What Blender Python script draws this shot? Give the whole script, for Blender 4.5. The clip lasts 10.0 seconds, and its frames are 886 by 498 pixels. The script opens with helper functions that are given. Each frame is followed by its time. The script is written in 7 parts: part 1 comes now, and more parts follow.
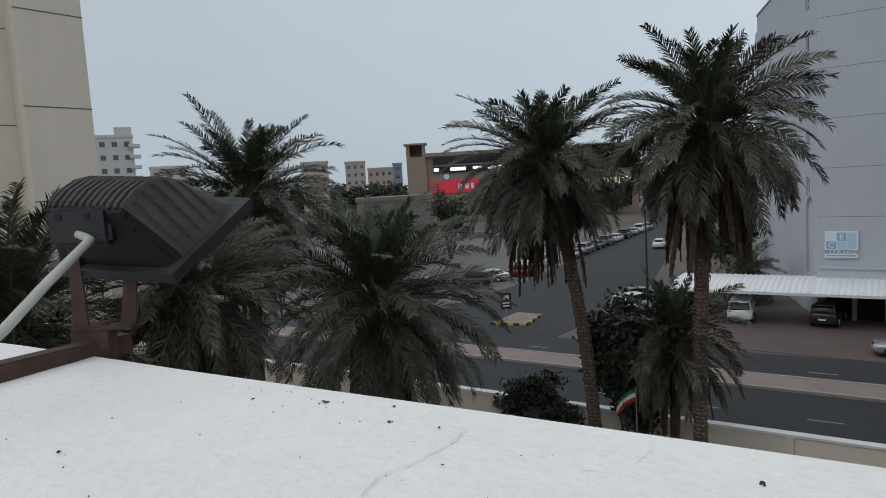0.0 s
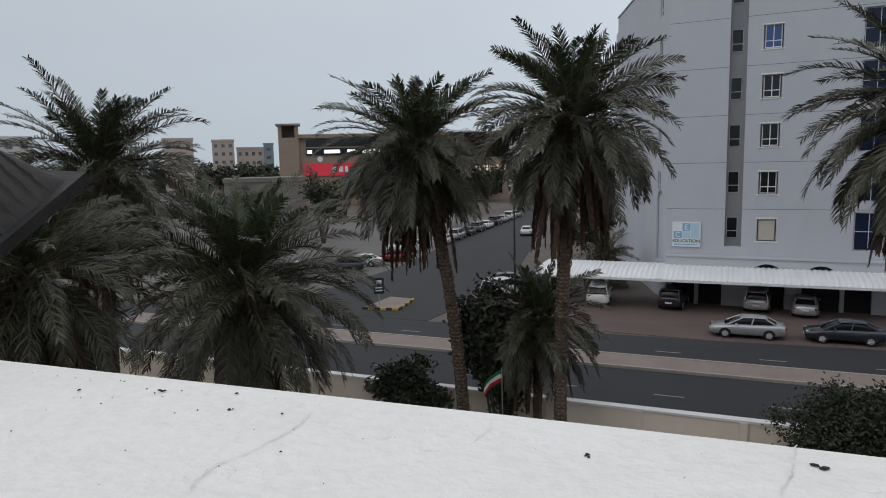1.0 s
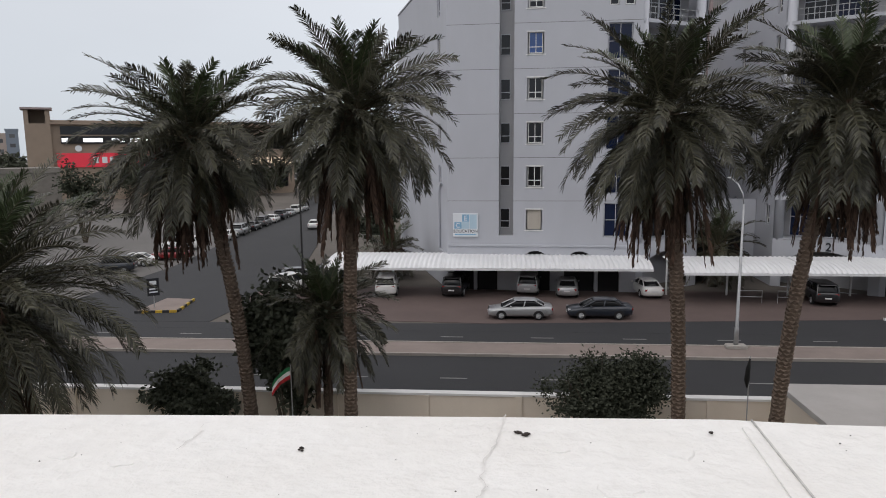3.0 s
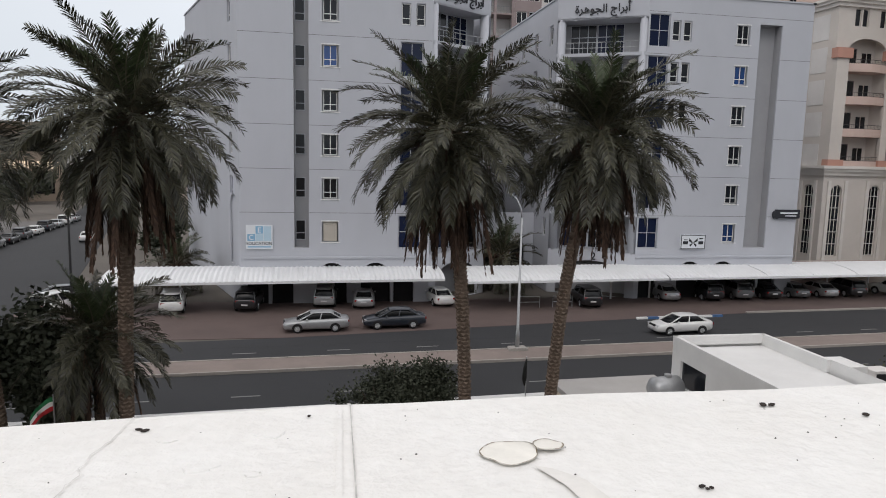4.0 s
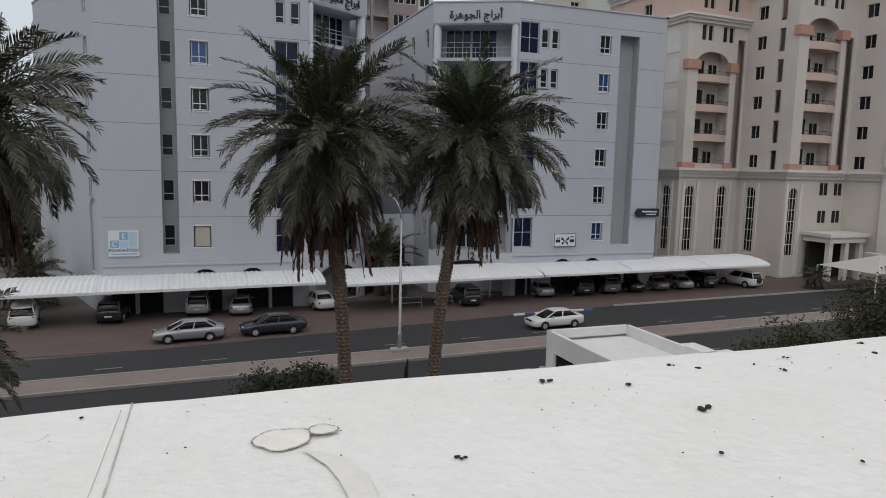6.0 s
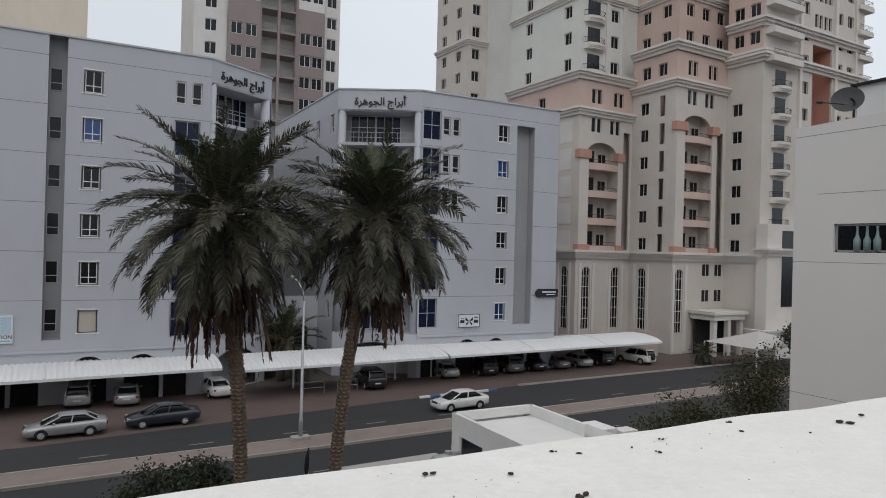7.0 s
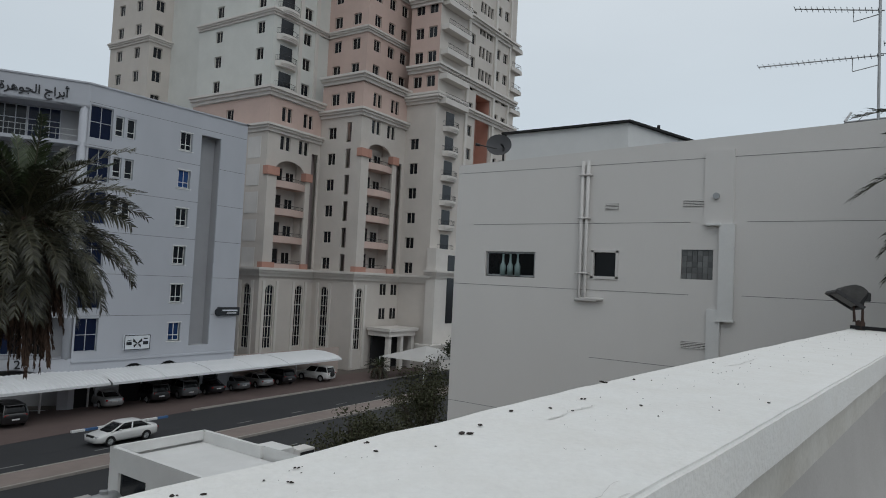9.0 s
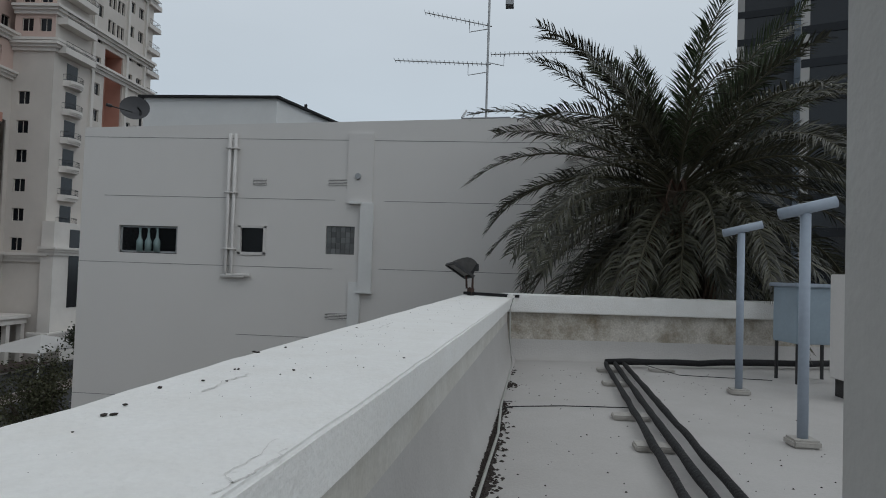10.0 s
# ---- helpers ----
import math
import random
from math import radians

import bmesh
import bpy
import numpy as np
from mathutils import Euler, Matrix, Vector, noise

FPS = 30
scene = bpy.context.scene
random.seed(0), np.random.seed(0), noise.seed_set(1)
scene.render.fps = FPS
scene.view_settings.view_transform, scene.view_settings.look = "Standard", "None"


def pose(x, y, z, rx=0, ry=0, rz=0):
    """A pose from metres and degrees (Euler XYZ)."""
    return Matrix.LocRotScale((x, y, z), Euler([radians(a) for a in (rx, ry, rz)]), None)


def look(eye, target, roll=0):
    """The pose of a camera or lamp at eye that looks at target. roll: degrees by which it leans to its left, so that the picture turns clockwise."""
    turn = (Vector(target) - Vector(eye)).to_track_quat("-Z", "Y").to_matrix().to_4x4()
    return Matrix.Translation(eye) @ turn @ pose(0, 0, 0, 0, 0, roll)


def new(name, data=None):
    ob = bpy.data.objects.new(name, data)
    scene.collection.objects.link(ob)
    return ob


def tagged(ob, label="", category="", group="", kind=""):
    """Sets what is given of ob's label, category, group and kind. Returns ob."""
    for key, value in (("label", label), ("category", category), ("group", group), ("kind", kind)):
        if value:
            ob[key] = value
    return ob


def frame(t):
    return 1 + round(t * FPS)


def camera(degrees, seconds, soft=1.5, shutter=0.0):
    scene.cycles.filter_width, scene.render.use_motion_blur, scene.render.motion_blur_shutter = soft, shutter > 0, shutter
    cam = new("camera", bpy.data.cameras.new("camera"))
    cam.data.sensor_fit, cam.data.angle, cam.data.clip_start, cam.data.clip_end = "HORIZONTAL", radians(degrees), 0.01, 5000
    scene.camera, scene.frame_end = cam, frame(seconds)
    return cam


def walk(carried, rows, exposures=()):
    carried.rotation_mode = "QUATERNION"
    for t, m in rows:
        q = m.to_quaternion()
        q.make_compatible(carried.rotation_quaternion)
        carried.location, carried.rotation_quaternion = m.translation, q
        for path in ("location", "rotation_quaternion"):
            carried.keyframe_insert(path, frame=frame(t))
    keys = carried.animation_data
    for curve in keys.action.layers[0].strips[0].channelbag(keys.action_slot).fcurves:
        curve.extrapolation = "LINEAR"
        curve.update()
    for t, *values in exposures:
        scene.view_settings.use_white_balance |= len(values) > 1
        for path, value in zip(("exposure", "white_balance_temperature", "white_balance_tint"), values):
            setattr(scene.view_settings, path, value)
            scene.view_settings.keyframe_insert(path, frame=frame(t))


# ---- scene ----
EXPOSURES = [(0.0, -0.12, 6150, 9), (1.0, -0.06, 6300, 12), (2.0, 0.05, 6500, 14), (3.5, 0.31, 6600, 15), (4.0, 0.34, 6600, 14), (4.5, 0.05, 6550, 13), (5.0, 0.05, 6550, 13), (6.5, 0.0, 6450, 12), (7.5, 0.08, 6500, 12), (8.5, -0.03, 6400, 11), (9.0, -0.3, 6200, 8), (9.5, -0.54, 6150, 8), (10.0, -0.46, 6100, 8)]
cam = camera(67.00, 10.0, soft=1.0)
# seconds, eye, yaw (to the left of +y), pitch, roll
ROWS = [
    (0.0, -13.171, -41.991, 12.438, 35.82, -5.86, -3.40),
    (0.5, -13.154, -41.974, 12.434, 30.72, -6.63, -2.40),
    (1.0, -13.139, -41.957, 12.430, 25.04, -7.61, -1.40),
    (1.5, -13.135, -41.948, 12.424, 20.08, -8.57, -1.00),
    (2.0, -13.122, -41.944, 12.420, 15.93, -9.12, -0.80),
    (2.2, -13.113, -41.940, 12.415, 14.54, -8.83, -0.60),
    (3.3, -12.983, -41.866, 12.406, 2.14, -8.28, -0.60),
    (3.5, -12.921, -41.935, 12.428, -1.76, -7.93, -0.60),
    (4.0, -12.762, -42.074, 12.447, -10.19, -7.35, 1.30),
    (4.5, -12.673, -42.117, 12.433, -16.27, -7.79, 3.00),
    (5.0, -12.636, -42.146, 12.441, -16.96, -5.19, 2.10),
    (5.2, -12.624, -42.150, 12.445, -17.25, -4.13, 1.80),
    (6.3, -12.594, -42.153, 12.433, -22.48, -7.50, 1.60),
    (6.5, -12.587, -42.159, 12.439, -24.28, -5.91, 1.70),
    (7.0, -12.561, -42.177, 12.455, -28.19, 0.17, 1.50),
    (7.5, -12.529, -42.178, 12.451, -33.68, 1.23, 1.80),
    (8.0, -12.505, -42.200, 12.463, -36.60, 1.40, 1.10),
    (8.5, -12.475, -42.209, 12.467, -40.48, 1.35, 1.30),
    (9.0, -12.447, -42.202, 12.474, -54.54, 2.72, 2.80),
    (9.5, -12.449, -42.176, 12.469, -69.64, 0.43, 2.00),
    (10.0, -12.491, -42.186, 12.443, -84.20, 1.95, 1.90),
]


def aim(yaw, pitch, roll):
    return pose(0, 0, 0, 0, 0, yaw) @ pose(0, 0, 0, 90 + pitch) @ pose(0, 0, 0, 0, 0, roll)


walk(cam, [(t, Matrix.Translation((x, y, z)) @ aim(yaw, pitch, roll)) for t, x, y, z, yaw, pitch, roll in ROWS], EXPOSURES)

# ---------------------------------------------------------------- world and sun
world = bpy.data.worlds.new("overcast_sky")
scene.world = world
world.use_nodes = True
wn, wl = world.node_tree.nodes, world.node_tree.links
wn.clear()
w_out = wn.new("ShaderNodeOutputWorld")
w_bg = wn.new("ShaderNodeBackground")
w_sky = wn.new("ShaderNodeTexSky")
w_sky.sky_type = "NISHITA"
w_sky.sun_disc = False
w_sky.sun_elevation, w_sky.sun_rotation = radians(41), radians(217)
w_dim = wn.new("ShaderNodeMix")
w_dim.data_type = "RGBA"
w_dim.blend_type = "MULTIPLY"
w_dim.inputs[0].default_value = 1.0
w_dim.inputs[7].default_value = (0.06, 0.06, 0.06, 1)
w_co = wn.new("ShaderNodeTexCoord")
w_sep = wn.new("ShaderNodeSeparateXYZ")
w_ramp = wn.new("ShaderNodeValToRGB")
# cloud layer: paler at the horizon, about twice as bright overhead
w_ramp.color_ramp.elements[0].position, w_ramp.color_ramp.elements[0].color = 0.0, (0.57, 0.64, 0.69, 1)
w_ramp.color_ramp.elements[1].position, w_ramp.color_ramp.elements[1].color = 1.0, (1.02, 1.02, 1.01, 1)
mid = w_ramp.color_ramp.elements.new(0.35)
mid.color = (0.66, 0.70, 0.73, 1)
w_noise = wn.new("ShaderNodeTexNoise")
w_noise.inputs["Scale"].default_value, w_noise.inputs["Detail"].default_value = 1.6, 5.0
w_map = wn.new("ShaderNodeMapping")
w_map.inputs["Scale"].default_value = (1, 1, 3)
w_cl = wn.new("ShaderNodeMapRange")
w_cl.inputs[3].default_value, w_cl.inputs[4].default_value = 0.9, 1.1
w_mul = wn.new("ShaderNodeMix")
w_mul.data_type, w_mul.blend_type = "RGBA", "MULTIPLY"
w_mul.inputs[0].default_value = 1.0
w_mix = wn.new("ShaderNodeMix")
w_mix.data_type = "RGBA"
w_mix.inputs[0].default_value = 0.9
wl.new(w_co.outputs["Generated"], w_sep.inputs[0])
wl.new(w_sep.outputs[2], w_ramp.inputs[0])
wl.new(w_co.outputs["Generated"], w_map.inputs[0])
wl.new(w_map.outputs[0], w_noise.inputs["Vector"])
wl.new(w_noise.outputs[0], w_cl.inputs[0])
wl.new(w_ramp.outputs[0], w_mul.inputs[6])
wl.new(w_cl.outputs[0], w_mul.inputs[7])
wl.new(w_sky.outputs[0], w_dim.inputs[6])
wl.new(w_dim.outputs[2], w_mix.inputs[6])
w_side = wn.new("ShaderNodeMapRange")
w_side.inputs[1].default_value, w_side.inputs[2].default_value = -1.0, 1.0
w_side.inputs[3].default_value, w_side.inputs[4].default_value = 0.95, 1.42
w_mul2 = wn.new("ShaderNodeMix")
w_mul2.data_type, w_mul2.blend_type = "RGBA", "MULTIPLY"
w_mul2.inputs[0].default_value = 1.0
wl.new(w_sep.outputs[0], w_side.inputs[0])
wl.new(w_mul.outputs[2], w_mul2.inputs[6])
wl.new(w_side.outputs[0], w_mul2.inputs[7])
wl.new(w_mul2.outputs[2], w_mix.inputs[7])
wl.new(w_mix.outputs[2], w_bg.inputs[0])
wl.new(w_bg.outputs[0], w_out.inputs[0])
w_bg.inputs[1].default_value = 0.92
sun = new("sun", bpy.data.lights.new("sun", "SUN"))
sun.data.energy, sun.data.angle, sun.data.color = 0.5, radians(40), (1, 0.97, 0.93)
sun.matrix_world = look((-45, -60, 65), (0, 0, 0))


# ---------------------------------------------------------------- materials
def mat(name, color, rough=0.7, var=0.15, scale=1.0, bump=0.0, metal=0.0, spec=0.4, tint=None, fine=25.0, island=0.0, obj=0.0, streak=0.0, clear=0.0, glow=None):
    """A surface with large stains, fine grain and relief. tint: the stain colour."""
    m = bpy.data.materials.new(name)
    m.use_nodes = True
    n, l = m.node_tree.nodes, m.node_tree.links
    b = n["Principled BSDF"]
    b.inputs["Roughness"].default_value, b.inputs["Metallic"].default_value = rough, metal
    b.inputs["Specular IOR Level"].default_value = spec
    b.inputs["Coat Weight"].default_value = clear
    co = n.new("ShaderNodeTexCoord")
    mp = n.new("ShaderNodeMapping")
    mp.inputs["Scale"].default_value = (1, 1, 1.0 - 0.85 * streak)
    l.new(co.outputs["Object"], mp.inputs[0])
    big = n.new("ShaderNodeTexNoise")
    big.inputs["Scale"].default_value, big.inputs["Detail"].default_value = scale, 6.0
    big.inputs["Roughness"].default_value = 0.65
    l.new(mp.outputs[0], big.inputs["Vector"])
    small = n.new("ShaderNodeTexNoise")
    small.inputs["Scale"].default_value, small.inputs["Detail"].default_value = fine, 4.0
    l.new(co.outputs["Object"], small.inputs["Vector"])
    mr = n.new("ShaderNodeMapRange")
    mr.inputs[1].default_value, mr.inputs[2].default_value = 0.35, 0.72
    l.new(big.outputs[0], mr.inputs[0])
    mix = n.new("ShaderNodeMix")
    mix.data_type = "RGBA"
    t = tint or tuple(c * (1 - 2.2 * var) for c in color)
    mix.inputs[6].default_value, mix.inputs[7].default_value = (*color, 1), (*t, 1)
    fac = n.new("ShaderNodeMath")
    fac.operation = "MULTIPLY"
    fac.inputs[1].default_value = min(1.0, var * 3) if tint else 0.7
    l.new(mr.outputs[0], fac.inputs[0])
    l.new(fac.outputs[0], mix.inputs[0])
    gr = n.new("ShaderNodeMapRange")
    gr.inputs[3].default_value, gr.inputs[4].default_value = 1 - var * 0.8, 1 + var * 0.8
    l.new(small.outputs[0], gr.inputs[0])
    val = gr.outputs[0]
    if island or obj:
        if obj:
            rnd = n.new("ShaderNodeObjectInfo").outputs["Random"]
        else:
            rnd = n.new("ShaderNodeNewGeometry").outputs["Random Per Island"]
        rr = n.new("ShaderNodeMapRange")
        rr.inputs[3].default_value, rr.inputs[4].default_value = 1 - (island or obj), 1 + (island or obj)
        l.new(rnd, rr.inputs[0])
        mm = n.new("ShaderNodeMath")
        mm.operation = "MULTIPLY"
        l.new(val, mm.inputs[0])
        l.new(rr.outputs[0], mm.inputs[1])
        val = mm.outputs[0]
    mul = n.new("ShaderNodeMix")
    mul.data_type, mul.blend_type = "RGBA", "MULTIPLY"
    mul.inputs[0].default_value = 1.0
    l.new(mix.outputs[2], mul.inputs[6])
    l.new(val, mul.inputs[7])
    l.new(mul.outputs[2], b.inputs["Base Color"])
    rg = n.new("ShaderNodeMapRange")
    rg.inputs[3].default_value, rg.inputs[4].default_value = max(0.02, rough - 0.12 * min(1, rough * 2)), min(1.0, rough + 0.12)
    l.new(small.outputs[0], rg.inputs[0])
    l.new(rg.outputs[0], b.inputs["Roughness"])
    if bump:
        bp = n.new("ShaderNodeBump")
        bp.inputs["Strength"].default_value, bp.inputs["Distance"].default_value = min(1.0, bump), 0.02
        ad = n.new("ShaderNodeMath")
        ad.operation = "ADD"
        l.new(small.outputs[0], ad.inputs[0])
        l.new(big.outputs[0], ad.inputs[1])
        l.new(ad.outputs[0], bp.inputs["Height"])
        l.new(bp.outputs[0], b.inputs["Normal"])
    if glow:
        b.inputs["Emission Color"].default_value, b.inputs["Emission Strength"].default_value = (*glow[:3], 1), glow[3]
    return m


M_ASPH = mat("asphalt", (0.034, 0.035, 0.038), 0.85, 0.12, 0.15, 0.3, fine=30)
M_LINE = mat("road_paint", (0.26, 0.26, 0.25), 0.7, 0.2, 2.0)
M_KERB = mat("kerb_concrete", (0.36, 0.33, 0.30), 0.85, 0.15, 0.8, 0.2)
M_PAVER = mat("pink_brick_paving", (0.118, 0.086, 0.079), 0.85, 0.14, 0.25, 0.25, fine=14)
M_MEDIAN = mat("median_paving", (0.25, 0.205, 0.185), 0.85, 0.14, 0.4, 0.25, fine=10)
M_SOIL = mat("garden_soil", (0.10, 0.085, 0.065), 0.95, 0.25, 0.5, 0.6)
M_SAND = mat("sandy_ground", (0.13, 0.115, 0.10), 0.95, 0.2, 0.1, 0.4)
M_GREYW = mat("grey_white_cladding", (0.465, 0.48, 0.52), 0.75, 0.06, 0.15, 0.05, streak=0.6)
# darker than the fronts; used on recesses and balcony back walls
M_GREYD = mat("darker_recess_grey", (0.36, 0.365, 0.38), 0.8, 0.08, 0.3, 0.05)
M_WHITE = mat("white_paint", (0.74, 0.74, 0.73), 0.6, 0.06, 0.7, 0.05)
M_BEIGE = mat("beige_render", (0.72, 0.64, 0.54), 0.8, 0.08, 0.3, 0.1, streak=0.5)
M_CREAM = mat("cream_render", (0.61, 0.565, 0.52), 0.8, 0.07, 0.25, 0.06)
M_PINK = mat("pink_render", (0.60, 0.455, 0.40), 0.8, 0.08, 0.3, 0.06)
M_SALM = mat("salmon_render", (0.50, 0.27, 0.21), 0.8, 0.1, 0.4, 0.06)
M_MINT = mat("pale_green_render", (0.66, 0.665, 0.63), 0.8, 0.06, 0.3, 0.05)
M_CORN = mat("pale_cornice", (0.68, 0.645, 0.605), 0.75, 0.06, 0.5, 0.05)
M_BROWN = mat("mauve_brown_render", (0.29, 0.235, 0.23), 0.8, 0.08, 0.3, 0.05)
M_OFFW = mat("off_white_render", (0.66, 0.64, 0.62), 0.8, 0.07, 0.3, 0.05)
M_GLASS = mat("dark_window_glass", (0.010, 0.012, 0.016), 0.1, 0.1, 1.0, spec=0.35, obj=0.4)
M_BLUEG = mat("blue_window_glass", (0.018, 0.06, 0.20), 0.1, 0.1, 1.0, spec=0.6, obj=0.5)
# near-black: fills openings in place of their shade; also the mall sign band
M_DARK = mat("black_shade_and_sign", (0.02, 0.02, 0.022), 0.9, 0.2, 1.0)
M_SHUT = mat("rolled_shutter", (0.50, 0.46, 0.40), 0.6, 0.08, 1.0)
M_STEELW = mat("white_corrugated_steel", (0.72, 0.73, 0.74), 0.45, 0.05, 0.6, spec=0.5)
M_STEEL = mat("galvanised_steel", (0.42, 0.43, 0.44), 0.45, 0.12, 3.0, metal=0.6)
M_PAREIN = mat("parapet_paint", (0.77, 0.765, 0.745), 0.75, 0.09, 3.5, 0.35, tint=(0.60, 0.565, 0.51), fine=45)
M_ROOFP = mat("roof_membrane", (0.44, 0.425, 0.41), 0.7, 0.12, 0.8, 0.25, tint=(0.30, 0.28, 0.26), fine=40)
M_DIRTY = mat("weathered_plaster", (0.56, 0.53, 0.48), 0.85, 0.5, 2.2, 0.4, tint=(0.20, 0.165, 0.11), fine=30)
M_NWALL = mat("grey_white_render_wall", (0.70, 0.68, 0.66), 0.85, 0.06, 0.25, 0.12, tint=(0.52, 0.50, 0.47), streak=0.7, fine=45)
M_WEATH = mat("pale_weathered_plaster", (0.58, 0.565, 0.53), 0.85, 0.2, 1.4, 0.3, tint=(0.36, 0.335, 0.28), fine=30)
M_JOINT = mat("dark_joint", (0.16, 0.155, 0.15), 0.9, 0.2, 2.0)
M_BARK = mat("palm_bark", (0.155, 0.115, 0.088), 0.95, 0.25, 3.0, 0.8)
M_FROND = mat("palm_leaf", (0.055, 0.054, 0.033), 0.4, 0.22, 0.6, spec=0.45, island=0.7)
M_FRONDY = mat("young_palm_leaf", (0.045, 0.062, 0.026), 0.5, 0.2, 0.6, spec=0.4, island=0.4)
M_RACHIS = mat("palm_rib", (0.085, 0.078, 0.048), 0.6, 0.2, 1.0)
M_DRY = mat("dry_palm_leaf", (0.078, 0.047, 0.033), 0.9, 0.25, 1.0, island=0.5)
M_LEAF = mat("shrub_leaf", (0.058, 0.066, 0.046), 0.7, 0.2, 0.8, spec=0.25, island=0.3)
M_OLIVE = mat("olive_shrub_leaf", (0.072, 0.074, 0.040), 0.7, 0.2, 0.8, spec=0.25, island=0.35)
M_LEAFY = mat("far_leaf", (0.05, 0.058, 0.036), 0.75, 0.2, 0.5, island=0.5)
M_TWIG = mat("twig", (0.10, 0.08, 0.06), 0.9, 0.2, 2.0)
M_BLACKM = mat("weathered_black_metal", (0.016, 0.016, 0.018), 0.5, 0.2, 8.0, 0.25, spec=0.4, tint=(0.045, 0.044, 0.043), fine=120)
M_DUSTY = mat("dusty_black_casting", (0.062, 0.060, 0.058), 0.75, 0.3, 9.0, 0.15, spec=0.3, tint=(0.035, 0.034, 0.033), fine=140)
# black paint taken darker still, with the back face's shade in the colour
M_BACKB = mat("shaded_black_paint", (0.007, 0.007, 0.008), 0.55, 0.3, 9.0, 0.15, spec=0.25, fine=120)
M_RUST = mat("rust_brown_steel", (0.085, 0.05, 0.04), 0.8, 0.3, 12.0, 0.3, fine=150)
M_CABLE = mat("grey_cable", (0.42, 0.42, 0.39), 0.6, 0.12, 6.0)
M_RUBBER = mat("black_rubber", (0.02, 0.02, 0.021), 0.8, 0.2, 4.0, 0.2)
M_LAGG = mat("black_pipe_lagging", (0.016, 0.016, 0.017), 0.85, 0.3, 8.0, 0.6)
M_BLUEPOST = mat("pale_blue_paint", (0.33, 0.38, 0.45), 0.55, 0.1, 3.0, 0.1)
M_TANK = mat("blue_grey_sheet", (0.30, 0.37, 0.43), 0.55, 0.1, 1.5)
M_CONC = mat("concrete", (0.42, 0.40, 0.37), 0.9, 0.18, 3.0, 0.4)
M_DEBRIS = mat("dark_crumbs", (0.045, 0.035, 0.03), 0.95, 0.4, 40.0, 0.6)
M_STAIN = mat("ochre_stain", (0.40, 0.33, 0.21), 0.9, 0.25, 15.0)
M_YELP = mat("yellow_kerb_paint", (0.55, 0.36, 0.04), 0.7, 0.15, 2.0)
M_BLKP = mat("black_kerb_paint", (0.03, 0.03, 0.03), 0.7, 0.15, 2.0)
M_BLUEP = mat("blue_kerb_paint", (0.06, 0.14, 0.30), 0.7, 0.15, 2.0)
M_RED = mat("red_cloth", (0.42, 0.02, 0.025), 0.8, 0.1, 2.0)
M_GREEN = mat("green_cloth", (0.02, 0.16, 0.06), 0.8, 0.1, 2.0)
M_BLACKC = mat("black_cloth", (0.012, 0.012, 0.012), 0.85, 0.1, 2.0)
M_WHITEC = mat("white_cloth", (0.65, 0.65, 0.63), 0.85, 0.06, 2.0)
M_CHROME = mat("wheel_alloy", (0.45, 0.46, 0.47), 0.3, 0.05, 3.0, metal=0.8)
M_LAMPW = mat("headlamp_lens", (0.55, 0.56, 0.58), 0.15, 0.05, 3.0, spec=0.7)
M_LAMPR = mat("tail_lamp", (0.25, 0.012, 0.012), 0.2, 0.05, 3.0)
M_CARGL = mat("car_glass", (0.008, 0.009, 0.010), 0.1, 0.05, 1.0, spec=0.3)
M_PLATE = mat("plate_white", (0.6, 0.6, 0.6), 0.5, 0.05, 3.0)
M_BRICK = mat("tan_brick", (0.28, 0.22, 0.17), 0.85, 0.1, 0.2)
M_FARW = mat("far_pale_render", (0.50, 0.49, 0.475), 0.85, 0.06, 0.1)
M_FARP = mat("far_pinkish_render", (0.42, 0.35, 0.31), 0.85, 0.06, 0.1)
M_FARB = mat("far_bluegrey_render", (0.20, 0.235, 0.28), 0.7, 0.06, 0.1)
# glass greyed: distance haze and sky reflection are put into its colour
M_FARGL = mat("far_window_glass", (0.10, 0.105, 0.11), 0.3, 0.1, 1.0, obj=0.3)
M_SIGNR = mat("red_sign", (0.50, 0.03, 0.05), 0.5, 0.05, 1.0, glow=(0.9, 0.05, 0.08, 0.18))
M_SIGNW = mat("white_lit_sign", (0.8, 0.82, 0.85), 0.5, 0.03, 1.0, glow=(0.9, 0.95, 1.0, 0.9))
M_NEONR = mat("red_neon", (0.6, 0.05, 0.03), 0.5, 0.03, 1.0, glow=(1.0, 0.12, 0.06, 1.6))
M_SIGNP = mat("sign_panel_white", (0.70, 0.73, 0.76), 0.4, 0.03, 1.0)
M_SIGNB = mat("sign_blue", (0.22, 0.42, 0.60), 0.45, 0.05, 1.0)
M_SIGNL = mat("sign_pale_blue", (0.45, 0.60, 0.70), 0.45, 0.05, 1.0)
M_TEXT = mat("dark_lettering", (0.02, 0.022, 0.028), 0.5, 0.1, 1.0)
M_TOWERG = mat("tower_curtain_glass", (0.008, 0.011, 0.016), 0.12, 0.1, 1.0, spec=0.6)
PAINT = {k: mat("car_paint_" + k, c, 0.28, 0.03, 1.0, spec=0.5, metal=mt, clear=0.6) for k, c, mt in (
    ("white", (0.66, 0.66, 0.65), 0.0), ("silver", (0.38, 0.39, 0.40), 0.5), ("black", (0.012, 0.012, 0.014), 0.0),
    ("grey", (0.12, 0.125, 0.13), 0.3), ("red", (0.22, 0.015, 0.018), 0.1), ("navy", (0.015, 0.02, 0.03), 0.1))}


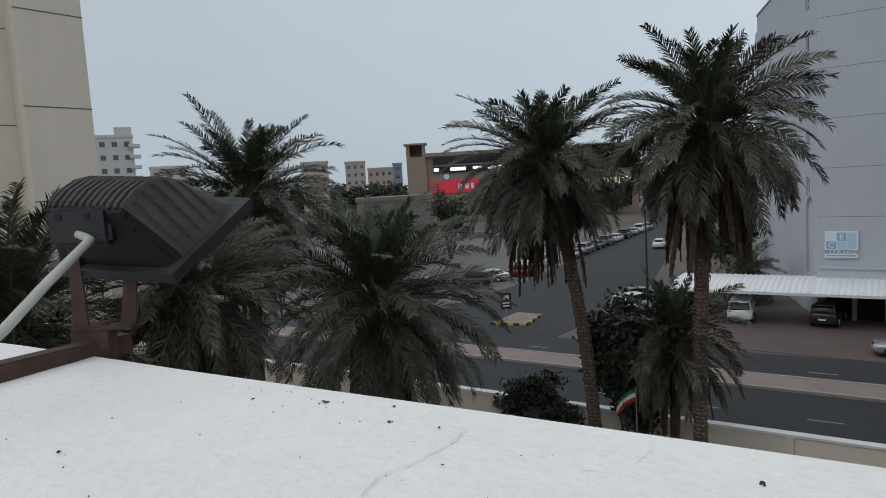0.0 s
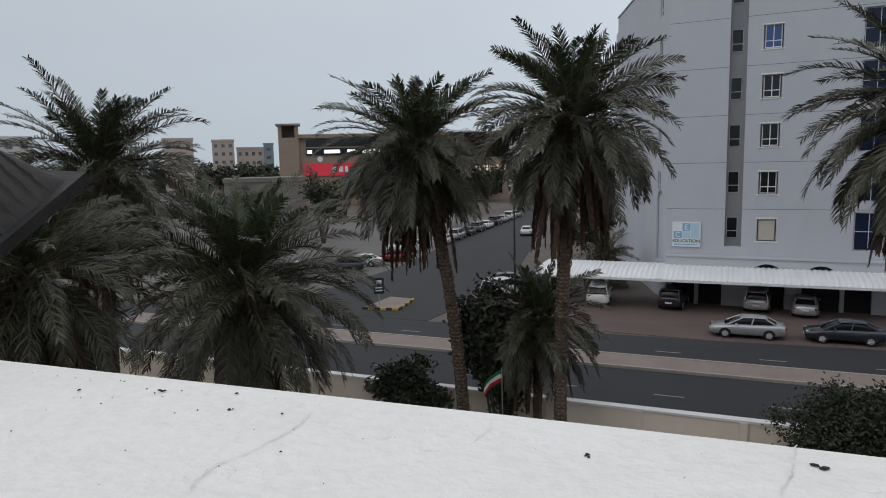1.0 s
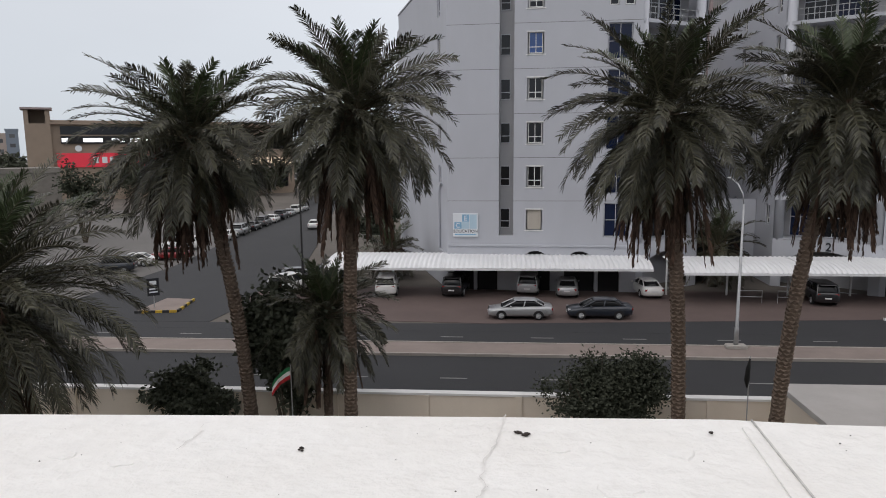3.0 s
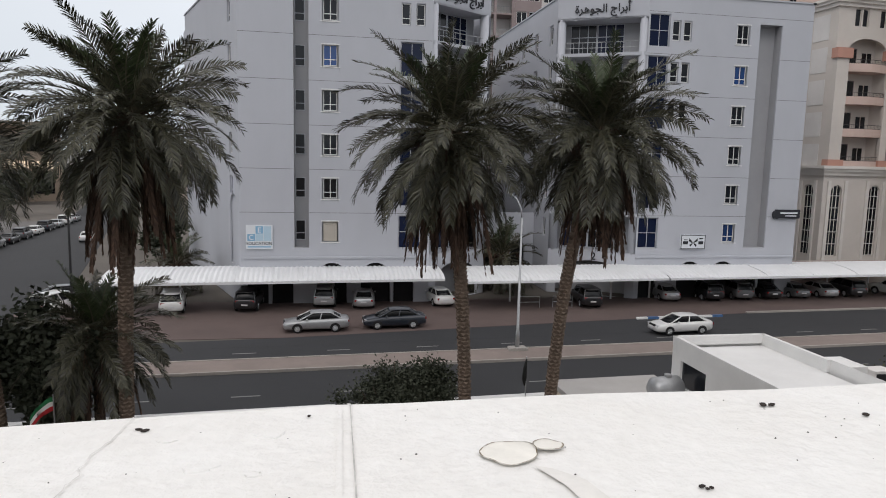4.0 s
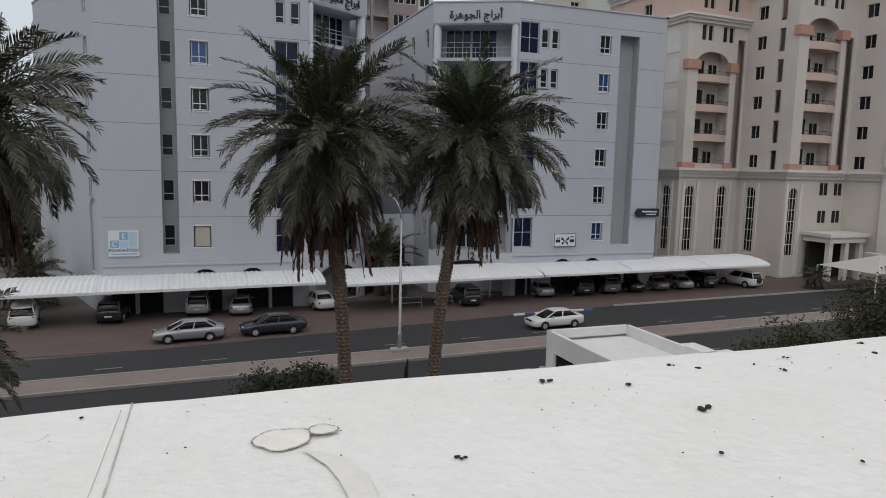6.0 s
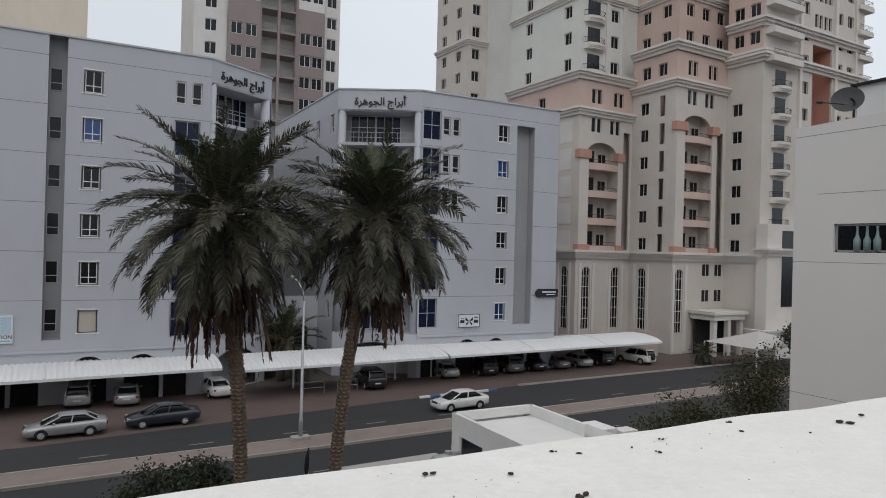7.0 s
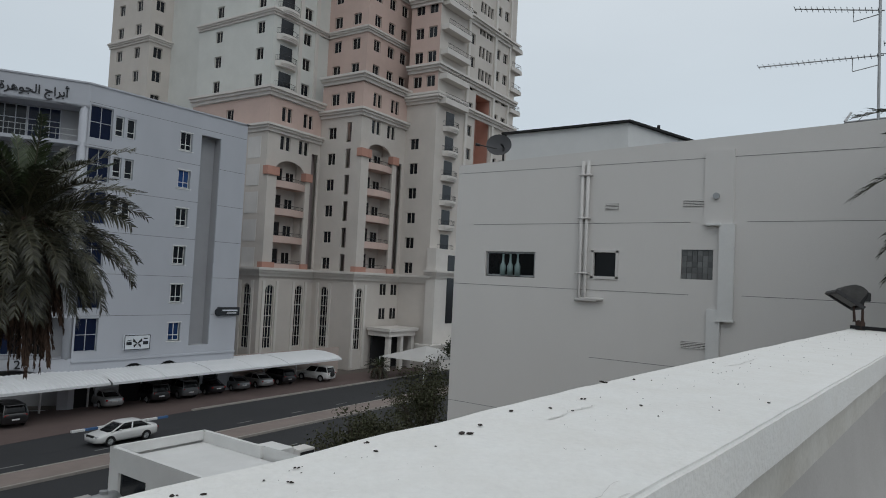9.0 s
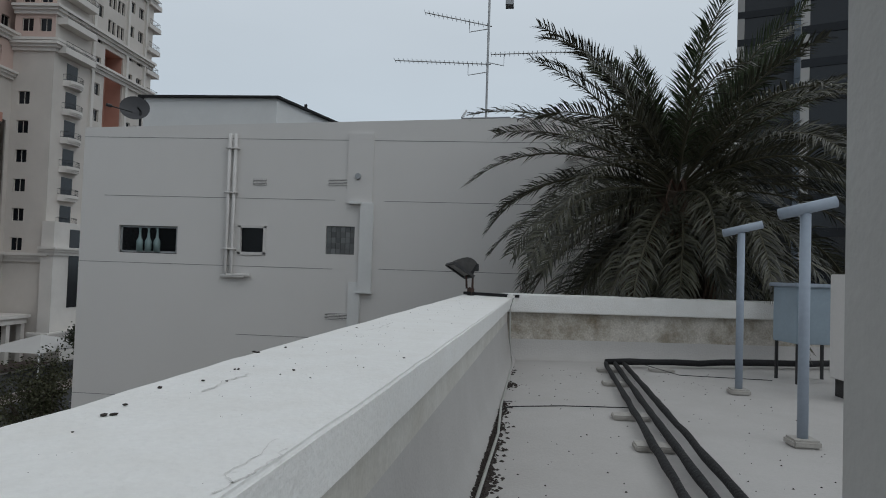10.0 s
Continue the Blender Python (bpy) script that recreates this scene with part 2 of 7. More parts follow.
# ---------------------------------------------------------------- mesh tools
class Shape:
    """Gathers simple solids into one mesh."""

    def __init__(self, m=None):
        self.v, self.f, self.m = [], [], m or Matrix()

    def add(self, verts, faces):
        k = len(self.v)
        self.v += [self.m @ Vector(p) for p in verts]
        self.f += [tuple(i + k for i in f) for f in faces]
        return self

    def box(self, x0, y0, z0, x1, y1, z1):
        return self.add([(x0, y0, z0), (x1, y0, z0), (x1, y1, z0), (x0, y1, z0), (x0, y0, z1), (x1, y0, z1), (x1, y1, z1), (x0, y1, z1)],
                        [(3, 2, 1, 0), (4, 5, 6, 7), (0, 1, 5, 4), (1, 2, 6, 5), (2, 3, 7, 6), (3, 0, 4, 7)])

    def prism(self, poly, z0, z1):
        n = len(poly)
        return self.add([(x, y, z0) for x, y in poly] + [(x, y, z1) for x, y in poly],
                        [tuple(range(n - 1, -1, -1)), tuple(range(n, 2 * n))] + [(i, (i + 1) % n, n + (i + 1) % n, n + i) for i in range(n)])

    def tube(self, pts, rad, n=8, caps=True):
        """A round bar along pts; rad: one radius or one a point."""
        pts = [Vector(p) for p in pts]
        rad = rad if isinstance(rad, (list, tuple)) else [rad] * len(pts)
        rings, faces = [], []
        up = Vector((0, 0, 1))
        for i, p in enumerate(pts):
            d = (pts[min(i + 1, len(pts) - 1)] - pts[max(i - 1, 0)]).normalized()
            a = d.cross(up if abs(d.z) < 0.95 else Vector((1, 0, 0))).normalized()
            b = a.cross(d)
            rings += [p + (a * math.cos(2 * math.pi * k / n) + b * math.sin(2 * math.pi * k / n)) * rad[i] for k in range(n)]
        for i in range(len(pts) - 1):
            faces += [(i * n + k, i * n + (k + 1) % n, (i + 1) * n + (k + 1) % n, (i + 1) * n + k) for k in range(n)]
        if caps:
            faces += [tuple(range(n - 1, -1, -1)), tuple(range((len(pts) - 1) * n, len(pts) * n))]
        return self.add(rings, faces)

    def wall(self, o, u, width, z0, z1, holes=(), depth=0.25):
        """A wall face from o along u (outward normal to the right of u), with openings (u0, u1, z0, z1) and their reveals."""
        o, u = Vector((*o, 0)), Vector((*u, 0)).normalized()
        n = Vector((u.y, -u.x, 0))
        us = sorted({0, width, *[h[0] for h in holes], *[h[1] for h in holes]})
        zs = sorted({z0, z1, *[h[2] for h in holes], *[h[3] for h in holes]})
        us, zs = [a for a in us if 0 <= a <= width], [a for a in zs if z0 <= a <= z1]
        at = lambda a, z, d=0.0: o + u * a - n * d + Vector((0, 0, z))
        for a, b in zip(us, us[1:]):
            for c, d in zip(zs, zs[1:]):
                if not any(h[0] - 1e-6 <= a and b <= h[1] + 1e-6 and h[2] - 1e-6 <= c and d <= h[3] + 1e-6 for h in holes):
                    self.add([at(a, c), at(b, c), at(b, d), at(a, d)], [(0, 1, 2, 3)])
        for a, b, c, d in [h[:4] for h in holes]:
            self.add([at(a, c), at(b, c), at(b, d), at(a, d), at(a, c, depth), at(b, c, depth), at(b, d, depth), at(a, d, depth)],
                     [(0, 1, 5, 4)[::-1], (1, 2, 6, 5)[::-1], (2, 3, 7, 6)[::-1], (3, 0, 4, 7)[::-1]])
        return self

    def mesh(self, name, material, smooth=False, weld=False):
        me = bpy.data.meshes.new(name)
        me.from_pydata([tuple(p) for p in self.v], [], self.f)
        if weld:
            bm = bmesh.new()
            bm.from_mesh(me)
            bmesh.ops.remove_doubles(bm, verts=bm.verts, dist=1e-5)
            bm.to_mesh(me)
            bm.free()
        me.validate()
        me.update()
        me.materials.append(material)
        if smooth:
            me.polygons.foreach_set("use_smooth", [True] * len(me.polygons))
        return me


def part(name, shape, material, parent=None, label="", smooth=False, bevel=0.0):
    """One mesh object from a Shape or a ready mesh, under parent."""
    me = shape.mesh(name, material, smooth) if isinstance(shape, Shape) else shape
    if bevel:
        bm = bmesh.new()
        bm.from_mesh(me)
        bmesh.ops.remove_doubles(bm, verts=bm.verts, dist=1e-5)
        bmesh.ops.bevel(bm, geom=[e for e in bm.edges if e.is_manifold and e.calc_face_angle(0) > 0.5], offset=bevel, segments=2, affect="EDGES", clamp_overlap=True)
        bm.to_mesh(me)
        bm.free()
    ob = new(name, me)
    if parent:
        ob.parent = parent
    if label:
        ob["label"] = label
    return ob


def thing(name, label, category, m=None, group="", kind=""):
    ob = new(name)
    ob.empty_display_size = 0.2
    if m:
        ob.matrix_basis = m
    return tagged(ob, label, category, group, kind)


def setting(name, shape, material, label="", category="", smooth=False, bevel=0.0):
    return tagged(part(name, shape, material, None, label, smooth, bevel), label, category, "", "structure")


SLOPE = math.atan(0.045)


def rd(u, v):
    """Street coordinates: u along the road, v across it, from the foot of the street lamp."""
    return (u * math.cos(SLOPE) - v * math.sin(SLOPE), u * math.sin(SLOPE) + v * math.cos(SLOPE))


ROAD = Matrix.Rotation(SLOPE, 4, "Z")


# ---------------------------------------------------------------- ground, road, kerbs
setting("ground", Shape().box(-900, -600, -0.6, 900, 1500, -0.03), M_SAND, "wide flat sandy city ground", "ground")
setting("road", Shape(ROAD).box(-300, -10.4, -0.3, 400, 5.2, 0.0), M_ASPH, "dark grey asphalt dual carriageway", "road")
s = Shape()
s.prism([rd(-50, 3.5), rd(400, 3.5), rd(400, 8.8), rd(60, 8.8), rd(24, 8.6), rd(12, 7.8), rd(-15, 5.6), rd(-50, 4.6)], -0.3, 0.004)
setting("road_widening", s, M_ASPH, "dark grey asphalt parking lane", "road")
s = Shape()
s.prism([(-36, 3.6), (-35, 20), (-44, 60), (-52, 92), (-75, 190), (-84, 190), (-60, 92), (-54, 46), (-51, 26), (-54, 12), (-60, 2.5)], -0.3, 0.008)
setting("side_road", s, M_ASPH, "dark grey asphalt side street", "road")
s = Shape()
s.prism([(-33, 5.2), rd(-15, 5.62), rd(12, 7.82), rd(24, 8.62), rd(60, 8.82), rd(90, 8.82), rd(90, 13.6), (60, 17.2), (-33, 17.4), (-36, 24), (-36.5, 12)], -0.3, 0.012)
setting("pavement", s, M_PAVER, "reddish pink brick-paved parking forecourt", "pavement")
s = Shape()
s.prism([(-51, 10), (-51, 26), (-54, 46), (-60, 92), (-120, 92), (-120, 8)], -0.3, 0.01)
setting("parking_lot", s, mat("pale_lot", (0.14, 0.134, 0.128), 0.9, 0.12, 0.15, 0.2), "pale worn concrete parking lot", "ground")
setting("garden_ground", Shape(ROAD).box(-120, -60, -0.3, 60, -13.6, 0.006), M_SOIL, "dark planted garden soil inside the wall", "ground")
setting("near_pavement", Shape(ROAD).box(-200, -13.3, -0.2, 300, -10.4, 0.14), M_MEDIAN, "dusty pink paved footpath along the wall", "pavement")

median = setting("median", Shape(ROAD).box(-60, -2.05, -0.2, 300, 0.25, 0.13), M_MEDIAN, "long raised median strip of dusty pink pavers", "pavement")
K = Shape().box(0, 0, -0.1, 0.985, 0.16, 0.17).mesh("kerbstone", M_KERB)
for v in (-2.2, 0.25):
    for i in range(146):
        k = new("kerbstone", K)
        k.parent = median
        k.matrix_basis = ROAD @ Matrix.Translation((-60 + i, v, 0))
far_med = setting("median_kerb", Shape(ROAD).box(86, -2.2, -0.1, 300, -2.05, 0.17).box(86, 0.25, -0.1, 300, 0.41, 0.17), M_KERB, "distant kerb of the median", "kerb")
DASH = Shape().box(-0.75, -0.06, 0, 0.75, 0.06, 0.006).mesh("lane_dash", M_LINE)
for v, z in ((2.05, 0.0), (-6.1, 0.0)):
    for i in range(-8, 22):
        d = tagged(new("lane_dash", DASH), "worn white painted lane dash on the asphalt", "road marking", "lane dashes", "structure")
        d.matrix_basis = ROAD @ Matrix.Translation((i * 6.0 + 0.3 if v > 0 else i * 5.5 - 0.6, v, z))

# garden wall with white coping
gw = setting("garden_wall", Shape(ROAD).box(-120, -13.65, 0, 4.2, -13.4, 1.9), M_BEIGE, "beige rendered garden wall with white coping", "wall")
part("coping", Shape(ROAD).box(-120, -13.72, 1.9, 4.2, -13.33, 2.0), M_WHITE, gw, "white painted coping")
for i in range(24):
    part("pier", Shape(ROAD).box(-90 + i * 4, -13.75, 0, -89.7 + i * 4, -13.3, 1.9), M_BEIGE, gw)
gw2 = setting("boundary_wall", Shape(ROAD).box(10.5, -13.65, 0, 46, -13.4, 1.3), M_BEIGE, "low boundary wall beyond the gatehouse", "wall")
part("coping", Shape(ROAD).box(10.5, -13.72, 1.3, 46, -13.33, 1.42), M_WHITE, gw2, "white painted coping")


# ---------------------------------------------------------------- window kit
def window_kit(w, h, glass, frame_m=M_WHITE, split=2, transom=0.0, bar=0.06):
    """Shared meshes of a window, centred on its foot in the opening: frame and panes."""
    holes = []
    zs = [(bar, h - bar)] if not transom else [(bar, h * transom - bar / 2), (h * transom + bar / 2, h - bar)]
    for i in range(split):
        a = bar if i == 0 else w * i / split + bar / 2
        b = w - bar if i == split - 1 else w * (i + 1) / split - bar / 2
        holes += [(a, b, z0, z1) for z0, z1 in zs]
    f = Shape().wall((-w / 2, 0), (1, 0), w, 0, h, holes, 0.05).wall((-w / 2, 0), (1, 0), w, 0, h, [(0, w, 0, h)], 0.05)
    p = Shape().box(-w / 2 + bar / 2, 0.04, bar / 2, w / 2 - bar / 2, 0.055, h - bar / 2)
    return f.mesh("window", frame_m, weld=True), p.mesh("pane", glass)


def put_window(kit, parent, x, y, z, face):
    """face: degrees by which the outward normal is turned from -y."""
    w = new("window", kit[0])
    w.parent = parent
    w.matrix_basis = pose(x, y, z, 0, 0, face)
    p = new("pane", kit[1])
    p.parent = w
    return w


def along(o, u, a, d=0.0):
    """The plan point a metres along u from o, d metres behind the wall's face."""
    u = Vector(u).normalized()
    return (o[0] + u.x * a - u.y * d, o[1] + u.y * a + u.x * d)


def arch_fill(s, o, u, a0, a1, zs, zt, depth=0.3, n=10):
    """Fills the corners of an opening a0..a1 between zs and zt so that it ends in a round arch."""
    u3 = Vector((*u, 0)).normalized()
    nn = Vector((u3.y, -u3.x, 0))
    c, r = (a0 + a1) / 2, (a1 - a0) / 2
    for sgn in (-1, 1):
        for i in range(n):
            t0, t1 = math.pi / 2 * i / n, math.pi / 2 * (i + 1) / n
            q = []
            for t in (t0, t1):
                q.append((c + sgn * r * math.cos(t), zs + (zt - zs) * math.sin(t)))
            b = [(q[0][0], q[0][1]), (q[1][0], q[1][1]), (q[1][0], zt), (q[0][0], zt)]
            vs = [Vector((*o, 0)) + u3 * a - nn * d + Vector((0, 0, z)) for d in (-0.003, depth) for a, z in b]
            s.add(vs, [(0, 1, 2, 3), (7, 6, 5, 4), (0, 1, 5, 4)])


STOREY = 3.71
KIT_A = [window_kit(1.16, 1.72, g, M_WHITE, 2, 0.3) for g in (M_GLASS, M_BLUEG)]
KIT_N = window_kit(0.72, 1.72, M_GLASS, M_WHITE, 1, 0.3)
KIT_R = window_kit(0.85, 1.75, M_GLASS, M_GREYW, 1, 0.35)
M_NAVY = mat("navy_window_glass", (0.008, 0.014, 0.04), 0.12, 0.1, 1.0, spec=0.25, obj=0.4)
KIT_GL = window_kit(1.9, 2.85, M_NAVY, M_GREYW, 2, 0.5, 0.05)
KIT_BAL = window_kit(2.5, 2.9, M_GLASS, M_GREYW, 3, 0.6, 0.07)
KIT_BLUE = window_kit(2.5, 2.9, M_NAVY, M_GREYW, 3, 0.6, 0.07)
SLAT = Shape().box(-0.58, 0.02, 0, 0.58, 0.055, 0.11).mesh("slat", M_SHUT)
SHUTTER = Shape().box(-0.6, 0.05, 0, 0.6, 0.07, 1.75).mesh("shutter", M_SHUT)


def office_front(b, o, u, width, top, cols, narrow=(), recess=None, arches=(), face=0, glazed=(), first_shutter=False, recess_top=None, nk=(5, 4, 3), gk=6):
    """The street front of an office building: columns of framed windows, a tall recess, ground-floor arches."""
    holes, rec = [], Shape()
    for c in cols:
        holes += [(c, c + 1.36, 5.4 + k * STOREY, 7.26 + k * STOREY) for k in range(6)]
    for c in narrow:
        holes += [(c, c + 0.8, 5.4 + k * STOREY, 7.26 + k * STOREY) for k in nk]
    for g in glazed:
        holes += [(g, g + 2.0, 4.85 + k * STOREY, 7.75 + k * STOREY) for k in range(gk)]
    for a in arches:
        holes.append((a, a + 2.6, 0.0, 3.55))
    # added bays, not real doors: they darken the wall under the shelters
    bays = []
    a = 0.5
    while a + 1.8 < width:
        if not any(q - 0.2 < a + 1.8 and a < q + 2.8 for q in arches):
            bays.append(a)
        a += 2.1
    holes += [(a, a + 1.8, 0.0, 2.95) for a in bays]
    if recess:
        holes.append((recess[0], recess[1], 4.9, recess_top or top))
    s = Shape().wall(o, u, width, 0, top, holes, 0.16)
    for a in arches:
        arch_fill(s, o, u, a, a + 2.6, 2.25, 3.56)
    part("wall", s, M_GREYW, b)
    # incised joints at the floors, standing proud as fine dark lines, cut where there are openings
    j = Shape()
    for k in range(1, 7):
        z = 4.2 + k * STOREY
        if z < top - 0.5:
            cuts = sorted([(h[0], h[1]) for h in holes if h[2] < z < h[3]])
            a = 0.0
            for c0, c1 in cuts + [(width, width)]:
                if c0 > a:
                    p, q = along(o, u, a, -0.004), along(o, u, c0, -0.004)
                    j.add([(*p, z), (*q, z), (*q, z + 0.035), (*p, z + 0.035)], [(0, 1, 2, 3)])
                a = max(a, c1)
    part("floor_joint", j, M_JOINT, b)
    led = Shape()
    p0, p1, p2, p3 = along(o, u, 0, -0.12), along(o, u, width, -0.12), along(o, u, width, 0.0), along(o, u, 0, 0.0)
    led.prism([p0, p1, p2, p3], 3.95, 4.12)
    part("ledge", led, M_GREYW, b)
    for n, c in enumerate(cols):
        for k in range(6):
            x, y = along(o, u, c + 0.68, 0.15)
            if first_shutter and k == 0:
                w = new("shutter", SHUTTER)
                w.parent = b
                w.matrix_basis = pose(x, y, 5.45, 0, 0, face)
                for i in range(14):
                    sl = new("slat", SLAT)
                    sl.parent = w
                    sl.matrix_basis = pose(0, 0, 0.02 + 0.12 * i)
            else:
                put_window(KIT_A[(k * 5 + n * 3) % 4 == 0], b, x, y, 5.47 + k * STOREY, face)
            t = Shape().box(-0.82, -0.05, 0, 0.82, 0.0, 0.08)
            sl = part("window_sill", t, M_WHITE, b)
            x, y = along(o, u, c + 0.68, 0.0)
            hd = part("window_head", Shape().box(-0.76, -0.035, 1.86, 0.76, 0.0, 1.95), M_WHITE, b)
            hd.matrix_basis = pose(x, y, 5.32 + k * STOREY, 0, 0, face)
            sl.matrix_basis = pose(x, y, 5.32 + k * STOREY, 0, 0, face)
    for c in narrow:
        for k in nk:
            put_window(KIT_N, b, *along(o, u, c + 0.4, 0.15), 5.47 + k * STOREY, face)
    for g in glazed:
        for k in range(gk):
            put_window(KIT_GL, b, *along(o, u, g + 1.0, 0.15), 4.87 + k * STOREY, face)
    # black sheets in the added bays paint the shade under the shelters
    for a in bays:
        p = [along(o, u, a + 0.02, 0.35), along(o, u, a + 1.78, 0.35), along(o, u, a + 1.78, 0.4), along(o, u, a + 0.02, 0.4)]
        part("bay_shade", Shape().prism(p, 0, 2.93), M_DARK, b)
    # a black sheet behind each arch stands for the shade inside
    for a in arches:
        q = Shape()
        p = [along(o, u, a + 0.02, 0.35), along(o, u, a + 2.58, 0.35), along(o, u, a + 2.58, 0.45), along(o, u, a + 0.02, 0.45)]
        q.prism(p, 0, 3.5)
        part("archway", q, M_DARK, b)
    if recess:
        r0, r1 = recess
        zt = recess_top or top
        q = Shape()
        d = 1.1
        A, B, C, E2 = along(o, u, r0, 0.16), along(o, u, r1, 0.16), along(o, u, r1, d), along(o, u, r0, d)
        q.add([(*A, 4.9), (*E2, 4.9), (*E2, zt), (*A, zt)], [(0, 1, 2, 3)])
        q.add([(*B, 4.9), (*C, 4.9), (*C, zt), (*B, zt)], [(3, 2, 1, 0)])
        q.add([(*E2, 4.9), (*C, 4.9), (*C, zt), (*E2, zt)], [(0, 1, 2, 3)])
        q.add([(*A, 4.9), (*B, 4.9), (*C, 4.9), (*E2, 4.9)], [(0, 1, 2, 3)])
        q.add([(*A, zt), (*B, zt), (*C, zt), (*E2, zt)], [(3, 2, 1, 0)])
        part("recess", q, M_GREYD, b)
        for k in range(6):
            if r1 - r0 < 2.0:
                put_window(KIT_R, b, *along(o, u, r0 + 0.5, d - 0.07), 5.47 + k * STOREY, face)


def balcony_corner(b, o, u, width, top, face):
    """The angled corner: two round piers, a plain name band at the top and glazed balconies between the floors."""
    s = Shape().wall(o, u, width, top - 2.1, top, (), 0.1)
    s.wall(o, u, width, 0, 4.3, [(0.8, width - 0.8, 0, 3.4)], 0.3)
    arch_fill(s, o, u, 0.8, width - 0.8, 1.6, 3.4)
    part("wall", s, M_GREYW, b)
    for k in range(0, 7):
        z = 4.3 + k * STOREY
        if z < top - 3:
            part("floor_slab", Shape().prism([along(o, u, 0, 0), along(o, u, width, 0), along(o, u, width, 2.2), along(o, u, 0, 2.2)], z - 0.25 if k else z - 0.05, z + (0.05 if k else 0.02)), M_GREYW, b)
    part("floor_slab", Shape().prism([along(o, u, 0, 0), along(o, u, width, 0), along(o, u, width, 2.2), along(o, u, 0, 2.2)], top - 2.1, top - 1.9), M_GREYW, b)
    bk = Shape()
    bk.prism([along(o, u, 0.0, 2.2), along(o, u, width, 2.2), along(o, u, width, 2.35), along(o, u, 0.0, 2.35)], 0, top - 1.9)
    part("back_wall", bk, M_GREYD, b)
    for a in (0.35, width - 0.35):
        p = along(o, u, a, 0.4)
        part("pier", Shape().tube([(*p, 4.2), (*p, top - 2.0)], 0.42, 14), M_GREYW, b, smooth=True)
    n = max(1, int((width - 1.4) // 2.55))
    for k in range(0, 6):
        for i in range(n):
            put_window((KIT_BAL, KIT_BLUE)[(i + k) % 3 == 0], b, *along(o, u, 0.9 + 1.3 + i * 2.55, 2.1), 4.4 + k * STOREY, face)
        if 0 < k < 6:
            r = Shape()
            for h in (0.5, 1.0):
                r.tube([(*along(o, u, 0.6, 0.25), 4.35 + k * STOREY + h), (*along(o, u, width - 0.6, 0.25), 4.35 + k * STOREY + h)], 0.03, 6)
            for i in range(9):
                q = along(o, u, 0.7 + (width - 1.4) * i / 8, 0.25)
                r.tube([(*q, 4.35 + k * STOREY), (*q, 5.35 + k * STOREY)], 0.02, 5)
            part("balcony_rail", r, M_STEEL, b)


TOP = 28.0
offA = thing("office_building", "grey-white rendered office block with a rounded entrance corner", "building")
part("wall", Shape().prism([(-19.75, 16.95), (-15.8, 17.7), (-6.0, 17.7), (-5.6, 19.2), (1.4, 23.6), (3.0, 46), (-29.5, 46), (-27.6, 39)], 0, 27.3), M_GREYW, offA)
office_front(offA, (-19.75, 16.45), (1, 0), 16.25, TOP, [6.86], narrow=[13.5, 14.75], recess=(4.5, 5.75), arches=[6.4, 10.2], glazed=[13.45], first_shutter=True, nk=(5,), gk=5)
o_l, u_l = (-28.0, 39.0), (8.25, -22.55)
wl_len = Vector(u_l).length
ang_l = math.degrees(math.atan2(u_l[1], u_l[0]))
hs = [(wl_len - 3.4, wl_len - 2.3, 5.4 + k * STOREY, 7.26 + k * STOREY) for k in range(1, 6)] + [(wl_len - 3.6, wl_len - 0.9, 3.2, 9.4)]
s = Shape().wall(o_l, u_l, wl_len, 0, TOP, hs, 0.16)
arch_fill(s, o_l, u_l, wl_len - 3.6, wl_len - 0.9, 8.0, 9.41)
part("wall", s, M_GREYW, offA)
# shade inside the tall arch, painted as a black sheet
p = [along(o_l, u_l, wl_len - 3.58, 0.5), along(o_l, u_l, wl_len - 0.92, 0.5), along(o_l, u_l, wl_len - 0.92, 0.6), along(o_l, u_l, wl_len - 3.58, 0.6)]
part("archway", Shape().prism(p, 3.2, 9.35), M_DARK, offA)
for k in range(1, 6):
    put_window(KIT_A[k % 2], offA, *along(o_l, u_l, wl_len - 2.85, 0.15), 5.47 + k * STOREY, ang_l)
balcony_corner(offA, (-3.5, 16.45), (5.9, 3.75), 7.0, TOP, math.degrees(math.atan2(3.75, 5.9)))
s = Shape().wall((2.45, 20.2), (0.55, 25.8), 25.8, 0, TOP, [(2.0 + 6 * i, 3.0 + 6 * i, 5.4 + k * STOREY, 7.2 + k * STOREY) for i in range(4) for k in range(6)], 0.16)
part("wall", s, M_GREYW, offA)
cop = Shape()
for a, b in (((-19.85, 16.35), (-3.5, 16.35)), ((-3.5, 16.35), (2.5, 20.15)), ((2.5, 20.15), (3.0, 46)), ((-28.1, 39), (-19.85, 16.35))):
    d = (Vector(b) - Vector(a)).normalized()
    nrm = Vector((-d.y, d.x)) * 0.32
    cop.prism([a, b, tuple(Vector(b) + nrm), tuple(Vector(a) + nrm)], TOP, TOP + 0.14)
part("coping", cop, M_GREYW, offA)

offB = thing("office_building", "grey-white office block with lettering over its corner balconies", "building")
part("wall", Shape().prism([(9.8, 23.4), (17.0, 19.4), (32.8, 18.7), (32.8, 46), (9.2, 46)], 0, 27.3), M_GREYW, offB)
office_front(offB, (16.2, 16.45), (1, 0), 16.7, TOP, [8.85], narrow=[2.4, 3.5], recess=(11.2, 13.5), arches=[4.4, 7.9], recess_top=25.9, glazed=[0.15])
balcony_corner(offB, (9.0, 20.5), (7.2, -4.05), 8.26, TOP, math.degrees(math.atan2(-4.05, 7.2)))
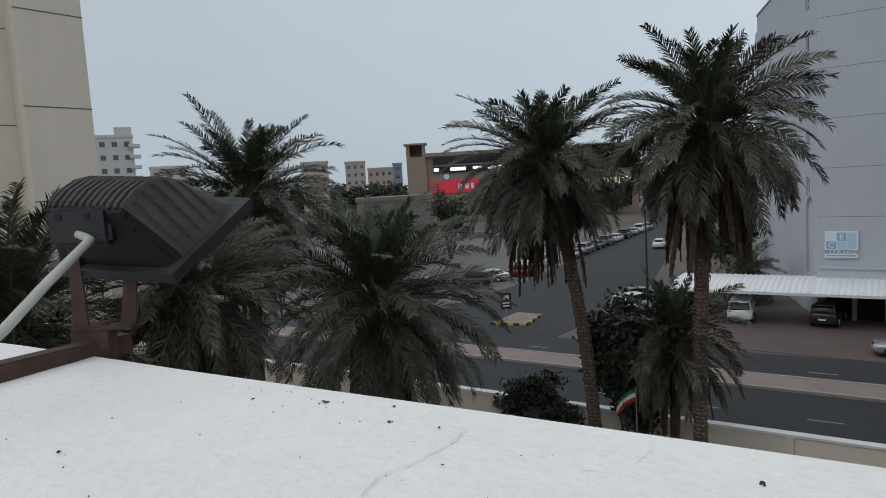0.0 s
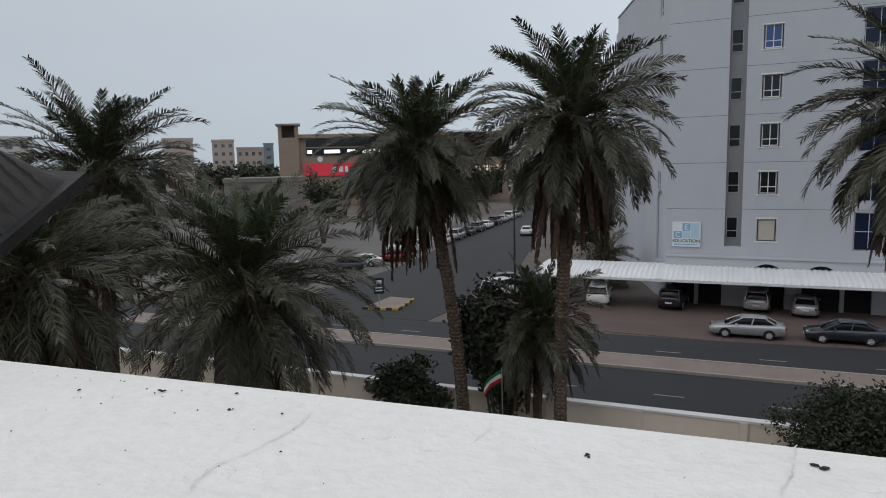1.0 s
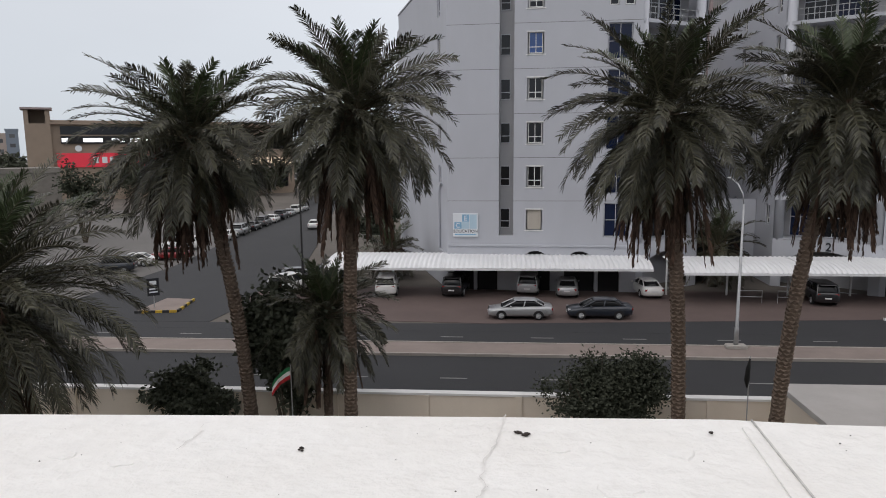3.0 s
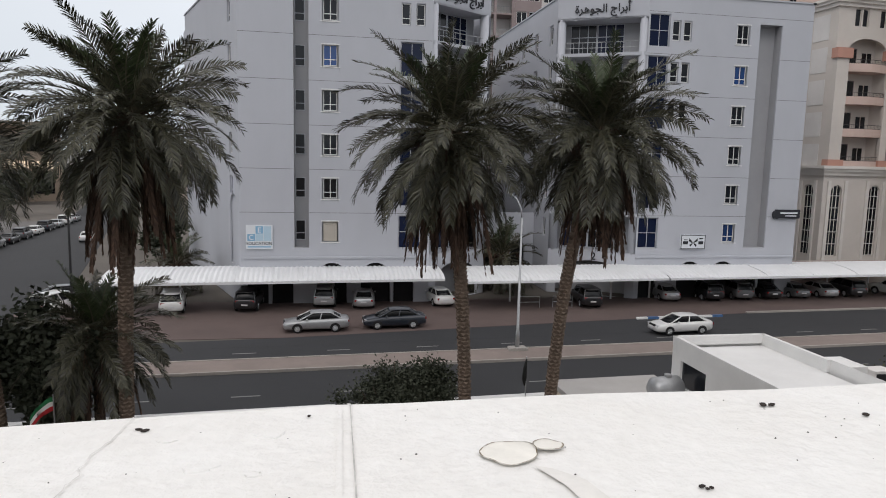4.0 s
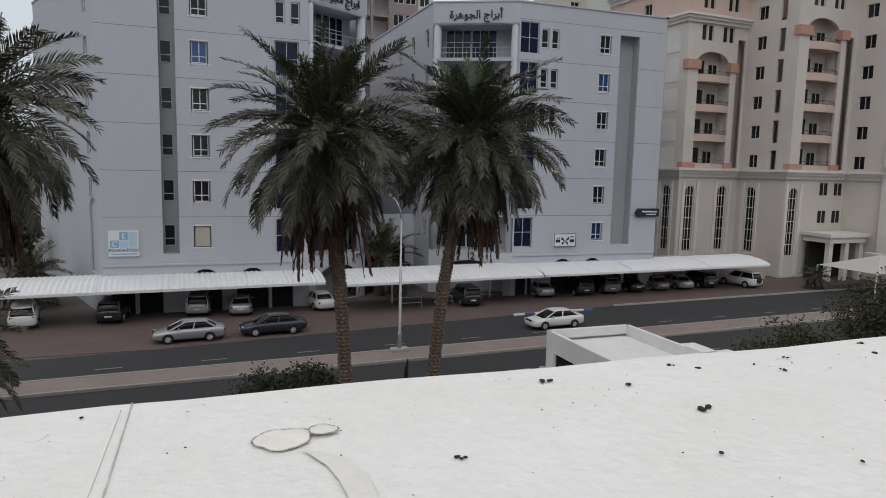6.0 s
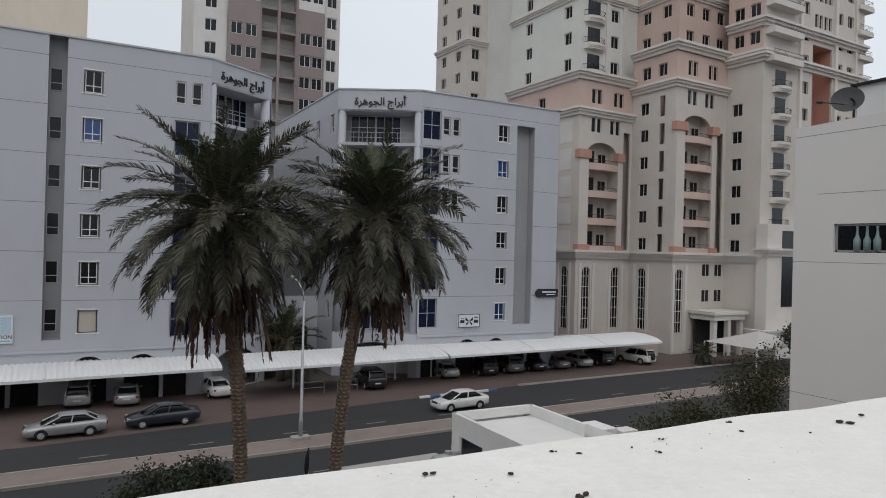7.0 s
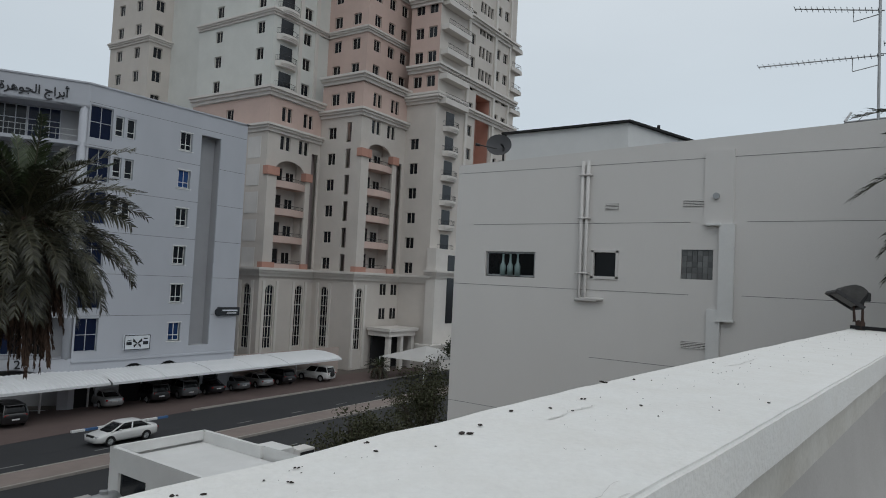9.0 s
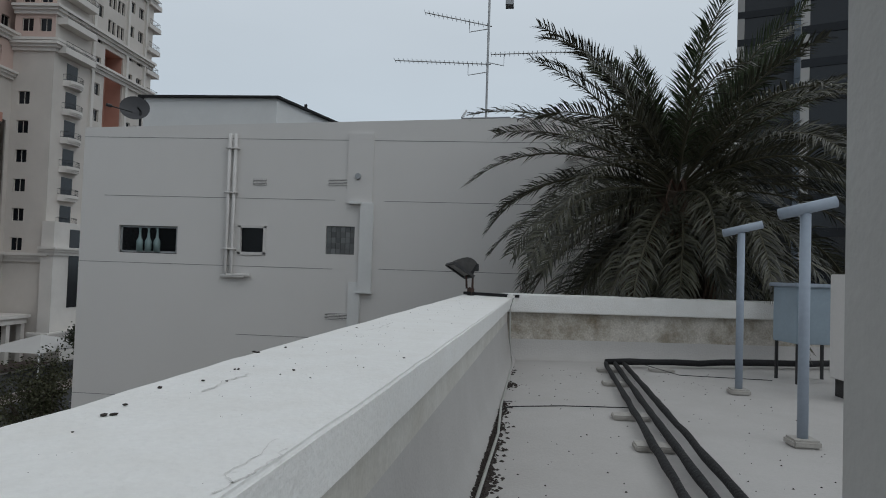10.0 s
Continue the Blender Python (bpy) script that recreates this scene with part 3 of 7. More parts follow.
hb = [(24.0 - 2.2 - 4.5 * i, 24.0 - 1.1 - 4.5 * i, 5.4 + k * STOREY, 7.26 + k * STOREY) for i in range(3) for k in range(6)]
part("wall", Shape().wall((8.8, 44.5), (0.2, -24), 24.0, 0, TOP, hb, 0.16), M_GREYW, offB)
for i in range(3):
    for k in range(6):
        put_window(KIT_N, offB, *along((8.8, 44.5), (0.2, -24), 24.0 - 1.65 - 4.5 * i, 0.15), 5.47 + k * STOREY, -90)
part("wall", Shape().wall((32.9, 16.45), (0, 1), 29.5, 0, TOP, (), 0.1), M_GREYW, offB)
cop = Shape()
for a, b in (((16.2, 16.35), (33.0, 16.35)), ((8.9, 20.45), (16.2, 16.35)), ((8.7, 44.5), (8.9, 20.45)), ((33.0, 16.35), (33.0, 46))):
    d = (Vector(b) - Vector(a)).normalized()
    nrm = Vector((-d.y, d.x)) * 0.32
    cop.prism([a, b, tuple(Vector(b) + nrm), tuple(Vector(a) + nrm)], TOP, TOP + 0.14)
part("coping", cop, M_GREYW, offB)

# ---------------------------------------------------------------- pink and cream apartment tower
SC = 3.62
KIT_C = window_kit(1.5, 1.65, M_GLASS, M_CREAM, 2, 0.0, 0.07)
KIT_C2 = window_kit(0.8, 1.9, M_GLASS, M_CREAM, 1, 0.0, 0.06)
KIT_CT = window_kit(1.5, 8.2, M_GLASS, M_CORN, 3, 0.0, 0.07)
# made-up dark glass doors that stand in for the shade in the loggias
KIT_LSHADE = window_kit(2.3, 2.5, M_GLASS, M_BROWN, 2, 0.0, 0.07)


def cornice(b, poly, z, out=0.7, h=1.0):
    """A stepped cornice round a plan outline (corners listed anticlockwise, open)."""
    s = Shape()
    for k, (o, a, c) in enumerate(((out * 0.35, 0.0, 0.4), (out * 0.7, 0.4, 0.7), (out, 0.7, 1.0))):
        pts = [Vector(p) for p in poly]
        off = []
        for i, p in enumerate(pts):
            d0 = (p - pts[i - 1]).normalized() if i else (pts[1] - p).normalized()
            d1 = (pts[i + 1] - p).normalized() if i + 1 < len(pts) else d0
            n0, n1 = Vector((d0.y, -d0.x)), Vector((d1.y, -d1.x))
            m = (n0 + n1) / max(0.4, (n0 + n1).length ** 2 / 2)
            off.append(p + m * o)
        for i in range(len(pts) - 1):
            s.prism([tuple(off[i]), tuple(off[i + 1]), tuple(pts[i + 1]), tuple(pts[i])], z + a * h, z + c * h)
    return part("cornice", s, M_CORN, b)


def railing(b, pts, z, h=1.0, m=M_BLACKM):
    s = Shape()
    for t in (0.08, h):
        s.tube([(*p, z + t) for p in pts], 0.03, 5)
    for p, q in zip(pts, pts[1:]):
        p, q = Vector(p), Vector(q)
        n = max(2, int((q - p).length / 0.22))
        for i in range(n + 1):
            c = p.lerp(q, i / n)
            s.tube([(c.x, c.y, z), (c.x, c.y, z + h)], 0.012, 4, False)
    return part("balcony_rail", s, m, b)


def loggias(b, o, u, a0, a1, z0, n, arch=True, face=0):
    """A stack of n deep balconies between piers, the topmost under a segmental arch."""
    for k in range(n):
        z = z0 + k * SC
        s = Shape()
        s.prism([along(o, u, a0, -0.25), along(o, u, a1, -0.25), along(o, u, a1, 1.6), along(o, u, a0, 1.6)], z - 0.3, z)
        p, mid, q = along(o, u, a0, -0.25), along(o, u, (a0 + a1) / 2, -0.75), along(o, u, a1, -0.25)
        s.prism([p, along(o, u, a0 * 0.75 + a1 * 0.25, -0.62), mid, along(o, u, a0 * 0.25 + a1 * 0.75, -0.62), q], z - 0.35, z + 0.55)
        part("balcony", s, M_PINK if k < n else M_CREAM, b)
        railing(b, [along(o, u, a0 + 0.05, -0.2), along(o, u, (a0 * 3 + a1) / 4, -0.5), along(o, u, (a0 + a1) / 2, -0.62), along(o, u, (a0 + 3 * a1) / 4, -0.5), along(o, u, a1 - 0.05, -0.2)], z + 0.5, 0.5)
        put_window(KIT_C, b, *along(o, u, a1 - 1.25, 1.5), z + 0.5, face)
        # added dark doors deepen the shade on the loggia's back wall
        put_window(KIT_LSHADE, b, *along(o, u, a0 + 1.55, 1.52), z + 0.05, face)


def pier(b, o, u, a0, a1, z0, z1, out=0.35, m=None, cap=True):
    s = Shape().prism([along(o, u, a0, -out), along(o, u, a1, -out), along(o, u, a1, 0.3), along(o, u, a0, 0.3)], z0, z1)
    part("pier", s, m or M_CREAM, b)
    if cap:
        for z in (z0 - 0.2, z1 - 0.9):
            c = Shape().prism([along(o, u, a0 - 0.25, -out - 0.25), along(o, u, a1 + 0.25, -out - 0.25), along(o, u, a1 + 0.25, 0.3), along(o, u, a0 - 0.25, 0.3)], z, z + 1.1)
            part("pier_cap", c, M_SALM, b)


aptC = thing("apartment_tower", "tall cream and pink apartment tower with stepped balconies and cornices", "building")
K1, I1, K2, I2, K3, R3 = (43.7, 26.3), (53.4, 26.8), (53.6, 19.3), (63.6, 19.7), (63.9, 14.5), (87.0, 15.2)
L1 = (43.0, 42.0)
POD, T1, T2, T3 = 12.2, 30.7, 34.5, 62.0


def block_wall(o, p, z0, z1, mater, cols=(), z_first=0.0, n=0, size=(1.5, 1.65), kit=None, depth=0.25, slots=()):
    """A wall from plan point o to p with n rows of windows at the given distances along it."""
    u = Vector(p) - Vector(o)
    face = math.degrees(math.atan2(u.y, u.x))
    holes = [(c - size[0] / 2, c + size[0] / 2, z_first + k * SC, z_first + k * SC + size[1]) for c in cols for k in range(n)]
    holes += [(c - 0.45, c + 0.45, z_first - 0.6 + k * SC, z_first + 2.1 + k * SC) for c in slots for k in range(n)]
    part("wall", Shape().wall(o, u, u.length, z0, z1, holes, depth), mater, aptC)
    for c in slots:
        sl = Shape().prism([along(o, u, c - 0.6, 0.9), along(o, u, c + 0.6, 0.9), along(o, u, c + 0.6, 1.0), along(o, u, c - 0.6, 1.0)], z_first - 0.8, z_first + n * SC)
        part("stair_slot", sl, M_BROWN, aptC)
    for c in cols:
        for k in range(n):
            put_window(kit or KIT_C, aptC, *along(o, u, c, depth - 0.05), z_first + k * SC, face)
    return u, face


# podium with tall arched windows
for (o, p, cols) in ((L1, K1, [4, 9, 13.5]), (K1, I1, [1.9, 7.2]), (I1, K2, [2.3]), (K2, I2, [1.4]), (I2, K3, []), (K3, R3, [])):
    u = Vector(p) - Vector(o)
    hs = [(c - 0.75, c + 0.75, 2.6, 10.9) for c in cols]
    s = Shape().wall(o, u, u.length, 0, POD, hs, 0.3)
    for c in cols:
        arch_fill(s, o, u, c - 0.75, c + 0.75, 10.1, 10.91)
    part("wall", s, M_CREAM, aptC)
    for c in cols:
        w = put_window(KIT_CT, aptC, *along(o, u, c, 0.22), 2.65, math.degrees(math.atan2(u.y, u.x)))
        bars = Shape()
        for k in range(1, 6):
            q0, q1 = along(o, u, c - 0.7, 0.2), along(o, u, c + 0.7, 0.2)
            bars.tube([(*q0, 2.65 + k * 1.4), (*q1, 2.65 + k * 1.4)], 0.04, 4)
        part("glazing_bar", bars, M_CORN, aptC)
        for e in (-1.15, 1.15):
            q = Shape().prism([along(o, u, c + e - 0.2, -0.18), along(o, u, c + e + 0.2, -0.18), along(o, u, c + e + 0.2, 0.05), along(o, u, c + e - 0.2, 0.05)], 0.3, 11.4)
            part("pilaster", q, M_CORN, aptC)
line = [L1, K1, I1, K2, I2, K3, R3]
cornice(aptC, line, POD - 0.2, 0.9, 1.1)
# lower tier
u, fc = block_wall(L1, K1, POD, T1, M_CREAM, [3, 8], POD + 0.9, 5)
for k in range(5):
    q = Shape().prism([along(L1, u, u.length - 3.6, -0.05), along(L1, u, u.length - 1.2, -0.05), along(L1, u, u.length - 1.2, 0.05), along(L1, u, u.length - 3.6, 0.05)], POD + 0.6 + k * SC, POD + 3.4 + k * SC)
    part("blind_panel", q, M_OFFW, aptC)
# the fronts are open at the loggias
for o, p, a0, a1, n, piers in ((K1, I1, 1.6, 6.9, 4, ((0.0, 1.6), (6.9, 7.7))), (K2, I2, 1.5, 6.8, 5, ((-0.1, 1.5), (6.8, 7.7)))):
    u = Vector(p) - Vector(o)
    zt = POD + 0.9 + n * SC - 0.2
    holes = [(a0, a1, POD + 0.9, zt), (8.15, 9.4, POD + 1.0, T1 - 1.5)]
    top = T1 if n == 4 else T1 + SC
    winz = zt + 1.3
    holes += [(c - 0.4, c + 0.4, winz, winz + 1.9) for c in (2.6, 3.6, 6.0, 7.0)]
    s = Shape().wall(o, u, u.length, POD, top, holes, 0.2)
    arch_fill(s, o, u, a0, a1, zt - 1.5, zt + 0.01, 0.3)
    part("wall", s, M_CREAM, aptC)
    fdeg = math.degrees(math.atan2(u.y, u.x))
    for c in (2.6, 3.6, 6.0, 7.0):
        put_window(KIT_C2, aptC, *along(o, u, c, 0.15), winz, fdeg)
    bk = Shape().prism([along(o, u, a0 - 0.3, 1.62), along(o, u, a1 + 0.3, 1.62), along(o, u, a1 + 0.3, 1.8), along(o, u, a0 - 0.3, 1.8)], POD + 0.5, zt + 0.5)
    for a in (a0 - 0.1, a1):
        bk.prism([along(o, u, a, 0.2), along(o, u, a + 0.1, 0.2), along(o, u, a + 0.1, 1.7), along(o, u, a, 1.7)], POD + 0.5, zt + 0.5)
    part("back_wall", bk, M_CREAM, aptC)
    part("niche", Shape().prism([along(o, u, 8.0, 0.9), along(o, u, 9.6, 0.9), along(o, u, 9.6, 1.0), along(o, u, 8.0, 1.0)], POD, T1), M_BROWN, aptC)
    loggias(aptC, o, u, a0, a1, POD + 0.95, n, True, fdeg)
    for a, b in piers:
        pier(aptC, o, u, a, b, POD + 0.7, zt - 1.4)
block_wall(I1, K2, POD, T1 + SC, M_CREAM, [2.2], POD + 1.1, 6, (1.5, 1.6), slots=[5.3])
block_wall(I2, K3, POD, T2 + SC, M_CREAM, [1.6], POD + 1.1, 6, (1.5, 1.6))
cornice(aptC, [L1, K1, I1], T1, 0.8, 1.0)
cornice(aptC, [I1, K2, I2], T1 + SC, 0.8, 1.0)
cornice(aptC, [I2, K3, (71, 14.7)], T2 + SC + 0.3, 0.9, 1.1)
# second tier, pink band and cornice, then set back
for o, p, cols, z0 in ((L1, K1, [3, 8], T1 + 1), (K1, I1, [2.6, 3.6, 6.6, 7.6], T1 + 1), (I1, K2, [2.4, 5.2], T1 + SC + 1), (K2, I2, [2.6, 3.6, 6.6, 7.6], T1 + SC + 1)):
    u = Vector(p) - Vector(o)
    small = len(cols) == 4
    block_wall(o, p, z0, z0 + SC, M_PINK, cols, z0 + 0.8, 1, (0.8, 1.9) if small else (1.5, 1.65), KIT_C2 if small else KIT_C)
cornice(aptC, [L1, K1, I1], T2 + 0.9, 0.9, 1.1)
cornice(aptC, [I1, K2, I2], T2 + SC + 0.9, 0.9, 1.1)


def tower_tier(o, p, q, z0, n, mater, colsA, colsB, band=2):
    """An upper block of the tower with two visible faces o-p and p-q; balconies on the second."""
    ua, ub = Vector(p) - Vector(o), Vector(q) - Vector(p)
    block_wall(o, p, z0, z0 + n * SC, mater, colsA, z0 + 1.0, n)
    block_wall(p, q, z0, z0 + n * SC, mater, colsB, z0 + 1.0, n)
    for k in range(band, n, band):
        cornice(aptC, [o, p, q], z0 + k * SC - 0.4, 0.6, 0.8)
    cornice(aptC, [o, p, q], z0 + n * SC, 1.0, 1.2)


def bow_balcony(o, u, a, z, w=3.4, out=1.2, face=0):
    """A cream bowed balcony with moulded edge, door behind."""
    s = Shape()
    ring = lambda k: [along(o, u, a - w / 2 + w * i / 10, -out * k * (0.55 + 0.45 * math.sin(math.pi * i / 10)) if 0 < i < 10 else 0.0) for i in range(11)]
    s.prism(ring(0.8) , z - 0.55, z - 0.35)
    s.prism(ring(0.9), z - 0.35, z - 0.15)
    s.prism(ring(1.0), z - 0.15, z + 0.22)
    part("balcony", s, M_CORN, aptC)
    railing(aptC, ring(0.92), z + 0.2, 0.75)
    part("balcony_door", Shape().prism([along(o, u, a - 1.1, 0.0), along(o, u, a + 1.1, 0.0), along(o, u, a + 1.1, -0.03), along(o, u, a - 1.1, -0.03)][::-1], z + 0.22, z + 2.5), M_GLASS, aptC)


# set-back upper blocks
U1, U2, U3 = (44.6, 44), (45.2, 28.3), (56.0, 28.8)
tower_tier(U1, U2, U3, T2 + 2, 6, M_MINT, [4.5, 13.2], [6.4], 3)
for k in range(5):
    bow_balcony(U2, Vector(U3) - Vector(U2), 2.4, T2 + 2.6 + k * SC, 3.6, 1.1, 2.6)
for a, b in ((4.6, 5.2), (7.8, 8.4)):
    pier(aptC, U2, Vector(U3) - Vector(U2), a, b, T2 + 2, T2 + 2 + 6 * SC, 0.2, M_CORN, False)
V1, V2, V3 = (55.8, 30), (56.0, 21.3), (66, 21.7)
tower_tier(V1, V2, V3, T2 + SC + 2, 7, M_PINK, [3.0, 6.6], [2.2, 5.4, 8.4], 2)
# right wing with bowed balconies and the tall salmon niche
u = Vector(R3) - Vector(K3)
f3 = math.degrees(math.atan2(u.y, u.x))
NI = (10.6, 15.2)
holes = [(NI[0], NI[1], POD + 6, 42.0)]
colsR = [9.0, 17.0, 19.6]
holes += [(c - 0.75, c + 0.75, POD + 1.1 + k * SC, POD + 2.75 + k * SC) for c in colsR for k in range(14)]
holes += [(c - 0.4, c + 0.4, 44.5 + k * SC, 46.3 + k * SC) for c in (11.4, 12.4, 13.6, 14.6) for k in range(4)]
part("wall", Shape().wall(K3, u, u.length, POD, 66.0, holes, 0.25), M_CREAM, aptC)
for c in colsR:
    for k in range(14):
        put_window(KIT_C, aptC, *along(K3, u, c, 0.2), POD + 1.1 + k * SC, f3)
for c in (11.4, 12.4, 13.6, 14.6):
    for k in range(4):
        put_window(KIT_C2, aptC, *along(K3, u, c, 0.2), 44.5 + k * SC, f3)
ns = Shape()
ns.prism([along(K3, u, NI[0] - 0.2, 2.6), along(K3, u, NI[1] + 0.2, 2.6), along(K3, u, NI[1] + 0.2, 2.8), along(K3, u, NI[0] - 0.2, 2.8)], POD, 42.3)
for a in (NI[0] - 0.2, NI[1]):
    ns.prism([along(K3, u, a, 0.25), along(K3, u, a + 0.2, 0.25), along(K3, u, a + 0.2, 2.7), along(K3, u, a, 2.7)], POD, 42.3)
ns.prism([along(K3, u, NI[0], 0.25), along(K3, u, NI[1], 0.25), along(K3, u, NI[1], 2.7), along(K3, u, NI[0], 2.7)], 42.0, 42.3)
part("niche", ns, M_SALM, aptC)
for k in range(1, 12):
    z = POD + 0.9 + k * SC
    if k < 7:
        bow_balcony(K3, u, 3.6, z, face=f3)
    else:
        s = Shape().prism([along(K3, u, 0.3, -1.3), along(K3, u, 6.6, -1.3), along(K3, u, 6.6, 0.1), along(K3, u, 0.3, 0.1)], z - 0.5, z + 0.3)
        part("balcony", s, M_CORN, aptC)
        railing(aptC, [along(K3, u, 0.35, -1.25), along(K3, u, 6.5, -1.25)], z + 0.3, 0.7)
        put_window(KIT_C, aptC, *along(K3, u, 3.5, 0.0), z + 0.45, f3)
    s = Shape().prism([along(K3, u, 21.0, -0.6), along(K3, u, 24.6, -0.6), along(K3, u, 24.6, 3.0), along(K3, u, 21.0, 3.0)], z - 0.4, z + 0.25)
    part("balcony", s, M_CORN, aptC)
    railing(aptC, [along(K3, u, 21.2, -0.5), along(K3, u, 24.4, -0.5), along(K3, u, 24.4, 2.8)], z + 0.25, 0.8)
for zc in (38.0, 42.6, 52.6, 63.0):
    cornice(aptC, [I2, K3, R3], zc, 0.9, 1.1)
for a, b in ((7.4, 8.0), (15.6, 16.2), (20.6, 21.0)):
    pier(aptC, K3, u, a, b, POD + 1, 63.0, 0.3, M_CORN, False)
block_wall(I2, K3, T2 + SC, 66, M_PINK, [1.6, 3.9], T2 + SC + 2.4, 6)
part("core", Shape().prism([(44.8, 28.7), (66.6, 28.7), (66.6, 18.4), (70, 18.4), (86.6, 18.4), (86.6, 60), (44.8, 60)], 0, 33), M_CREAM, aptC)
part("core", Shape().prism([(57.0, 31.0), (68.0, 22.5), (68.0, 18.0), (86.6, 18.2), (86.6, 60), (57.0, 60)], 33, 70), M_PINK, aptC)
part("core", Shape().prism([(45.6, 29.1), (56.2, 29.1), (56.2, 60), (45.2, 60)], 33, T2 + 2 + 6 * SC), M_MINT, aptC)
# rear stair wing seen over the office roofs
W1, W2, W3 = (41.0, 62.0), (41.6, 52.0), (47.0, 52.3)
tower_tier(W1, W2, W3, 14, 14, M_CREAM, [2.5, 7.0], [1.5], 3)
part("core", Shape().prism([(41.8, 52.6), (46.8, 52.8), (46.8, 62), (41.4, 62)], 0, 64), M_CREAM, aptC)

uK = Vector(R3) - Vector(K3)
q = [along(K3, uK, -0.6, -1.6), along(K3, uK, 16, -1.6), along(K3, uK, 16, 0.0), along(K3, uK, -0.6, 0.0)]
part("entrance_block", Shape().prism(q, 0, 17.0), M_CORN, aptC)
cornice(aptC, [along(K3, uK, -0.6, 0.0), along(K3, uK, -0.6, -1.6), along(K3, uK, 16, -1.6)], 12.9, 0.7, 1.0)
part("glazing", Shape().prism([along(K3, uK, 2.4, -1.66), along(K3, uK, 12.0, -1.66), along(K3, uK, 12.0, -1.55), along(K3, uK, 2.4, -1.55)], 6.4, 16.2), M_GLASS, aptC)
cornice(aptC, [along(K3, uK, -3.5, -1.0), along(K3, uK, -3.5, -3.2), along(K3, uK, 14, -3.2)], 3.2, 0.4, 0.6)
part("porch", Shape().prism([along(K3, uK, -0.4, -2.9), along(K3, uK, 14, -2.9), along(K3, uK, 14, -1.6), along(K3, uK, -0.4, -1.6)], 0, 3.3), M_CORN, aptC)
po = Shape().prism([(57.0, 15.4), (63.0, 15.6), (63.0, 19.4), (57.0, 19.2)], 4.6, 5.3).prism([(56.7, 15.1), (63.3, 15.3), (63.3, 19.4), (56.7, 19.2)], 5.3, 5.7)
for x, y in ((57.3, 15.7), (60.0, 15.8), (62.5, 15.9)):
    po.prism([(x, y), (x + 0.6, y), (x + 0.6, y + 0.6), (x, y + 0.6)], 0, 4.6)
part("portico", po, M_CORN, aptC)
# black sheet painted in for the shade behind the portico columns
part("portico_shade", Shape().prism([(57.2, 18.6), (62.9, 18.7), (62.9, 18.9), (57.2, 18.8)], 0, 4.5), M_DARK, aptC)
for a, z in ((6.4, 6.6), (6.4, 10.0), (8.9, 6.6), (8.9, 10.0)):
    put_window(KIT_C, aptC, *along(K2, Vector(I2) - Vector(K2), a, -0.06), z, 2.0)

lw_o, lw_u = (2.7, 25.0), (6.2, 0.0)
s = Shape().wall(lw_o, lw_u, 6.2, 0, 7.5, [(0.8, 2.2, 0, 4.6), (3.8, 5.2, 0, 4.6)], 0.3)
for a in (0.8, 3.8):
    arch_fill(s, lw_o, lw_u, a, a + 1.4, 3.9, 4.61)
lw = setting("link_wall", s, M_GREYW, "grey-white arched wall between the office blocks", "wall")
# shade under the link wall arches, as black sheets
for a in (0.8, 3.8):
    part("archway", Shape().box(lw_o[0] + a, 25.3, 0, lw_o[0] + a + 1.4, 25.4, 4.6), M_DARK, lw)

# ---------------------------------------------------------------- towers behind the offices and far skyline
twr = thing("apartment_tower", "tall off-white and mauve-brown apartment tower behind the offices", "building")
KIT_D = window_kit(1.7, 1.8, M_GLASS, M_WHITE, 2, 0.0, 0.09)


def d_face(o, p, z1, mater, cols, n):
    u = Vector(p) - Vector(o)
    holes = [(c - 0.85, c + 0.85, 10 + k * 3.45, 11.8 + k * 3.45) for c in cols for k in range(n)]
    part("wall", Shape().wall(o, u, u.length, 0, z1, holes, 0.2), mater, twr)
    for c in cols:
        for k in range(n):
            if 10 + k * 3.45 > 24:
                put_window(KIT_D, twr, *along(o, u, c, 0.15), 10 + k * 3.45, math.degrees(math.atan2(u.y, u.x)))


d_face((0.9, 63), (5.6, 62.3), 78, M_OFFW, [2.4], 18)
d_face((5.6, 61.8), (10.4, 61.8), 50, M_BROWN, [1.3, 3.5], 11)
d_face((5.6, 61.9), (10.4, 61.9), 78, M_OFFW, [1.3, 3.5], 18)
d_face((16.3, 61.8), (20.6, 61.8), 50, M_BROWN, [1.2, 3.2], 11)
d_face((16.3, 61.9), (20.6, 61.9), 78, M_OFFW, [1.2, 3.2], 18)
d_face((20.6, 62.3), (23.4, 62.6), 78, M_OFFW, [1.4], 18)
part("core", Shape().prism([(1.1, 63.4), (10.3, 62.6), (10.3, 65.0), (16.4, 65.0), (16.4, 62.6), (23.2, 63.4), (23.2, 80), (1.1, 80)], 0, 77.5), M_OFFW, twr)
for k in range(20):
    z = 8 + k * 3.45
    part("floor_slab", Shape().box(10.4, 62.0, z - 0.25, 16.3, 65.0, z), M_BROWN, twr)
for k in range(5, 16):
    railing(twr, [(10.5, 62.1), (16.2, 62.1)], 8 + k * 3.45, 1.0, M_STEEL)
for x in (10.4, 13.25, 16.1):
    part("pier", Shape().box(x - 0.15, 61.9, 0, x + 0.25, 62.4, 78), M_BROWN, twr)
tw2 = thing("apartment_tower", "ochre and beige tower top far behind the office block", "building")
part("wall", Shape().box(-27.5, 70, 0, -13, 85, 60), M_BEIGE, tw2)
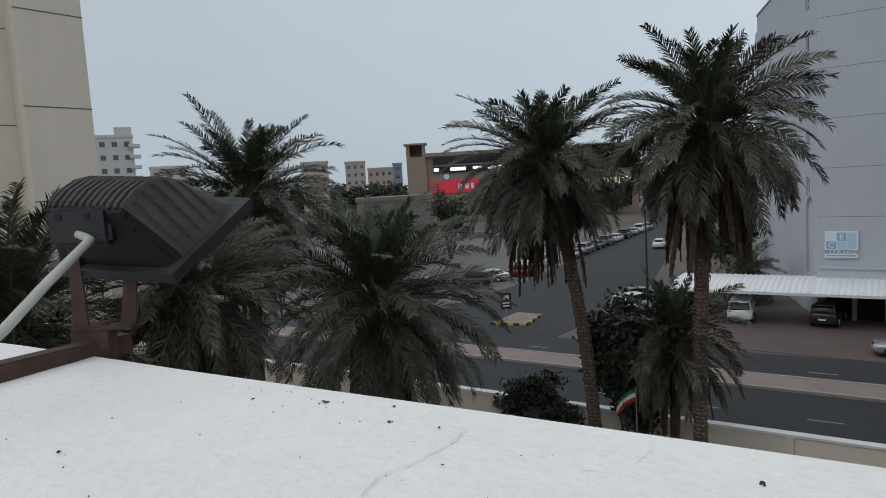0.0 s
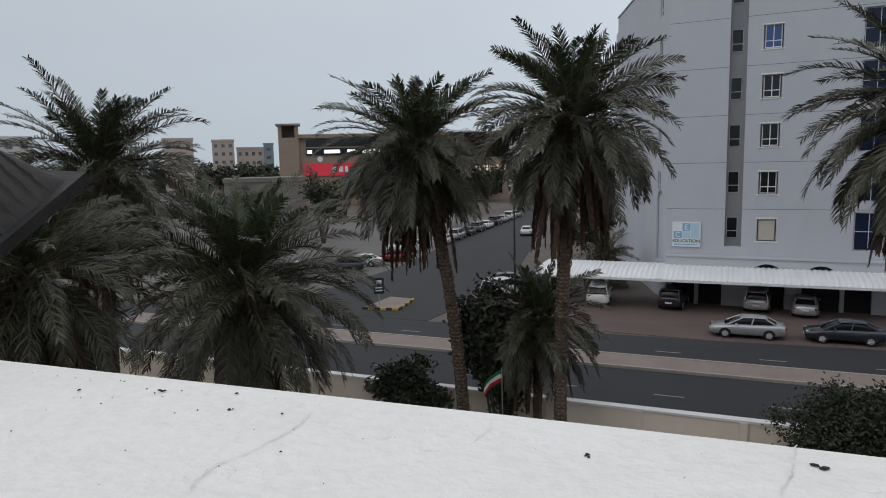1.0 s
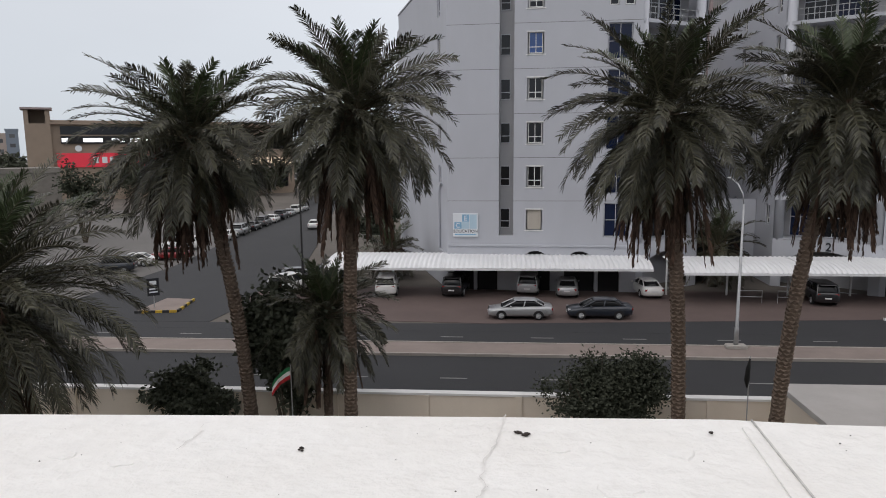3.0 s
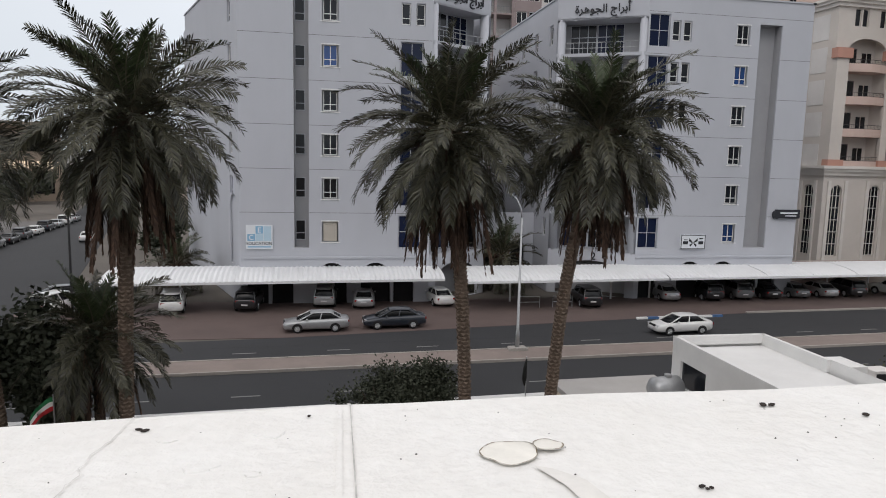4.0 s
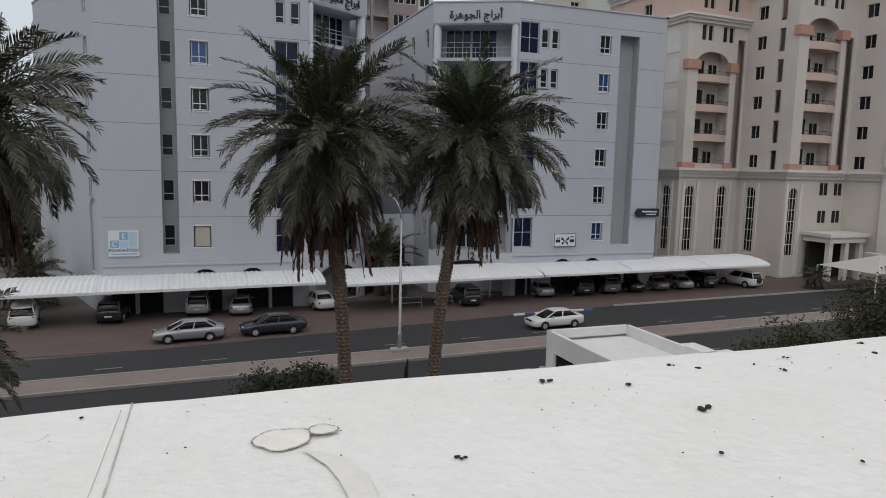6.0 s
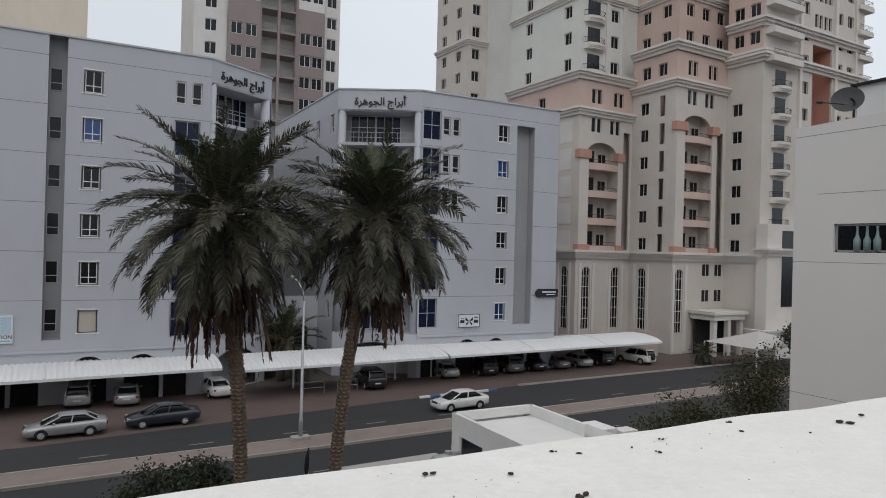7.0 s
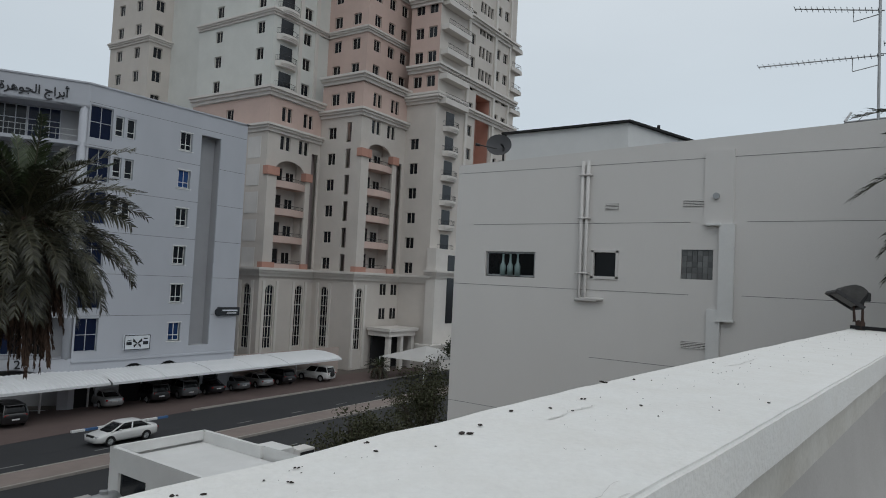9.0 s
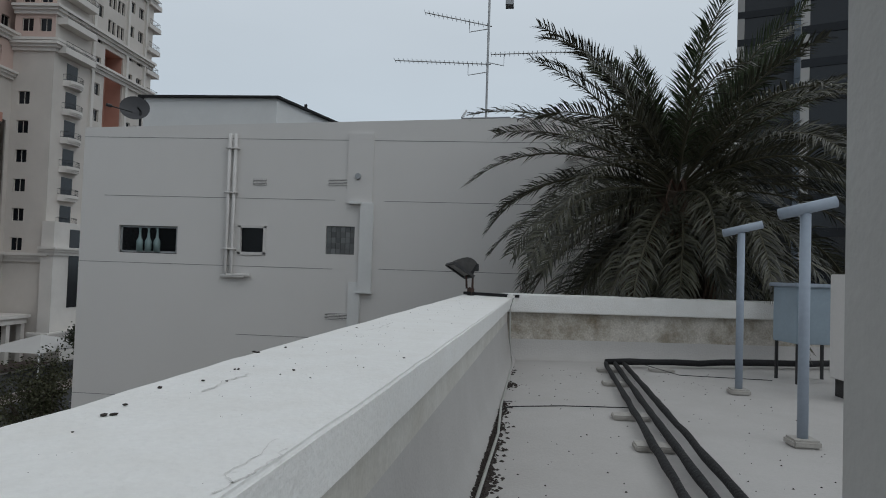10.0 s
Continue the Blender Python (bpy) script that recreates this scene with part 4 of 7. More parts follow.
for k in range(8):
    part("balcony", Shape().box(-28.0, 69.2, 33 + k * 3.4, -25.4, 70, 34.1 + k * 3.4), mat("ochre_render", (0.45, 0.30, 0.13), 0.8, 0.1, 0.3), tw2)
rnd_t = thing("apartment_tower", "small far pale tower with rounded balconies", "building")
part("wall", Shape().box(37, 95, 0, 43, 103, 39).tube([(42.5, 95.5, 0), (42.5, 95.5, 41)], 2.2, 16), M_OFFW, rnd_t)
for k in range(6):
    part("balcony", Shape().tube([(42.5, 95.5, 22 + k * 3.3), (42.5, 95.5, 23.0 + k * 3.3)], 2.6, 16), M_OFFW, rnd_t)

# left neighbour with jointed panels
ln = thing("neighbour_building", "beige panelled building with dark panel joints", "building")
part("wall", Shape().box(-52, -31.4, 0, -37.9, -29.1, 34), M_BEIGE, ln)
part("wall", Shape().box(-52, -32.4, 0, -38.6, -31.4, 34), M_BEIGE, ln)
for z in (2.4, 5.9, 9.4, 12.5, 15.75, 19.0, 22.3):
    part("panel_joint", Shape().box(-37.91, -31.41, z, -37.89, -29.09, z + 0.04), M_JOINT, ln)
    part("panel_joint", Shape().box(-38.61, -32.41, z - 0.6, -38.59, -31.39, z - 0.56), M_JOINT, ln)
part("window", Shape().box(-45.5, -32.43, 9.2, -39.9, -32.38, 12.6), M_GLASS, ln)

# far skyline to the left of the side street
def far_block(label, x, y, w, d, h, mater, rows, cols, cat="building", dark=0.9):
    b = thing("far_building", label, cat)
    ang = math.degrees(math.atan2(y + 42, x + 13)) - 90
    b.matrix_basis = pose(x, y, 0, 0, 0, ang)
    part("wall", Shape().box(-w / 2, 0, 0, w / 2, d, h).box(-w / 2 - 0.2, -0.2, h, w / 2 + 0.2, d, h + 0.8), mater, b)
    k = Shape().box(-w / cols * 0.22, -0.06, 0, w / cols * 0.22, 0.05, h / rows * 0.38).mesh("window", M_FARGL)
    for i in range(cols):
        for j in range(rows):
            o = new("window", k)
            o.parent = b
            o.matrix_basis = pose(-w / 2 + (i + 0.5) * w / cols, 0, (j + 0.3) * h / rows)
    return b


wt = far_block("far white tower with a stack of projecting balconies", -200.7, 61.1, 9.6, 12, 30.0, M_FARW, 8, 3)
for j in range(8):
    part("balcony", Shape().box(3.6, -1.5, 6 + j * 3.0, 6.6, 3, 6.9 + j * 3.0), M_FARW, wt)
part("roof_room", Shape().box(0.2, 1, 30.8, 4.8, 7, 33.0), M_FARW, wt)
far_block("far low white apartment block with roof tanks", -178.5, 63.4, 9.8, 12, 19.8, M_FARW, 6, 3)
far_block("dark building behind the palms", -161.9, 100.7, 8.0, 12, 19.5, M_FARP, 6, 3)
far_block("far pinkish apartment block", -193.2, 152.3, 7.8, 10, 21.0, M_FARP, 7, 3)
far_block("far pale stepped apartment block", -197.3, 173.7, 13, 12, 18.5, M_FARP, 5, 5)
far_block("far dark blue-grey office block", -192.5, 177.3, 3.8, 8, 20.0, M_FARB, 6, 1)
far_block("far low pale building", -270, 160, 30, 12, 17, M_FARW, 4, 7)
far_block("low concrete parking deck", -98, 60.2, 15, 10, 9.0, mat("dusty_deck", (0.2, 0.185, 0.165), 0.9, 0.2, 0.5, 0.3), 1, 1)
far_block("pale building at the end of the side street", -84, 230, 50, 14, 13, M_FARW, 3, 12)
far_block("grey building beyond the side street", -40, 165, 34, 14, 11, M_FARP, 3, 9)

mall = thing("shopping_centre", "tan brick shopping centre with a square corner tower", "building")
mall.matrix_basis = pose(-131.5, 116, 0, 0, 0, 36)
part("tower", Shape().box(-5.6, -1, 0, 0, 5, 19.6).box(-5.6, -1, 19.6, -4.6, 5, 23).box(-1, -1, 19.6, 0, 5, 23).box(-5.6, 4.2, 19.6, 0, 5, 23), M_BRICK, mall)
part("roof", Shape().box(-6.2, -1.6, 23, 0.6, 5.6, 23.5), M_BROWN, mall)
part("wall", Shape().box(0, 0, 0, 62, 26, 20.5).box(-0.2, -1.2, 19.4, 62, 0, 20.0), M_BRICK, mall)
part("window", Shape().box(2, -0.1, 16.9, 27, 0.05, 19.0), M_GLASS, mall)
part("sign_band", Shape().box(2.0, -0.5, 14.6, 26, -0.1, 16.5), M_DARK, mall)
sb = Shape()
for x0, x1 in ((2.2, 3.6), (7, 11.5), (13.6, 16.6), (18, 20.4), (21, 23)):
    sb.box(x0, -0.56, 15.0, x1, -0.5, 16.0)
part("lit_sign", sb, M_SIGNW, mall)
part("banner", Shape().box(0.8, -0.5, 8.6, 27, -0.1, 12.2), M_SIGNR, mall)
bb = Shape()
for x0, x1 in ((9.0, 10.2), (11, 12.2), (12.8, 13.6), (17.5, 19), (20, 21.5), (22.2, 23.4)):
    bb.box(x0, -0.55, 9.6, x1, -0.5, 11.2)
part("sign_bars", bb, M_SIGNP, mall)
part("emblem", Shape().tube([(5.8, -0.3, 13.4), (5.8, 0.1, 13.4)], 0.8, 16), M_SIGNP, mall)
M_SHOP = mat("warm_shop_light", (0.5, 0.45, 0.35), 0.5, 0.1, 1.0, glow=(1.0, 0.8, 0.55, 0.5))
for i in range(26):
    part("lit_window", Shape().box(33 + i * 1.1, -0.12, 8.5 + (i % 3) * 0.2, 33.6 + i * 1.1, 0.0, 10.5), M_SHOP, mall)
part("window", Shape().box(29, -0.1, 13.0, 60, 0.05, 16.4).box(29, -0.1, 2, 60, 0.05, 7.5), M_GLASS, mall)
neon = thing("neon_sign", "small red neon sign on a far roof", "sign")
part("lettering", Shape(pose(-148, 62, 0, 0, 0, 52)).box(-1.6, 0, 17.6, 1.6, 0.3, 19.0), M_NEONR, neon)
part("post", Shape(pose(-148, 62, 0, 0, 0, 52)).box(-0.3, 0.3, 0, 0.3, 0.7, 18.5), M_STEEL, neon)

# ---------------------------------------------------------------- right neighbour wall
NX = 7.05
nb = thing("neighbour_building", "grey-white rendered house wall with small windows and pipes", "building")
N0, N1, NTOP = -28.85, -48.5, 16.55
toU = lambda y: N0 - y
NH = [(toU(-30.12), toU(-32.02), 12.72, 13.56), (toU(-33.95), toU(-34.82), 12.80, 13.62), (toU(-36.67), toU(-37.54), 12.86, 13.70)]
part("wall", Shape().wall((NX, N0), (0, -1), N0 - N1, 0, NTOP, NH, 0.14), M_NWALL, nb)
part("wall", Shape().wall((30, N0), (-1, 0), 30 - NX, 0, NTOP, (), 0.1), M_NWALL, nb)
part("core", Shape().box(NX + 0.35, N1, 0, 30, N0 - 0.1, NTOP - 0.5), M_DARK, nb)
part("parapet", Shape().add([(NX + a, y, z) for y, h in ((N0, 0.03), (N1, 0.66)) for a in (0.001, 0.3) for z in (NTOP - 0.2, NTOP + h)], [(0, 1, 5, 4), (2, 6, 7, 3), (1, 3, 7, 5), (0, 2, 3, 1), (4, 5, 7, 6)]).box(NX + 0.3, N0 - 0.3, NTOP, 30, N0, NTOP + 0.07), M_NWALL, nb)
jn = Shape()
for z, y0, y1 in ((16.28, N0, N1), (14.47, -29.6, -36.9), (14.47, -38.4, N1), (12.41, N0, -36.9), (12.45, -38.3, N1), (10.35, -34.0, -45), (8.35, N0, -36)):
    jn.add([(NX - 0.004, y0, z), (NX - 0.004, y1, z), (NX - 0.004, y1, z + 0.013), (NX - 0.004, y0, z + 0.013)], [(0, 1, 2, 3)])
part("render_joint", jn, M_JOINT, nb)
fr = Shape().box(NX + 0.08, -32.0, 12.74, NX + 0.13, -30.14, 12.79).box(NX + 0.08, -32.0, 13.5, NX + 0.13, -30.14, 13.55).box(NX + 0.08, -30.2, 12.74, NX + 0.13, -30.14, 13.55).box(NX + 0.08, -32.0, 12.74, NX + 0.13, -31.94, 13.55)
w = part("window", fr, M_STEEL, nb)
part("pane", Shape().box(NX + 0.10, -31.95, 12.78, NX + 0.11, -30.18, 13.5), M_CARGL, w)
M_BOT = mat("frosted_bottle_green", (0.22, 0.30, 0.30), 0.3, 0.1, 3.0)
for i, y in enumerate((-30.78, -31.06, -31.34)):
    bt = Shape().tube([(NX + 0.07, y, 12.76), (NX + 0.07, y, 13.08), (NX + 0.07, y, 13.2), (NX + 0.07, y, 13.42), (NX + 0.07, y, 13.48)], [0.1, 0.1, 0.045, 0.03, 0.04], 10)
    tagged(part("bottle", bt, M_BOT, None, smooth=True), "pale green glass bottle standing on the window sill", "bottle", "bottles on the sill")
fr = Shape()
for y0, y1 in ((-33.95, -34.03), (-34.74, -34.82)):
    fr.box(NX - 0.03, y1, 12.78, NX + 0.12, y0, 13.64)
fr.box(NX - 0.03, -34.82, 12.76, NX + 0.12, -33.95, 12.85).box(NX - 0.03, -34.82, 13.58, NX + 0.12, -33.95, 13.66)
w = part("window", fr, M_OFFW, nb)
part("pane", Shape().box(NX + 0.09, -34.76, 12.84, NX + 0.1, -34.0, 13.6), M_CARGL, w)
gb = part("glass_block_window", Shape().box(NX + 0.09, -37.54, 12.86, NX + 0.13, -36.67, 13.70), M_JOINT, nb)
GB = Shape().box(0, -0.135, 0, 0.05, 0, 0.155).mesh("glass_block", mat("glass_block_face", (0.16, 0.165, 0.165), 0.2, 0.1, 4.0, obj=0.3))
for i in range(6):
    for j in range(5):
        o = new("glass_block", GB)
        o.parent = gb
        o.matrix_basis = pose(NX + 0.055, -36.68 - i * 0.144, 12.87 + j * 0.166)
for y0, y1, z0, z1 in ((-36.69, -37.35, 14.93, 15.11), (-34.36, -34.77, 14.89, 15.07), (-36.73, -37.42, 10.92, 11.10)):
    v = part("wall_vent", Shape().box(NX - 0.01, y1, z0, NX + 0.01, y0, z1), M_JOINT, nb)
    for k in range(4):
        part("slat", Shape().box(NX - 0.03, y1, z0 + 0.008 + k * 0.045, NX - 0.008, y0, z0 + 0.034 + k * 0.045), M_NWALL, v)
du = Shape().box(NX - 0.05, -38.05, 14.4, NX + 0.001, -37.27, 16.5)
part("pilaster", du, M_NWALL, nb)
part("duct", Shape().box(NX - 0.14, -38.11, 11.77, NX, -37.71, 14.42).box(NX - 0.1, -37.78, 10.2, NX, -37.42, 12.05).box(NX - 0.17, -37.75, 14.36, NX, -37.36, 14.44).box(NX - 0.17, -38.14, 11.72, NX, -37.66, 11.78), M_WHITE, nb, "white sheet-metal duct", bevel=0.012)
part("vent_cap", Shape().tube([(NX - 0.12, -37.6, 15.2), (NX, -37.6, 15.2)], 0.09, 12), M_STEEL, nb)
pp = Shape()
for y in (-33.62, -33.8):
    pp.tube([(NX - 0.1, y, 16.42), (NX - 0.1, y, 12.22), (NX - 0.1, y - 0.05, 12.14), (NX - 0.1, y - 0.6, 12.14)], 0.055, 10)
for z in (15.95, 14.6, 12.9):
    pp.box(NX - 0.17, -33.9, z, NX, -33.52, z + 0.05)
pp.tube([(NX - 0.1, -33.5, 12.1), (NX - 0.1, -34.2, 12.1)], 0.05, 8)
part("drain_pipe", pp, M_OFFW, nb, "pale painted drain pipes", smooth=True)
rr = thing("roof_room", "pale plastered rooftop room with a dark rough roof edge", "roof room")
part("wall", Shape().prism([(10, -29.0), (10, -33.9), (15, -35.2), (15, -29.0)][::-1], 16.4, 18.3), M_WHITE, rr)
part("roof_edge", Shape().prism([(9.85, -28.85), (9.85, -34.0), (15, -35.4), (15, -28.85)][::-1], 18.3, 18.37), M_RUBBER, rr)
for y in (-33.3, -34.3):
    part("vent_pipe", Shape().tube([(12, y, 18.2), (12, y, 18.6)], 0.06, 8), M_RUBBER, rr)
dish = thing("satellite_dish", "weathered grey satellite dish on the roof edge", "satellite dish")
cd = Shape(pose(8.2, -29.75, 17.5) @ Matrix.Rotation(radians(-62), 4, "Y") @ Matrix.Rotation(radians(25), 4, "X"))
vs, fs = [(0, 0, -0.16)], []
for r in range(1, 6):
    for k in range(24):
        t = 2 * math.pi * k / 24
        q = r / 5 * 0.46
        vs.append((q * math.cos(t), q * math.sin(t), -0.16 + 0.16 * (r / 5) ** 2))
for k in range(24):
    fs.append((0, 1 + k, 1 + (k + 1) % 24))
    for r in range(4):
        fs.append((1 + r * 24 + k, 1 + (r + 1) * 24 + k, 1 + (r + 1) * 24 + (k + 1) % 24, 1 + r * 24 + (k + 1) % 24))
cd.add(vs, fs).add([(x, y, z - 0.02) for x, y, z in vs], [f[::-1] for f in fs])
part("reflector", cd, mat("dull_grey_dish", (0.07, 0.07, 0.075), 0.7, 0.15, 3.0), dish, smooth=True)
part("mount", Shape().tube([(8.3, -29.9, 16.5), (8.3, -29.9, 17.4), (8.1, -29.9, 17.5)], 0.04, 8), M_BLACKM, dish)
part("feed_arm", Shape().tube([(8.0, -29.8, 17.3), (7.6, -29.3, 17.4)], 0.02, 6).tube([(7.62, -29.32, 17.4), (7.5, -29.2, 17.42)], 0.05, 8), M_BLACKM, dish)

# antenna mast
ant = thing("antenna_mast", "thin steel aerial mast with three rooftop antennas", "antenna")
AX, AY = 8.0, -41.3
part("mast", Shape().tube([(AX, AY, 16.6), (AX, AY, 22.2)], 0.035, 8), M_STEEL, ant)
part("base_frame", Shape().tube([(AX, AY + 0.8, 17.0), (AX, AY + 0.75, 17.2), (AX, AY - 0.75, 17.25), (AX, AY - 0.8, 17.0)], 0.025, 6).tube([(AX, AY + 0.75, 17.22), (AX + 0.2, AY + 0.62, 17.5)], 0.03, 6), M_STEEL, ant)
for z, y0, y1, tilt in ((20.3, 2.0, -0.1, -0.45), (18.95, 2.9, -0.1, -0.12), (19.25, -0.1, -3.2, 0.1)):
    s = Shape().tube([(AX, AY + y0, z - tilt * 0.5), (AX, AY + y1, z + tilt * 0.5)], 0.018, 5)
    n = int(abs(y0 - y1) / 0.14)
    for i in range(n):
        t = i / n
        y, zz = AY + y0 + (y1 - y0) * t, z + tilt * (t - 0.5)
        s.tube([(AX - 0.22, y, zz), (AX + 0.22, y, zz)], 0.008, 4)
    s.tube([(AX, AY + (0.6 if y0 > 1 else -0.5), z - 0.05), (AX, AY + (0.6 if y0 > 1 else -0.5), z - 0.4), (AX, AY, z - 0.3)], 0.015, 5)
    part("aerial", s, M_STEEL, ant)
part("grid_aerial", Shape().box(AX - 0.2, AY - 0.75, 20.7, AX + 0.2, AY - 0.5, 21.0), M_STEEL, ant)
part("chimney_cap", Shape().box(7.6, -42.6, 16.6, 7.9, -42.3, 16.85), M_OFFW, nb)

# dark towers far behind the palm, beyond the neighbour
for x, y, w, m, lab in ((75, -73.5, 6.5, M_TOWERG, "far dark glass tower"), (89.3, -83.9, 7, M_FARB, "far tower with white notched edge"), (60.2, -75.6, 7, M_TOWERG, "far dark glass tower with pale ribs")):
    b = thing("glass_tower", lab, "building")
    b.matrix_basis = pose(x, y, 0, 0, 0, math.degrees(math.atan2(y + 42, x + 12.5)) - 90)
    part("wall", Shape().box(-w / 2, 0, 0, w / 2, w, 90), m, b)
    part("floor_band", Shape().box(-w / 2 - 0.05, -0.1, 0, -w / 2 + 0.8, 0, 90), M_FARW, b)
    for k in range(24):
        part("spandrel", Shape().box(-w / 2, -0.12, 3 + k * 3.6, w / 2, 0, 3.9 + k * 3.6), M_GLASS if m is M_TOWERG else M_FARB, b)

# ---------------------------------------------------------------- own roof: parapet, floor, far parapet
PZ, FZ = 12.01, 10.89
OUT = [(-24.0, -41.85), (-12.75, -40.885), (-9.0, -40.925), (0.74, -41.28)]
INN = [(-24.0, -42.6), (-12.75, -41.6), (-9.0, -41.79), (-0.18, -42.225)]


def slab(outer, inner, z0, z1, name, mater, label, cuts=10, rough=0.0):
    """A long slab between two plan lines, cut into short lengths so that its edges run a little uneven."""
    bm = bmesh.new()
    rows = []
    def lerp(line, t):
        n = len(line) - 1
        i = min(int(t * n), n - 1)
        return Vector(line[i]).lerp(Vector(line[i + 1]), t * n - i)
    n = cuts * (len(outer) - 1)
    for i in range(n + 1):
        a, b = lerp(outer, i / n), lerp(inner, i / n)
        w = [noise.noise((i * 0.37, k * 7.1, 3.0)) * rough for k in range(4)]
        rows.append([bm.verts.new((a.x, a.y + w[0], z0)), bm.verts.new((a.x, a.y + w[0], z1 + w[1])), bm.verts.new((b.x, b.y + w[2], z1 + w[3])), bm.verts.new((b.x, b.y + w[2], z0))])
    for p, q in zip(rows, rows[1:]):
        for k in range(4):
            bm.faces.new((p[k], q[k], q[(k + 1) % 4], p[(k + 1) % 4]))
    bm.faces.new(rows[0])
    bm.faces.new(rows[-1][::-1])
    bmesh.ops.recalc_face_normals(bm, faces=bm.faces)
    bmesh.ops.bevel(bm, geom=[e for e in bm.edges if e.calc_face_angle(0) > 0.7], offset=0.012, segments=3, affect="EDGES", clamp_overlap=True)
    me = bpy.data.meshes.new(name)
    bm.to_mesh(me)
    bm.free()
    me.materials.append(mater)
    me.polygons.foreach_set("use_smooth", [False] * len(me.polygons))
    return tagged(new(name, me), label, "parapet", "", "structure")


cap = slab(OUT, INN, PZ - 0.19, PZ, "parapet_cap", M_PAREIN, "wide white painted concrete parapet cap with crumbs and cracks", 30, 0.006)
slab([(x, y - 0.28) for x, y in OUT], [(x, y + 0.07) for x, y in INN], FZ - 0.2, PZ - 0.19, "parapet_wall", M_WEATH, "stained parapet wall under the cap", 10)
slab([(x, y - 0.1) for x, y in OUT], [(x, y - 0.5) for x, y in OUT], 0.0, FZ - 0.2, "facade", M_BEIGE, "beige house front below the parapet", 2)
setting("roof_floor", Shape().prism([(-24, -60), (2.5, -60), (0.1, -41.6), (-12.75, -41.4), (-24, -42.3)], FZ - 0.25, FZ), M_ROOFP, "pale painted roof membrane with stains", "floor")
END = pose(-0.12, -42.2, 0, 0, 0, 8.5)
setting("far_parapet_wall", Shape(END).box(0.1, -18, FZ, 0.45, 0.0, PZ - 0.25), M_DIRTY, "stained peeling parapet wall across the roof end", "wall")
setting("far_parapet_cap", Shape(END).box(-0.02, -18, PZ - 0.26, 0.95, 0.05, PZ + 0.06), M_PAREIN, "white painted cap of the end parapet", "parapet", bevel=0.015)
setting("house_body", Shape().box(-0.1, -60, 0, 0.2, -42.5, FZ - 0.26), M_BEIGE, "beige house end wall", "wall")
setting("house_back", Shape().prism([(-24, -60), (-0.2, -60), (-0.2, -59.7), (-24, -59.7)], 0, FZ - 0.25), M_BEIGE, "beige house rear wall", "wall")
# a sloping cove where the floor meets the parapets
fil = Shape()
COVE = [(0.0, 0.7), (0.03, 0.4), (0.07, 0.18), (0.12, 0.06), (0.18, 0.003)]
far_a, far_b = END @ Vector((0.1, 0.0, FZ)), END @ Vector((0.1, -17.5, FZ))
runs = [(Vector((*a, FZ)), Vector((*b, FZ)), Vector((0, -1, 0))) for a, b in zip([(x, y + 0.07) for x, y in INN], [(x, y + 0.07) for x, y in INN[1:]])]
runs.append((far_a, far_b, Vector((-1.6, -0.24, 0))))
for pa, pb, away in runs:
    tall = 0.52 if away.x else 1.0
    fil.add([p + away * d + Vector((0, 0, h * tall)) for d, h in COVE for p in (pa, pb)], [(2 * k, 2 * k + 1, 2 * k + 3, 2 * k + 2) for k in range(len(COVE) - 1)])
setting("trim", fil, M_ROOFP, "painted sloping cove along the parapet foot", "trim", smooth=True)

# roof access wall close to the camera's end
setting("stair_wall", Shape().box(-10.73, -43.8, FZ, -10.33, -43.195, FZ + 3.2), mat("pale_stucco", (0.42, 0.415, 0.40), 0.85, 0.08, 2.0, 0.2), "pale rendered corner of the stair housing", "wall", bevel=0.02)


